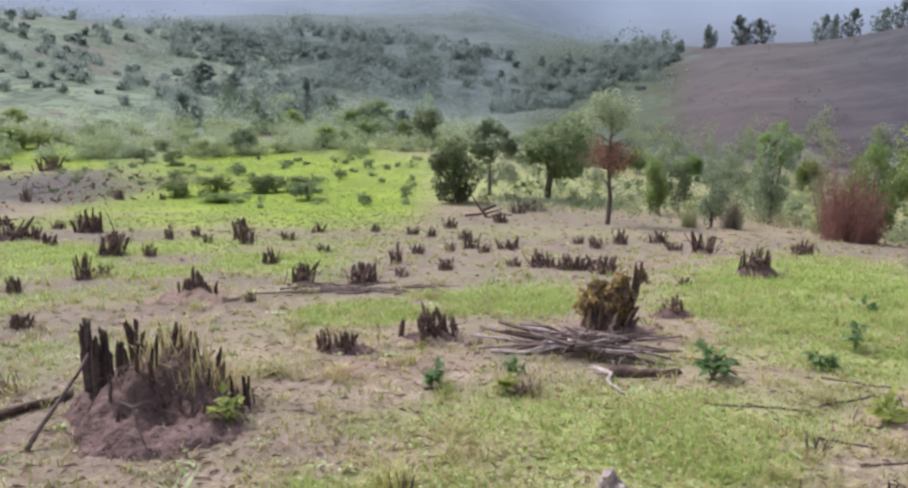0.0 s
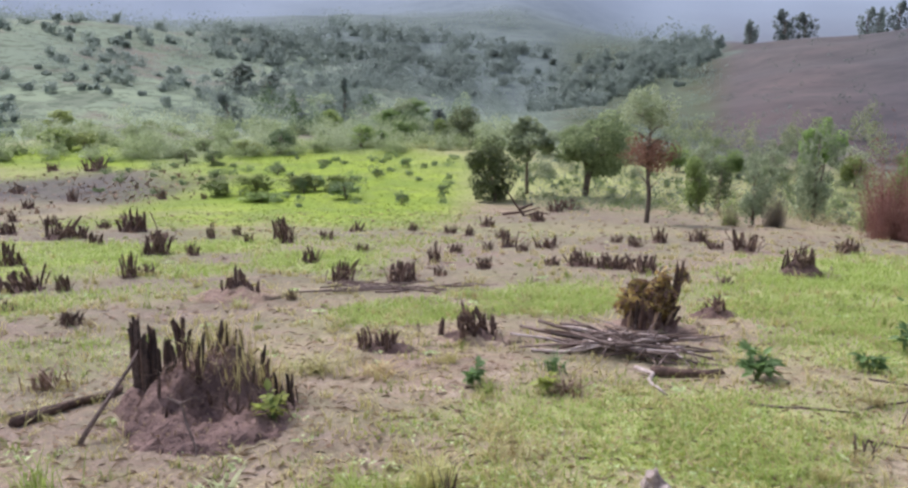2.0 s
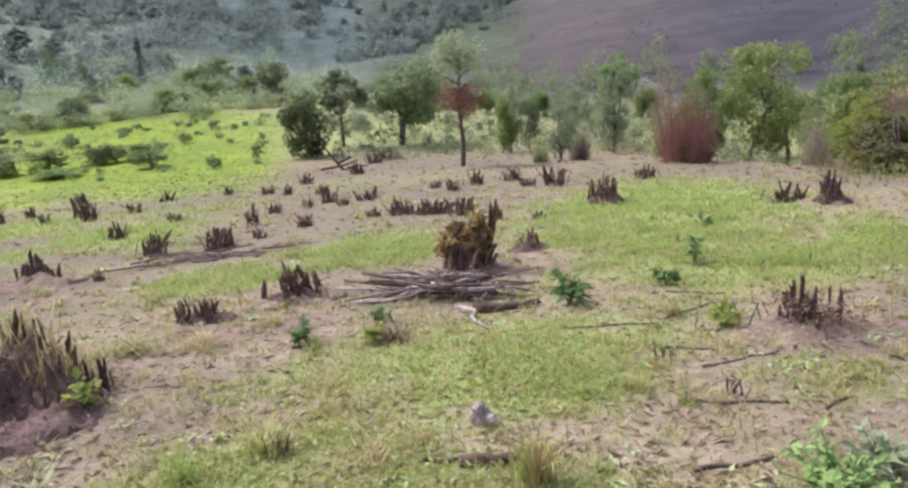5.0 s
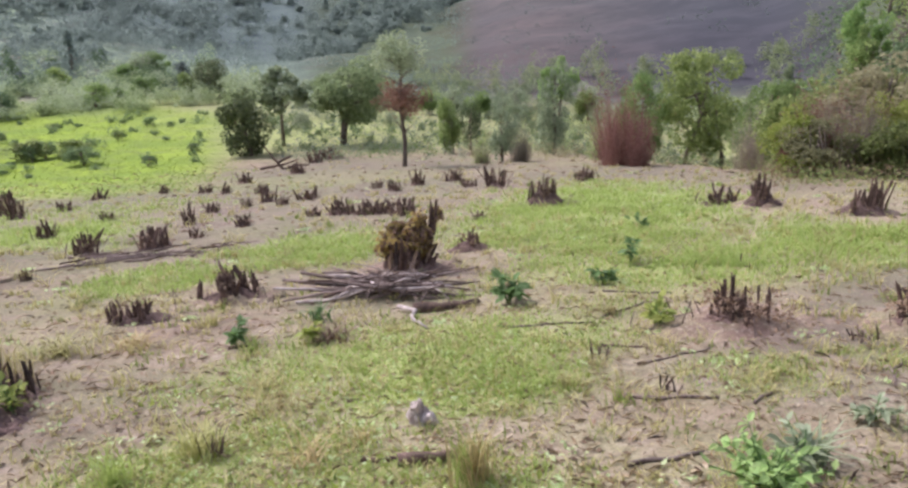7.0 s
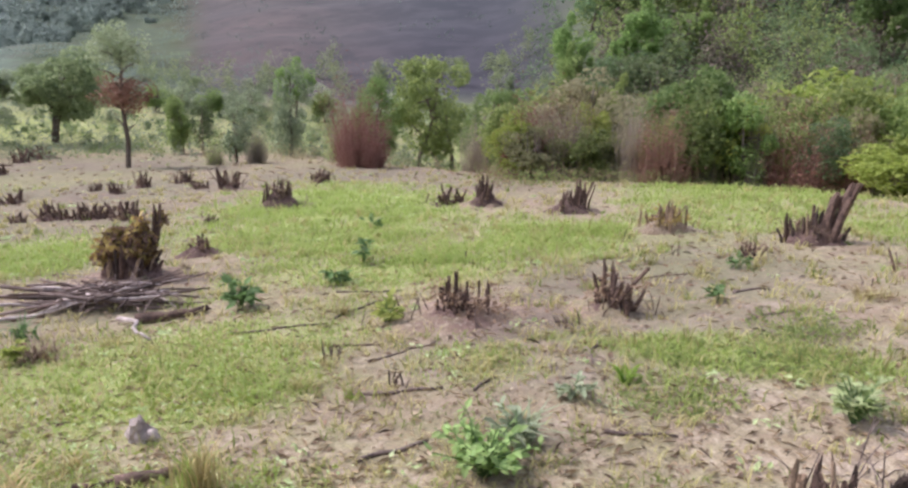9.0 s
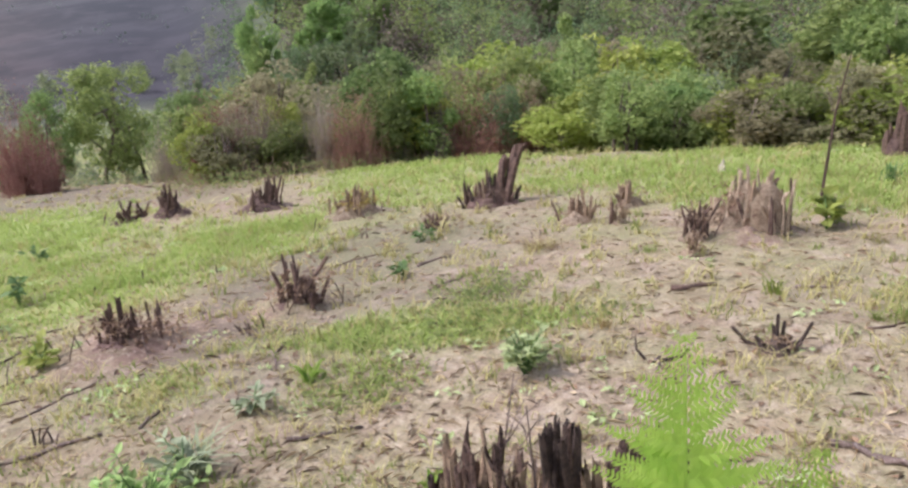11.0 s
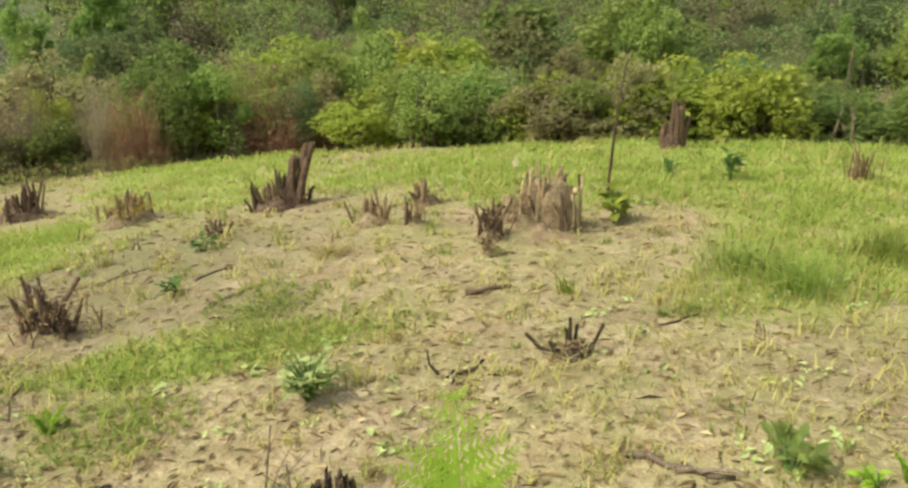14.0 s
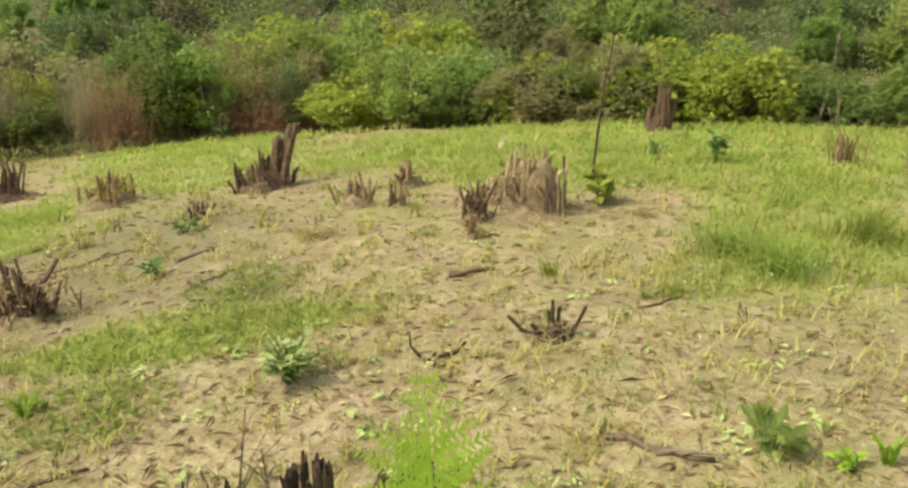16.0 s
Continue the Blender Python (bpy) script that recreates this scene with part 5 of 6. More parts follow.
for dx, dy, w, d, h in ((0.05, -0.15, 0.26, 0.36, 0.4), (0.05, -0.12, 0.24, 0.34, 0.32), (0.06, -0.2, 0.18, 0.2, 0.34), (0.06, -0.02, 0.16, 0.2, 0.34), (0.0, 0.2, 0.26, 0.32, 0.11), (-0.02, 0.12, 0.2, 0.2, 0.18)):
    c = mesh_object("root_block", *mound(w, d, h, rq, 44, 18, 9.0, 0.2), ROOT_PALE, pale_stump, "crumbling pale root block", smooth_shade=True)
    c.location = (dx, dy, 0.0)
    c.scale = (1.05, 1.05, 0.92)
for i in range(110):
    f = rq.uniform(-0.36, 0.36)
    a = rq.uniform(0, 6.28)
    top = (0.44 if f < 0.07 else 0.19) * rq.choice((0.5, 0.75, 0.85, 0.9, 0.95, 1.0)) * rq.uniform(0.88, 1.08) * (0.82 + 0.2 * math.sin(f * 33 + 1))
    px, py, r = 0.04 + 0.13 * math.cos(a), f * 0.95 + 0.04 * math.sin(a), rq.uniform(0.006, 0.018)
    mesh_object("culm", *tube([(px, py, 0.0), (px + rq.gauss(0, 0.008), py + rq.gauss(0, 0.006), top * 0.6), (px + rq.gauss(0, 0.025), py + rq.gauss(0, 0.025), top + 0.03)], [r * 1.1, r, r * rq.uniform(0.6, 1.0)], 6, rq, 0.022, 0.3), rq.choice((CULM_BLEACHED, CULM_BLEACHED, ROOT_PALE, ROOT_PALE, CULM_BLEACHED, CULM_PALE, CHAR)), pale_stump)
big_clump(6.05, 1.78, 0.3, 0.24, 0.08, (20, 0.08, 0.3), "low pale stump with charred culms", ROOT_PALE, CHAR, 21, 0.011)
big_clump(11.2, 1.15, 0.3, 0.28, 0.2, (0, 0, 0), "weathered grey-brown stump in tall grass", ROOT_DARK, CHAR, 22, 0.035, sharp=2.4, groups=[(0.0, -0.06, 0.04, 12, 0.22, 0.46), (0.0, 0.12, 0.04, 5, 0.1, 0.3)])

# Tall broken stump, leaning.
tall = thing("bamboo_stump", 7.3, 4.36, "tall dark broken stump with two thick leaning prongs", "stump", turn=-55.5)
rng0 = random.Random(40)
mesh_object("root_mound", *mound(0.66, 0.5, 0.15, rng0, 36, 12, 1.5, 0.6), ROOT_DARK, tall, smooth_shade=True)
for u, v, lu, h, r in ((0.05, 0.0, 0.09, 0.48, 0.045), (0.04, 0.05, 0.07, 0.42, 0.035), (0.14, 0.02, 0.15, 0.6, 0.052), (0.14, -0.03, 0.12, 0.47, 0.04)):
    mesh_object("prong", *tube([(u, v, -0.04), (u + lu * 0.3, v, h * 0.35), (u + lu * 0.55 + rng0.gauss(0, 0.008), v, h * 0.7), (u + lu, v, h)], [r * 1.2, r * 1.02, r, r * 0.95], 10, rng0, 0.035, 0.25), CHAR, tall)
for u, v, lu, h, r in ((-0.27, 0.0, -0.02, 0.32, 0.022), (-0.25, 0.03, 0.0, 0.27, 0.02), (-0.05, 0.04, 0.0, 0.46, 0.02), (-0.03, 0.0, 0.02, 0.4, 0.022), (0.01, 0.02, 0.02, 0.38, 0.025), (-0.12, -0.02, -0.01, 0.32, 0.02), (-0.16, 0.04, 0.0, 0.26, 0.022), (-0.09, 0.06, 0.0, 0.3, 0.02), (-0.2, -0.06, -0.03, 0.2, 0.016), (-0.08, -0.12, -0.02, 0.24, 0.014), (0.02, -0.14, 0.0, 0.26, 0.014), (0.1, -0.12, 0.02, 0.2, 0.016), (0.2, -0.1, 0.03, 0.18, 0.016), (-0.3, -0.08, -0.06, 0.14, 0.014), (-0.02, -0.08, 0.0, 0.3, 0.018), (0.24, 0.04, 0.05, 0.2, 0.02)):
    h *= 0.76
    mesh_object("culm", *tube([(u, v, -0.04), (u + lu * 0.3, v, h * 0.4), (u + lu * 0.6 + rng0.gauss(0, 0.008), v, h * 0.75), (u + lu, v, h)], [r * 1.15, r, r * 0.95, r * 0.7], 8, rng0, r * 1.6, 0.28), rng0.choice((CHAR, CHAR, CHAR_DARK, CULM_PALE)), tall)
mesh_object("dead_foliage", *leaves(crown_points(220, 0.75, 0.26, 0.0, np.random.default_rng(41), 9, 0.25, 0.3)[0], 0.034, np.random.default_rng(42), 0.1, 0.3), LEAF_TAN, tall)

# Stump at the stand: two halves of close culms.
for x, y, label, knots in (
    (2.03, 0.945, "brown split bamboo stump with a pale peeling sheath", ((-0.07, 0, 0.03, 24, 0.46, CULM_PALE), (0.0, 0.02, 0.035, 26, 0.49, CHAR), (0.05, 0, 0.035, 24, 0.46, CULM_PALE), (0.12, -0.03, 0.025, 12, 0.4, CULM_PALE), (-0.12, 0.02, 0.02, 8, 0.38, CHAR_DARK))),
    (2.44, 0.785, "charred black bamboo stump with splintered culms", ((-0.12, 0, 0.022, 14, 0.42, CHAR_DARK), (-0.18, 0.01, 0.02, 9, 0.33, CULM_PALE), (-0.03, 0, 0.02, 7, 0.26, CULM_PALE), (0.05, 0, 0.02, 8, 0.34, CHAR), (0.14, 0, 0.025, 14, 0.35, CHAR_DARK), (0.2, 0.02, 0.02, 5, 0.25, CULM_PALE))),
):
    rs = random.Random(int(x * 100))
    e = thing("bamboo_stump", x, y, label, "stump", turn=-60)
    mesh_object("root_mound", *mound(0.45, 0.32, 0.14, rs, 30, 9, 1.6, 0.6), ROOT_DARK, e, smooth_shade=True)
    for kx, ky, sp, n, h, mat in knots:
        for i in range(n):
            c = mesh_object("culm", *culm(h * rs.uniform(0.62, 1.04), rs.uniform(0.006, 0.02), rs, 0.09), mat if rs.random() < 0.8 else CHAR, e)
            c.location = (kx + rs.gauss(0, sp), ky + rs.gauss(0, sp * 1.3), 0)

# Dark low stump with forked branches.
fork = thing("bamboo_stump", 4.19, 0.72, "low blackened root stock with forked stubs", "stump")
rf = random.Random(50)
mesh_object("root_mound", *mound(0.2, 0.16, 0.06, rf, 20, 6, 1.4, 0.6), CHAR_DARK, fork, smooth_shade=True)
mesh_object("dead_foliage", *leaves(crown_points(70, 0.22, 0.12, 0.0, np.random.default_rng(5), 8, 0.25, 0.3)[0], 0.04, np.random.default_rng(6), 0.1, 0.25), LEAF_TAN, fork)
for a, l, z in ((178, 0.24, 0.1), (160, 0.12, 0.05), (95, 0.04, 0.16), (120, 0.05, 0.11), (60, 0.07, 0.12), (-15, 0.12, 0.05), (2, 0.17, 0.14), (-60, 0.09, 0.05), (40, 0.1, 0.05), (200, 0.09, 0.04)):
    ux, uy = math.cos(radians(a - 67)), math.sin(radians(a - 67))
    mesh_object("stub", *tube([(0, 0, 0), (ux * l * 0.6, uy * l * 0.6, z * 0.35), (ux * l * 0.85, uy * l * 0.85, z)], [0.014, 0.011, 0.008], 6, rf, 0.012, 0.25), CHAR_DARK, fork)


# ---- branches ----
def stick(x0, y0, x1, y1, r, mat=STICK, label="dry grey-brown branch lying on bare soil", seed=0, lift=0.0, lift_end=0.0, bend=0.06, name="branch"):
    rng = random.Random(seed + int(x0 * 100))
    n = 6
    pts = []
    for i in range(n):
        f = i / (n - 1)
        x, y = x0 + (x1 - x0) * f + rng.uniform(-bend, bend) * math.hypot(x1 - x0, y1 - y0), y0 + (y1 - y0) * f + rng.uniform(-bend, bend) * math.hypot(x1 - x0, y1 - y0)
        pts.append((x, y, gz(x, y) + r * 0.7 + lift + (lift_end - lift) * f))
    v, f = tube(pts, [r * (1.1 - 0.5 * i / (n - 1)) for i in range(n)], 7, rng, r * 0.8, 0.14)
    return tagged(mesh_object(name, v, f, mat, smooth_shade=True), label, "branch")


stick(2.46, 2.25, 2.73, 2.04, 0.011)
stick(4.85, 1.5, 5.02, 1.29, 0.018, label="short charred stick on straw-covered soil", mat=CHAR)
stick(4.82, 3.4, 5.12, 3.38, 0.012)
stick(3.43, 0.32, 3.33, -0.02, 0.014, label="dark fallen branch on dry straw")
stick(3.36, 0.14, 3.3, -0.08, 0.01, lift_end=0.05)
stick(-2.2, 3.85, -2.05, 4.3, 0.014, STICK, "brown branch leaning against the earth heap", lift_end=0.42, bend=0.02)
stick(-2.75, 4.08, -2.45, 4.9, 0.035, label="dark fallen log beside the earth heap", mat=CHAR)
stick(-2.9, 4.3, -2.45, 4.75, 0.016)
stick(1.15, 5.52, 1.6, 5.45, 0.042, CHAR, "thick crooked dark branch beside the pile", bend=0.07)
stick(1.08, 5.58, 1.13, 4.88, 0.016, STICK_PALE, "pale forked branch end sticking out of the pile", lift=0.03, bend=0.08)
for x0, y0, x1, y1 in ((1.5, 4.6, 2.1, 4.5), (2.2, 4.6, 2.7, 4.9), (1.9, 4.0, 2.2, 3.8), (2.0, 3.6, 2.5, 3.7), (2.3, 4.3, 2.5, 4.1), (3.3, 3.2, 3.0, 2.9), (4.3, 2.9, 4.7, 2.8), (2.2, 2.9, 2.4, 3.0), (1.4, 2.6, 1.75, 2.55), (-0.2, 5.0, 0.0, 5.0), (0.4, 3.0, 0.9, 2.95), (5.3, 2.1, 5.6, 2.3), (5.2, 0.9, 5.35, 0.7), (4.6, 0.4, 4.9, 0.2), (3.9, 1.2, 3.7, 1.1), (4.6, 4.4, 5.2, 4.0), (2.6, 5.3, 3.1, 5.1), (1.7, 3.2, 2.1, 3.0)):
    stick(x0, y0, x1, y1, 0.006 + 0.007 * ((x0 * 7) % 1), CHAR if (y0 * 3) % 1 < 0.5 else STICK)

# Pile of cut branches.
pile = thing("branch_pile", 1.05, 6.25, "heap of cut grey and brown branches on bare soil", "branch pile")
rp = random.Random(61)
for i in range(84):
    f = rp.uniform(-0.5, 0.5)
    cx, cy = f * 0.7 + rp.uniform(-0.1, 0.1), -f * 0.4 + rp.uniform(-0.25, 0.25)
    long = i % 3 == 0
    a = radians(rp.gauss(-25, 9) if long else rp.choice((rp.gauss(-38, 14), rp.gauss(-20, 24), rp.gauss(30, 40))))
    l = rp.uniform(0.34, 0.62) if long else rp.uniform(0.1, 0.36)
    z = rp.uniform(0.01, 0.1) + 0.09 * rp.random() * (1 - abs(f))
    r = rp.uniform(0.008, 0.015) if long else rp.uniform(0.004, 0.011)
    tilt = rp.gauss(0, 0.05)
    pts = [(cx + math.cos(a) * l * t + rp.gauss(0, 0.012), cy + math.sin(a) * l * t + rp.gauss(0, 0.03), max(0.012, z + tilt * t + rp.uniform(-0.012, 0.015)) - 0.075 * (cy + math.sin(a) * l * t)) for t in (-1, -0.4, 0.2, 0.7, 1)]
    b = mesh_object("branch", *tube(pts, [r, r * 1.05, r * 0.9, r * 0.75, r * 0.55], 7, rp, r, 0.15), rp.choice((STICK, STICK, STICK, STICK_PALE, STICK_PALE, CHAR, CHAR_DARK)), pile, smooth_shade=True)
    if i % 2:
        p, q = Vector(pts[2]), Vector(pts[3])
        side = Vector((rp.gauss(0, 0.08), rp.gauss(0, 0.1), rp.uniform(0.0, 0.09)))
        mesh_object("twig", *tube([p, p.lerp(q, 0.6) + side * 0.6, q + side * 1.6], [r * 0.6, r * 0.45, r * 0.25], 5, rp, 0.006, 0.15), STICK, b, smooth_shade=True)
thin = thing("branch_pile", -1.2, 10.1, "thin dry branches spread over bare soil", "branch pile")
for i in range(26):
    cx, cy, a, l = rp.uniform(-0.9, 0.9), rp.uniform(-0.5, 0.5), rp.gauss(0.1, 0.5), rp.uniform(0.2, 0.55)
    pts = [(cx + math.cos(a) * l * t, cy + math.sin(a) * l * t, 0.03 + rp.uniform(0, 0.04) - 0.12 * (cy + math.sin(a) * l * t)) for t in (-1, -0.3, 0.4, 1)]
    mesh_object("branch", *tube(pts, [0.012, 0.011, 0.009, 0.005], 5, rp, 0.01, 0.1), STICK, thin, smooth_shade=True)
dead = thing("dead_branch", 1.36, 32.0, "fallen dead forked branch at the field's end", "branch")
for p in (((0, 0, 0), (-0.3, 0, 0.4), (-0.7, 0.1, 1.0)), ((0, 0, 0), (0.5, 0, 0.15), (1.0, 0, 0.1)), ((-0.2, 0, 0.3), (0.3, 0, 0.5)), ((-0.9, 0, 0.1), (0, 0, 0.2), (0.6, 0.1, 0.35))):
    mesh_object("branch", *tube(p, [0.06, 0.045, 0.025][: len(p)], 6, rp, 0.02, 0.1), CHAR, dead)

# Bleached root in the grass.
rock = thing("root_stump", 0.73, 3.33, "small bleached piece of root wood in the grass", "stump")
rock.scale = (0.85, 0.85, 0.8)
rb = random.Random(70)
mesh_object("root", *mound(0.15, 0.12, 0.09, rb, 26, 10, 2.0, 0.9), BLEACHED, rock, smooth_shade=True)
mesh_object("splinter", *tube([(-0.06, 0.02, 0.03), (-0.03, 0.0, 0.09), (-0.05, -0.02, 0.13)], [0.04, 0.036, 0.026], 9, rb, 0.006, 0.2), BLEACHED, rock)
mesh_object("splinter", *tube([(0.0, -0.02, 0.03), (0.04, -0.04, 0.05), (0.06, -0.06, 0.01)], [0.03, 0.025, 0.018], 9, rb, 0.005, 0.2), BLEACHED, rock)
stick(0.55, 2.92, 0.8, 2.9, 0.03, CHAR, "dark rotten root lying in dry grass")
bl = thing("root_stump", 9.4, 2.65, "small bleached upturned root in tall grass", "stump")
mesh_object("root", *mound(0.14, 0.1, 0.12, rb, 20, 6, 1.6, 0.6), BLEACHED, bl, smooth_shade=True)

# Thin leaning sapling pole.
pole = thing("sapling", 7.3, 1.2, "thin bare leaning sapling with a tuft of leaves", "sapling")
mesh_object("stem", *tube([(0, 0, -0.05), (0.03, -0.03, 0.4), (0.05, -0.06, 0.8), (0.09, -0.13, 1.25)], [0.014, 0.012, 0.009, 0.004], 6, rp, 0, 0.05), CHAR, pole)


# ---- small plants ----
def leaf_mesh(name, slim, mat):
    """One pointed, folded leaf of unit length along +y."""
    s = slim / 2
    me = bpy.data.meshes.new(name)
    me.from_pydata([(0, 0, 0), (s, 0.35, 0.07), (0.7 * s, 0.7, 0.04), (0, 1, -0.05), (-0.7 * s, 0.7, 0.04), (-s, 0.35, 0.07), (0, 0.5, 0)], [], [(0, 1, 6), (1, 2, 6), (2, 3, 6), (3, 4, 6), (4, 5, 6), (5, 0, 6)])
    me.materials.append(mat)
    return me


LEAF_MESHES = {}


def weed(x, y, w, h, n, mat, label, seed, leaf=0.08, slim=0.55):
    """Stalks that spread from one root, each with its own leaves."""
    pr = random.Random(seed)
    e = thing("weed", x, y, label, "weed", "weeds")
    key = (mat.name, slim)
    if key not in LEAF_MESHES:
        LEAF_MESHES[key] = leaf_mesh("leaf", slim, mat)
    stalks = max(5, n // 12)
    for i in range(stalks):
        a, l = pr.uniform(0, 6.28), pr.uniform(0.15, 0.5) * w
        tip = Vector((math.cos(a) * l, math.sin(a) * l, h * pr.uniform(0.5, 1.0)))
        stalk = mesh_object("stalk", *tube([(0, 0, -0.02), (tip.x * 0.4, tip.y * 0.4, tip.z * 0.6), tip], [0.006, 0.004, 0.002], 4, pr), WEED, e)
        for j in range(9):
            f = pr.uniform(0.4, 1.0)
            ob = new("leaf", LEAF_MESHES[key])
            ob.parent = stalk
            turn = math.degrees(a) - 90 + pr.gauss(0, 65)
            ob.matrix_basis = pose(tip.x * f * (0.4 + 0.6 * f), tip.y * f * (0.4 + 0.6 * f), tip.z * f, pr.uniform(-25, 45), pr.uniform(-30, 30), turn)
            s = leaf * pr.uniform(0.6, 1.3)
            ob.scale = (s, s, s)
    return e


weed(1.82, 5.34, 0.4, 0.2, 110, WEED, "dark green broad-leaved weed on bare soil", 80, 0.1)
weed(2.73, 5.62, 0.26, 0.16, 70, WEED, "small dark green weed in short grass", 81, 0.08)
weed(3.29, 6.25, 0.28, 0.2, 70, WEED, "small dark green weed in short grass", 82, 0.08)
weed(3.46, 1.67, 0.32, 0.2, 300, WEED_PALE, "pale green leafy weed beside the grass strip", 83, 0.055, 0.5)
weed(3.42, -0.2, 0.24, 0.15, 90, LEAF, "green broad-leaved seedling on dry straw", 84, 0.06)
weed(3.38, -0.46, 0.16, 0.07, 60, FERN, "bright yellow-green fern seedling", 85, 0.04)
weed(1.78, 2.2, 0.5, 0.2, 520, WEED_FRESH, "fresh green leafy weed on open soil", 86, 0.05)
weed(2.05, 2.35, 0.25, 0.15, 60, LEAF_PALE, "silvery weed beside a larger green weed", 87, 0.07)
weed(-1.25, 4.2, 0.2, 0.2, 60, LEAF_YELLOW, "bright green sprout at the foot of the clump", 88, 0.07)
weed(6.7, 1.02, 0.3, 0.28, 70, LEAF_YELLOW, "young dark green broad-leaved plant", 89, 0.12, 0.8)
weed(2.45, 4.25, 0.25, 0.2, 60, LEAF_YELLOW, "yellowing sprout on the burnt clump", 90, 0.08)
weed(-0.15, 5.1, 0.25, 0.16, 60, WEED, "low green weed on bare soil", 91, 0.07)
weed(4.55, 3.3, 0.3, 0.1, 60, WEED, "low green weed on bare soil", 92, 0.06)
weed(5.6, 3.95, 0.22, 0.12, 50, WEED, "low green weed on bare soil", 93, 0.06)
weed(2.6, 2.6, 0.25, 0.12, 60, LEAF_PALE, "low silvery weed at the grass strip", 94, 0.06)
weed(8.5, 0.3, 0.25, 0.35, 50, WEED, "dark green seedling in tall grass", 95, 0.1)
weed(8.3, -1.3, 0.3, 0.35, 50, LEAF_OLIVE, "dry brownish weed in tall grass", 96, 0.08)
weed(0.35, 4.95, 0.22, 0.16, 50, LEAF_YELLOW, "yellow-green weed beside a dark tuft", 97, 0.07)
weed(4.6, 8.6, 0.3, 0.15, 50, WEED, "low weed in bright grass", 98, 0.08)


def fern(x, y, n, length, label, seed, mat=FERN, up=1.0):
    """Arching fronds, each with rows of leaflets."""
    rng = random.Random(seed)
    e = thing("fern", x, y, label, "fern", "ferns")
    for i in range(n):
        a, l, rise = rng.uniform(0, 6.28), length * rng.uniform(0.7, 1.1), rng.uniform(0.5, 1.0) * up
        ux, uy = math.cos(a), math.sin(a)
        verts, faces = [], []
        m = 40
        for j in range(1, m):
            f = j / m
            px, py, pz = ux * l * f * (0.08 + 0.32 * f), uy * l * f * (0.08 + 0.32 * f), l * rise * (f - 0.32 * f * f * f)
            wl = l * 0.17 * math.sin(math.pi * min(1, 0.12 + f * 0.95)) ** 0.8 * (1.15 - f)
            for s in (-1, 1):
                tx, ty, tz = px - uy * s * wl + ux * wl * 0.4, py + ux * s * wl + uy * wl * 0.4, pz - wl * 0.25 + rng.uniform(-0.01, 0.01)
                k = len(verts)
                hw = l * 0.007
                verts += [(px - ux * hw, py - uy * hw, pz), (px + ux * hw, py + uy * hw, pz), ((px + tx) / 2 + ux * hw * 1.4, (py + ty) / 2 + uy * hw * 1.4, (pz + tz) / 2 + 0.008), (tx, ty, tz), ((px + tx) / 2 - ux * hw, (py + ty) / 2 - uy * hw, (pz + tz) / 2 + 0.008)]
                faces.append((k, k + 1, k + 2, k + 3, k + 4))
        mesh_object("frond", verts, faces, mat, e)
    return e




def bracken(x, y, fronds, label, seed):
    """Tall bracken: triangular fronds with feathered side shoots. fronds: tip x, y, z from the root, half width, bare share of the stalk."""
    rng = random.Random(seed)
    e = thing("fern", x, y, label, "fern", "ferns")
    for tx, ty, tz, half, bare in fronds:
        tip = Vector((tx, ty, tz))
        base = Vector((rng.gauss(0, 0.02), rng.gauss(0, 0.02), -0.02))
        mid = base.lerp(tip, 0.5) + Vector((-tx * 0.2, -ty * 0.2, tz * 0.06))
        curve = [base * (1 - f) ** 2 + mid * 2 * f * (1 - f) + tip * f * f for f in (i / 20 for i in range(21))]
        turn = rng.gauss(0, 0.35)
        side = Vector((math.cos(radians(-55) + turn), math.sin(radians(-55) + turn), rng.gauss(0, 0.12)))
        verts, faces = [], []
        shoots = 22
        for j in range(shoots):
            f = bare + (1 - bare) * (j + 0.5) / shoots
            k = min(19, int(f * 20))
            p, along = curve[k].lerp(curve[k + 1], f * 20 - k), (curve[k + 1] - curve[k]).normalized()
            g = (1 - f) / (1 - bare)
            for s in (-1, 1):
                length = half * (0.06 + 0.94 * g**0.85) * rng.uniform(0.75, 1.1)
                d = (side * s + along * rng.uniform(0.35, 0.6) + Vector((rng.gauss(0, 0.15), rng.gauss(0, 0.15), -0.15 * g))).normalized()
                n = d.cross(along).normalized()
                across = n.cross(d)
                m = max(4, int(length / 0.011))
                for i in range(m):
                    h = (i + 0.5) / m
                    q = p + d * length * h + n * (-0.12 * length * h * h)
                    l = (0.008 + 0.16 * length * (1 - h)) * rng.uniform(0.7, 1.2)
                    for u in (-1, 1):
                        t = q + across * u * l + d * l * 0.5 + n * rng.gauss(0, 0.15) * l
                        w = d * max(0.0028, l * 0.3)
                        o = len(verts)
                        verts += [q - w * 0.6, q + w * 0.6, (q + t) / 2 + w, t, (q + t) / 2 - w * 0.5]
                        faces.append((o, o + 1, o + 2, o + 3, o + 4))
        frond = mesh_object("frond", verts, faces, FERN, e)
        mesh_object("stalk", *tube(curve[::4], [0.005, 0.0045, 0.004, 0.003, 0.002, 0.001], 5, rng), FERN, frond)
    return e


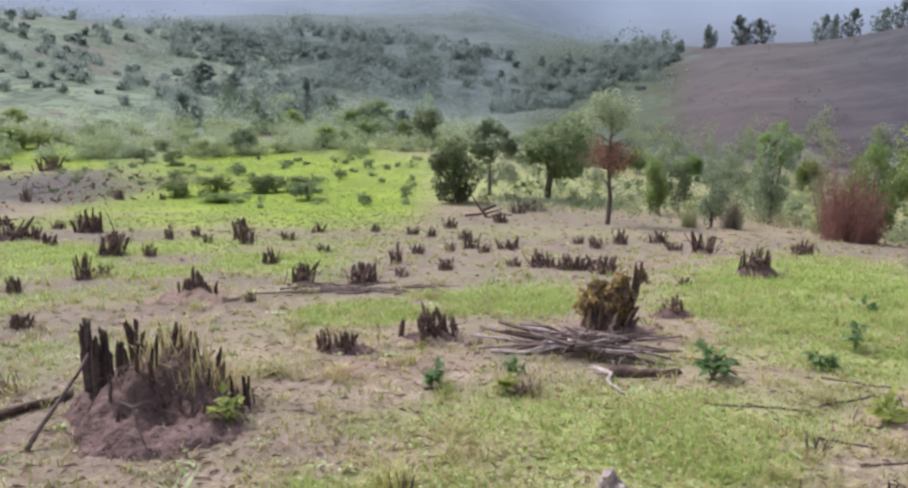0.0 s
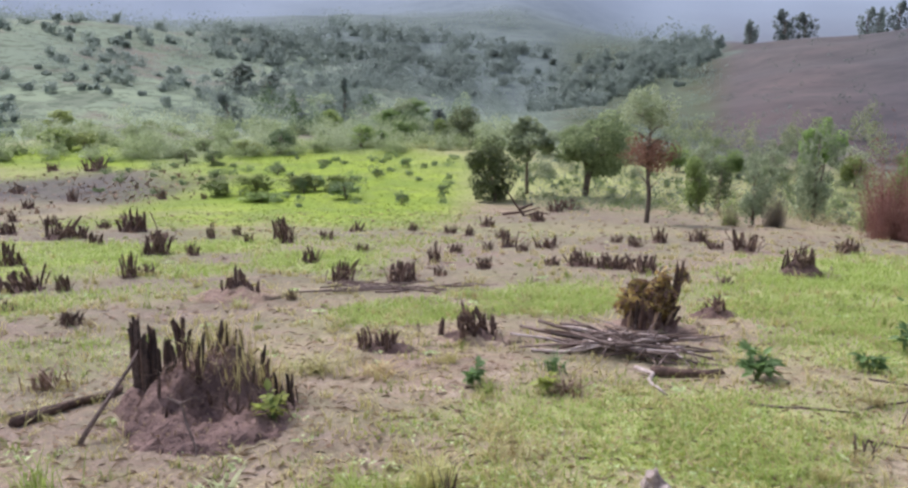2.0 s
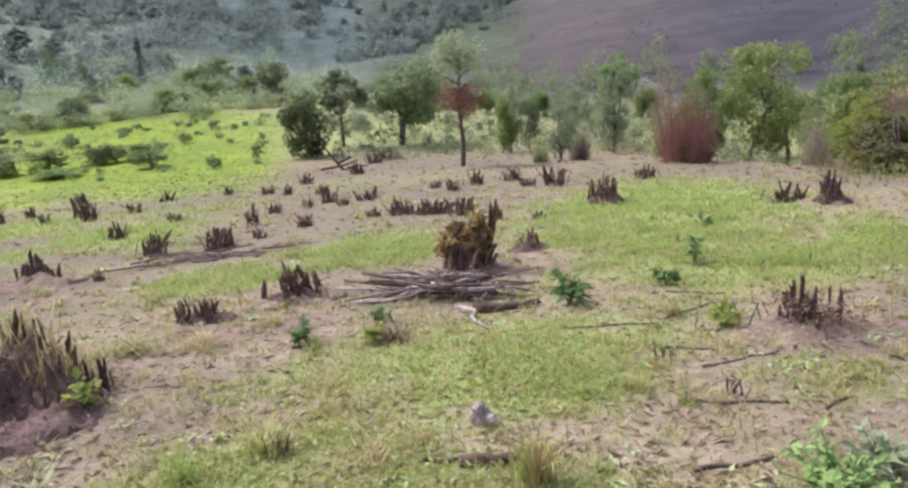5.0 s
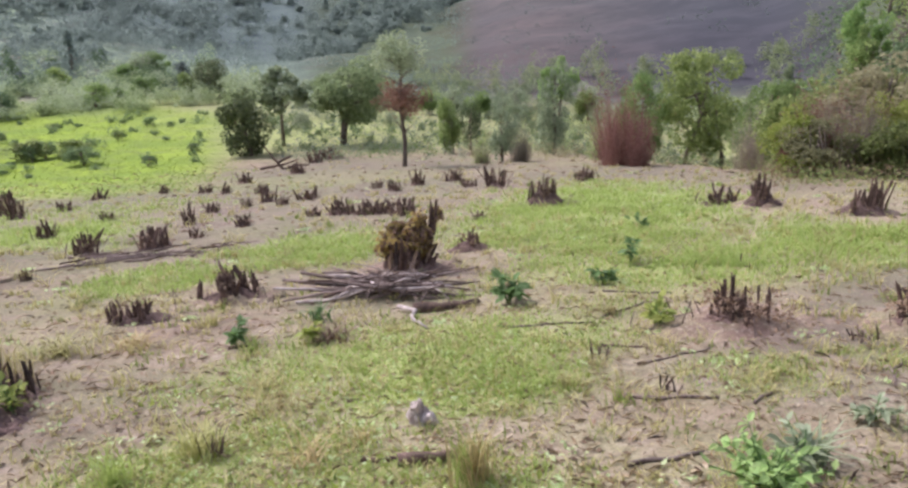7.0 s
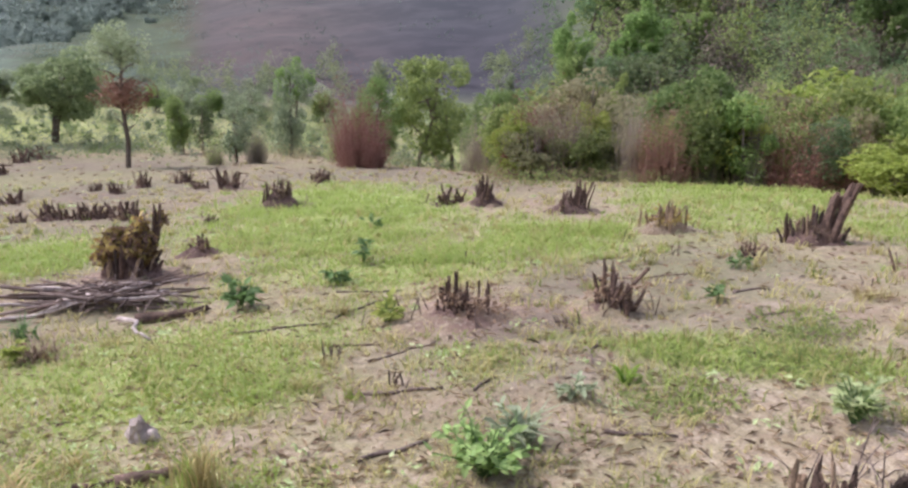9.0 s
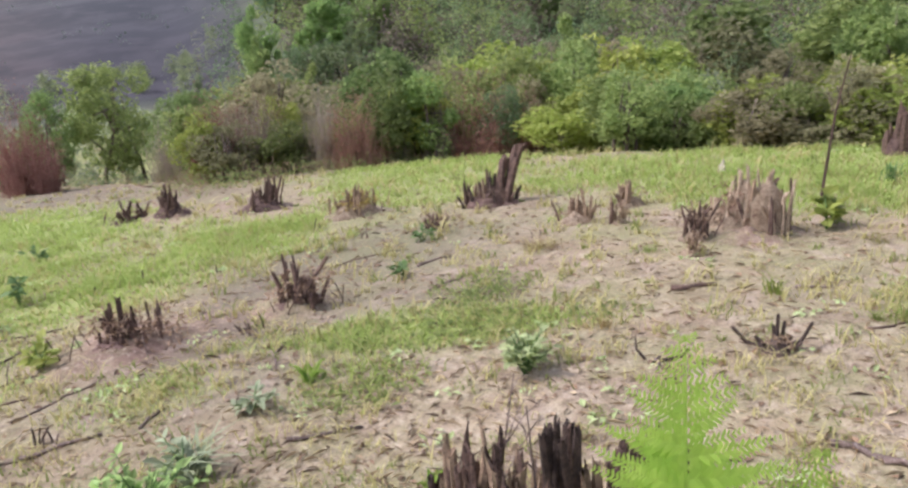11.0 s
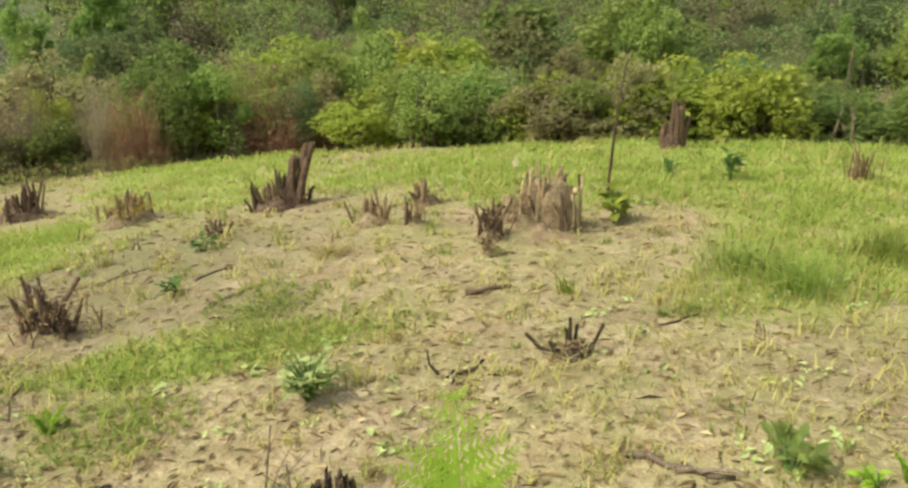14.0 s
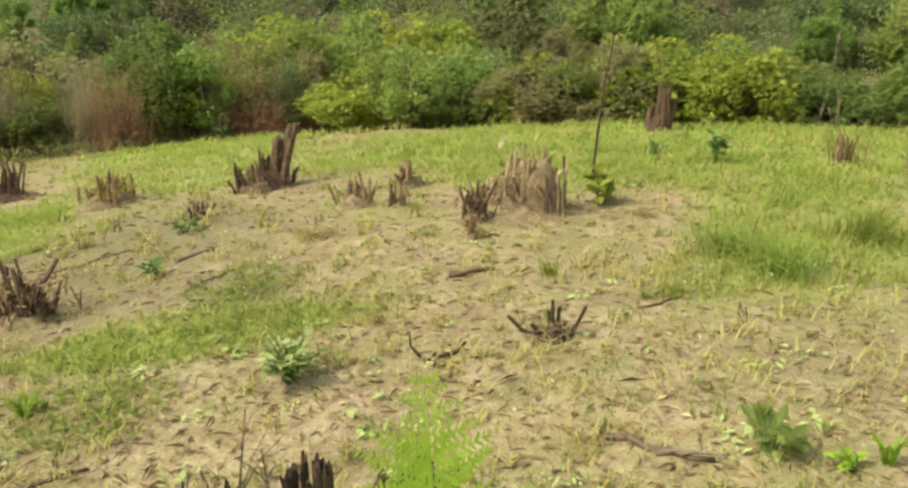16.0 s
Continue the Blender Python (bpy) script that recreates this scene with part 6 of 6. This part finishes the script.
bracken(1.92, 0.33, ((-0.02, 0.03, 0.95, 0.3, 0.42), (0.16, -0.2, 0.68, 0.26, 0.4), (-0.14, 0.12, 0.55, 0.18, 0.45), (0.1, 0.14, 0.66, 0.22, 0.4), (0.02, -0.22, 0.56, 0.22, 0.4), (0.25, -0.05, 0.5, 0.2, 0.4), (-0.2, -0.06, 0.42, 0.16, 0.4), (0.2, 0.12, 0.45, 0.18, 0.4)), "bright yellow-green bracken with feathery triangular fronds", 100)
fern(2.45, 1.45, 6, 0.25, "small yellowish fern beside the split stump", 102, up=0.6)
fern(1.85, 1.1, 7, 0.3, "small yellow-green fern at the stump's foot", 103, up=0.6)
fern(2.95, 2.6, 6, 0.25, "low yellow-green fern in the grass strip", 104, up=0.6)
fern(3.46, -0.56, 6, 0.17, "bright yellow-green fern with feathery fronds", 105)

def tuft(x, y, w, h, n, mat, label, seed, blade=0.009, lean=0.7):
    """A tuft of bent blades that grows from one root."""
    rng = np.random.default_rng(seed)
    e = thing("grass_tuft", x, y, label, "grass tuft", "tufts of grass")
    a, r = rng.uniform(0, 2 * np.pi, n), np.abs(rng.normal(0, 0.22, n)) * w
    roots = np.stack([np.cos(a) * r, np.sin(a) * r, np.full(n, -0.01)], -1)
    tagged(mesh_object("blade_mass", *blades(roots, h, blade, rng, lean), mat, e), kind="stuff")
    return e


tuft(-0.62, 3.22, 0.26, 0.17, 90, GRASS, "green grass tuft with yellowing tips on dry soil", 300)
tuft(-0.3, 3.4, 0.24, 0.17, 70, GRASS_DRY, "yellowing coarse grass tuft with dark stalks", 301, 0.011)
tuft(-0.22, 3.34, 0.14, 0.2, 16, CHAR, "few dark dry stalks in a grass tuft", 302, 0.008)
tuft(-1.21, 3.17, 0.2, 0.1, 60, WEED_PALE, "low pale green herb tuft", 303, 0.018, 1.4)
tuft(-1.99, 3.08, 0.3, 0.18, 90, GRASS, "green grass tuft on bare soil", 304)
tuft(0.8, 2.67, 0.22, 0.26, 90, GRASS_DRY, "tall yellow-green grass tuft", 305, 0.009, 0.45)
tuft(0.76, 2.7, 0.2, 0.24, 60, GRASS, "tall green grass tuft on dry soil", 306, 0.008, 0.45)
tuft(-0.04, 4.91, 0.2, 0.1, 50, GRASS, "small green grass tuft on bare soil", 307)
tuft(0.43, 5.5, 0.22, 0.13, 50, WEED, "small dark weed tuft beside the pile", 308, 0.018, 1.0)
tuft(0.46, 4.92, 0.34, 0.12, 70, LEAF_TAN, "dry brown trampled tuft", 309, 0.012, 1.3)
tuft(-1.27, 5.36, 0.42, 0.12, 130, GRASS_DRY, "flattened pale dry grass beside the clump", 310, 0.01, 1.8)
tuft(-0.82, 5.41, 0.3, 0.1, 90, GRASS_DRY, "flattened pale dry grass on soil", 311, 0.01, 1.8)
tuft(-3.05, 5.03, 0.34, 0.18, 80, LEAF_TAN, "dark dry tuft at the clump's side", 312, 0.012)
tuft(5.47, -0.25, 0.8, 0.22, 220, GRASS, "tall green grass tuft at the meadow's edge", 313, 0.01, 1.1)
tuft(5.8, 0.05, 0.8, 0.2, 220, GRASS, "tall green grass tuft at the meadow's edge", 314, 0.01, 1.1)
tuft(6.3, -0.75, 0.9, 0.24, 240, GRASS, "tall green grass tuft at the meadow's edge", 315, 0.011, 1.1)
tuft(5.5, 2.79, 0.4, 0.1, 90, GRASS_DRY, "low yellow grass tuft on bare soil", 316, 0.01, 1.4)
tuft(5.05, 0.95, 0.2, 0.12, 40, LEAF_YELLOW, "small yellow-green sprout on straw", 317, 0.012)
tuft(2.08, 2.36, 0.22, 0.15, 50, LEAF_PALE, "silvery green herb on bare soil", 318, 0.02, 1.0)
tuft(9.15, -0.82, 0.35, 0.36, 60, LEAF_TAN, "brown dry herb in tall grass", 319, 0.014, 0.5)
tuft(8.76, 0.89, 0.15, 0.22, 24, WEED, "dark green herb in tall grass", 320, 0.02, 0.6)
tt = random.Random(330)
for i in range(46):
    az, r = tt.uniform(-30, 98), tt.uniform(2.4, 9.5)
    x, y = r * math.sin(radians(az)), r * math.cos(radians(az))
    if math.hypot(x - 2.3, y - 0.9) < 0.5 or math.hypot(x + 1.7, y - 4.3) < 0.7 or math.hypot(x - 1.1, y - 6.2) < 0.9:
        continue
    m = tt.choice((GRASS, GRASS_DRY, GRASS_DRY, LEAF_YELLOW))
    tuft(x, y, tt.uniform(0.15, 0.35), tt.uniform(0.06, 0.14), 40, m, "small green grass tuft on soil" if m is GRASS else "small yellowing grass tuft on soil", 340 + i, 0.008, tt.uniform(0.7, 1.5))

# Small burnt stubs between the larger clumps.
for x, y, w, n, h, s in ((1.84, 3.71, 0.13, 8, 0.14, 400), (1.95, 3.17, 0.1, 6, 0.09, 401), (3.38, 3.56, 0.14, 9, 0.09, 402), (5.57, 4.61, 0.15, 4, 0.13, 403), (5.92, 5.55, 0.11, 4, 0.12, 404), (5.94, 3.04, 0.07, 3, 0.1, 405), (4.1, 5.65, 0.35, 4, 0.08, 406), (4.5, 5.2, 0.3, 4, 0.07, 407), (3.6, 6.0, 0.3, 3, 0.07, 408), (4.67, -0.08, 0.1, 3, 0.08, 409)):
    rs = random.Random(s)
    e = thing("bamboo_stump", x, y, "few short charred bamboo stubs in bare soil", "stump", "stumps across the burnt field")
    for i in range(n):
        c = mesh_object("culm", *culm(h * rs.uniform(0.25, 1.05), rs.uniform(0.003, 0.006), rs, 0.35), rs.choice((CHAR, CHAR_DARK, STICK)), e)
        c.location = (rs.uniform(-0.5, 0.5) * w, rs.uniform(-0.5, 0.5) * w, 0)

# Bent root that comes out of the soil at both ends.
bent = thing("root", 3.88, 1.2, "bent dark root arching out of dry soil", "root")
ru = random.Random(420)
mesh_object("arm", *tube([(-0.02, 0.03, -0.02), (-0.03, 0.06, 0.02), (-0.03, 0.085, 0.045), (-0.01, 0.1, 0.1)], [0.008, 0.008, 0.007, 0.003], 6, ru, 0.006, 0.15), CHAR_DARK, bent)
mesh_object("arm", *tube([(-0.05, 0.0, 0.0), (0.0, -0.06, 0.012), (0.04, -0.12, 0.03), (0.05, -0.14, 0.06)], [0.007, 0.01, 0.01, 0.008], 6, ru, 0.01, 0.15), CHAR_DARK, bent)

# Dry seedling twigs at the near stump.
for x, y, h, s in ((2.2, 1.02, 0.6, 110), (2.08, 1.12, 0.5, 111), (2.25, 0.9, 0.52, 112)):
    tw = thing("dry_seedling", x, y, "thin leafless brown seedling", "seedling")
    rt = random.Random(s)
    lx, ly = rt.uniform(-0.1, 0.1), rt.uniform(-0.1, 0.1)
    mesh_object("stem", *tube([(0, 0, 0), (lx * 0.3, ly * 0.3, h * 0.5), (lx, ly, h)], [0.005, 0.004, 0.002], 5, rt), STICK, tw)
    for i in range(6):
        z, a, l = h * rt.uniform(0.35, 0.9), rt.uniform(0, 6.28), rt.uniform(0.05, 0.14)
        px, py = lx * z / h * 0.8, ly * z / h * 0.8
        mesh_object("twig", *tube([(px, py, z), (px + math.cos(a) * l * 0.5, py + math.sin(a) * l * 0.5, z + l * 0.6), (px + math.cos(a) * l, py + math.sin(a) * l, z + l * 0.9)], [0.0026, 0.002, 0.0012], 4, rt), STICK, tw)


# ---- grass and litter ----
def scatter(n, seed, x0, x1, y0, y1, table=None, low=0.15, power=2.0, polar=False):
    rng = np.random.default_rng(seed)
    if polar:
        a, r = np.radians(rng.uniform(x0, x1, n)), y0 * (y1 / y0) ** rng.uniform(0, 1, n)
        x, y = r * np.sin(a), r * np.cos(a)
    else:
        x, y = rng.uniform(x0, x1, n), rng.uniform(y0, y1, n)
    if table is not None:
        p = patches(x, y, table, power)
        clump = 0.5 + 0.5 * np.sin(x * 5.1 + 2 * np.sin(y * 3.3)) * np.sin(y * 4.7 + 1.5 * np.sin(x * 2.9))
        keep = rng.uniform(0, 1, n) < p * (0.35 + 0.65 * clump)
        keep &= p > low
        x, y = x[keep], y[keep]
    return np.stack([x, y, ground_z(x, y) - 0.005], -1), rng


def uneven(p):
    """Taller and shorter growth in patches."""
    return 0.55 + 0.9 * (0.5 + 0.5 * np.sin(p[:, 0] * 3.1 + 2 * np.sin(p[:, 1] * 1.7)) * np.sin(p[:, 1] * 2.7 + 1.5 * np.sin(p[:, 0] * 2.1)))


def stuff(name, v, f, mat, label, category):
    return tagged(mesh_object(name, v, f, mat), label, category, kind="stuff")


p, rng = scatter(230000, 200, -35, 100, 2.0, 9.5, GRASS_PATCHES, polar=True)
d = np.hypot(p[:, 0], p[:, 1])
stuff("grass", *blades(p, (0.03 + 0.004 * d) * uneven(p), 0.0035 + 0.001 * d, rng, 0.9), GRASS, "short green grass in patches on the soil", "grass")
p, rng = scatter(46000, 231, -35, 100, 2.0, 9.5, GRASS_PATCHES, 0.05, polar=True)
d = np.hypot(p[:, 0], p[:, 1])
stuff("dry_grass", *blades(p, (0.032 + 0.004 * d) * uneven(p), 0.0035 + 0.001 * d, rng, 1.2), GRASS_DRY, "dry straw-coloured blades among short grass", "grass")
p, rng = scatter(240000, 201, -35, 100, 7.0, 22, GRASS_PATCHES, polar=True)
d = np.hypot(p[:, 0], p[:, 1])
stuff("grass", *blades(p, (0.05 + 0.0035 * d) * uneven(p), 0.004 + 0.0009 * d, rng, 0.9), GRASS, "meadow grass at the field's far side", "grass")
for seed, n, k, mat, hgt, label in ((202, 3000, 12, GRASS_DRY, 0.028, "sparse tufts of dry grass on bare soil"), (209, 800, 12, GRASS, 0.026, "sparse tufts of green grass on bare soil"), (210, 420, 9, WEED_PALE, 0.03, "tiny seedlings and low herbs on bare soil")):
    p, rng = scatter(n, seed, -35, 100, 1.9, 34, polar=True)
    d = np.minimum(np.hypot(p[:, 0], p[:, 1]), 11)
    s = np.repeat(rng.uniform(0.5, 1.6, len(p)), k)
    d = np.repeat(d, k)
    p = np.repeat(p, k, axis=0) + rng.normal(0, 0.035, (len(p) * k, 3)) * (1, 1, 0) * s[:, None]
    p[:, 2] = ground_z(p[:, 0], p[:, 1]) - 0.004
    if mat is WEED_PALE:
        v, f = leaves(p + (0, 0, 0.02), (0.02 + 0.003 * d) * s, rng, 1.0, 0.6)
    else:
        v, f = blades(p, (hgt + 0.006 * d) * s, 0.003 + 0.0013 * d, rng, 1.1)
    stuff("herb" if mat is WEED_PALE else "grass", v, f, mat, label, "grass")
p, rng = scatter(14000, 203, -35, 100, 1.8, 36, polar=True)
d = np.hypot(p[:, 0], p[:, 1])
v, f = leaves(p + (0, 0, 0.009), (0.012 + 0.004 * d) * rng.uniform(0.3, 2.0, len(p)), rng, 2.5, 0.4, 0.2)
stuff("leaf_litter", v, f, LITTER, "dead leaves and chips scattered over the soil", "leaf litter")
p, rng = scatter(1500, 221, -36, -19, 38, 62, ASH_PATCHES, polar=True)
stuff("charred_debris", *leaves(p + (0, 0, 0.05), 0.3 * rng.uniform(0.3, 1.6, len(p)), rng, 1.5, 0.4), LITTER, "charred debris and rubble on burnt ground", "debris")
p, rng = scatter(700, 222, -35, 90, 2.2, 9, polar=True)
stuff("twig_litter", *leaves(p + (0, 0, 0.012), 0.06 * rng.uniform(0.3, 1.6, len(p)), rng, 2.5, 0.06, 0.2), TWIG_LITTER, "dark charred twigs scattered over the soil", "twig litter")
p, rng = scatter(8500, 230, -1.5, 1.9, 2.3, 4.4, ((-0.3, 3.2, 0.7, 0.4, 1.0), (0.6, 2.8, 0.7, 0.35, 0.9), (1.1, 3.8, 0.8, 0.5, 0.8), (-0.1, 4.2, 0.6, 0.4, 0.6)))
h = len(p) * 2 // 3
stuff("herb", *leaves(p[:h] + (0, 0, 0.025), 0.034 * rng.uniform(0.4, 1.4, h), rng, 0.9, 0.5), LEAF_YELLOW, "low yellow-green herbs on the soil", "herb")
stuff("herb", *leaves(p[h:] + (0, 0, 0.025), 0.03 * rng.uniform(0.4, 1.4, len(p) - h), rng, 1.2, 0.5), WEED_PALE, "low pale herbs on the soil", "herb")
p, rng = scatter(15000, 223, 1.5, 5.5, 1.6, 3.4, ((3.8, 2.45, 0.75, 0.3, 1.0), (3.0, 2.35, 0.3, 0.3, 0.8), (4.5, 2.6, 0.3, 0.4, 0.8)))
stuff("herb", *leaves(p + (0, 0, 0.025), 0.034 * rng.uniform(0.5, 1.5, len(p)), rng, 0.8, 0.5), LEAF, "low green herbs in a strip", "herb")
p, rng = scatter(9000, 224, 1.5, 5.5, 1.6, 3.4, ((3.8, 2.45, 0.75, 0.3, 1.0), (3.0, 2.35, 0.3, 0.3, 0.8), (4.5, 2.6, 0.3, 0.4, 0.8)))
stuff("herb", *blades(p, 0.06 * uneven(p), 0.008, rng, 1.0), GRASS, "green grass in a strip", "herb")
p, rng = scatter(3600, 219, -35, 100, 1.9, 7.5, polar=True)
v, f = leaves(p + (0, 0, 0.012), 0.027 * rng.uniform(0.4, 1.6, len(p)), rng, 2.5, 0.5, 0.25)
stuff("leaf_litter", v, f, STRAW, "pale dry leaves scattered over the soil", "leaf litter")
p, rng = scatter(13000, 204, -35, 100, 1.8, 10, polar=True)
v, f = leaves(p + (0, 0, 0.01), 0.055 * rng.uniform(0.4, 1.6, len(p)), rng, 2.5, 0.08, 0.15)
stuff("straw", v, f, STRAW, "pale straw scattered over dry soil", "straw")
p, rng = scatter(90000, 205, -62, 2, 24, 84, BRIGHT_PATCHES, power=3.0)
stuff("crop", *blades(p, 0.05, 0.09, rng, 2.5), FIELD_GREEN, "bright yellow-green young crop on the valley floor", "crop")
for seed, n, az0, az1, r0, r1, k, mat in ((206, 700, 2, 34, 37, 72, 14, LEAF_HAZY), (214, 330, 3, 37, 33, 60, 34, LEAF_PALE), (215, 260, 6, 38, 34, 64, 34, LEAF), (216, 150, 12, 40, 30, 60, 30, LEAF_OLIVE), (217, 420, 8, 20, 56, 100, 30, LEAF_HAZY)):
    p, rng = scatter(n, seed, az0, az1, r0, r1, polar=True)
    s = np.repeat(rng.uniform(0.1, 0.36, len(p)) * (1 if k > 20 else 0.8), k)[:, None]
    c = np.repeat(p, k, axis=0) + rng.normal(0, 1, (len(p) * k, 3)) * s * (0.9, 0.9, 0.8) + s * (0, 0, 1.1)
    stuff("scrub", *leaves(c, 0.12, rng, 0.6), mat, "low shrubs on the valley floor", "scrub")
p, rng = scatter(90, 218, 15, 38, 75, 240, polar=True)
s = np.repeat(rng.uniform(0.3, 1.0, len(p)), 16)[:, None]
stuff("scrub", *leaves(np.repeat(p, 16, axis=0) + rng.normal(0, 0.6, (len(p) * 16, 3)) * s * (1, 1, 0.8) + s * (0, 0, 0.6), 0.5 * s[:, 0], rng, 0.4), LEAF_HAZY, "dark regrowth dotted over the burnt hill", "scrub")
# The wooded slope's scrub takes the dark leaf to stand for shaded gaps.
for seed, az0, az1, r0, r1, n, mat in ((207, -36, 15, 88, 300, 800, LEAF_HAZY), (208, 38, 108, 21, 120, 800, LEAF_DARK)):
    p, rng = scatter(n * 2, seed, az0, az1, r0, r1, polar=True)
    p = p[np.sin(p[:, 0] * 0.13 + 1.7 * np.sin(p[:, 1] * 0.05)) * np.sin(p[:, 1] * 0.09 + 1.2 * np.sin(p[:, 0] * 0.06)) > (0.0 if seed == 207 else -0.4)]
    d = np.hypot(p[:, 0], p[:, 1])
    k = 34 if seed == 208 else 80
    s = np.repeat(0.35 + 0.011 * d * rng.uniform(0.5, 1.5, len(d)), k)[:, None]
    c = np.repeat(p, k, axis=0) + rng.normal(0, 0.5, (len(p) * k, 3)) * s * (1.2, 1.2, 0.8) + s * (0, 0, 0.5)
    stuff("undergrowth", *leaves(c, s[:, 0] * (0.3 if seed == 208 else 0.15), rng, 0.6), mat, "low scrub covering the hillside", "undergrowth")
p, rng = scatter(1000, 212, 36, 102, 15.8, 21.5, polar=True)
p = p[np.hypot(p[:, 0] - 12, p[:, 1] - 6) > 5.5]
k = 44
c = np.repeat(p, k, axis=0) + rng.normal(0, 0.22, (len(p) * k, 3)) * (1.2, 1.2, 0.5) + (0, 0, 0.16)
h = len(c) // 2
stuff("undergrowth", *leaves(c[:h], 0.06, rng, 0.5), LEAF, "low leafy growth along the thicket's foot", "undergrowth")
stuff("undergrowth", *leaves(c[h:], 0.07, rng, 0.2, 0.25), LEAF_TAN, "dry brown growth along the thicket's foot", "undergrowth")
p, rng = scatter(9000, 213, 40, 100, 4.5, 16, GRASS_PATCHES, polar=True)
stuff("dry_grass", *blades(p, 0.14 * uneven(p), 0.012, rng, 0.7), GRASS_DRY, "dry yellowing blades among the meadow grass", "grass")
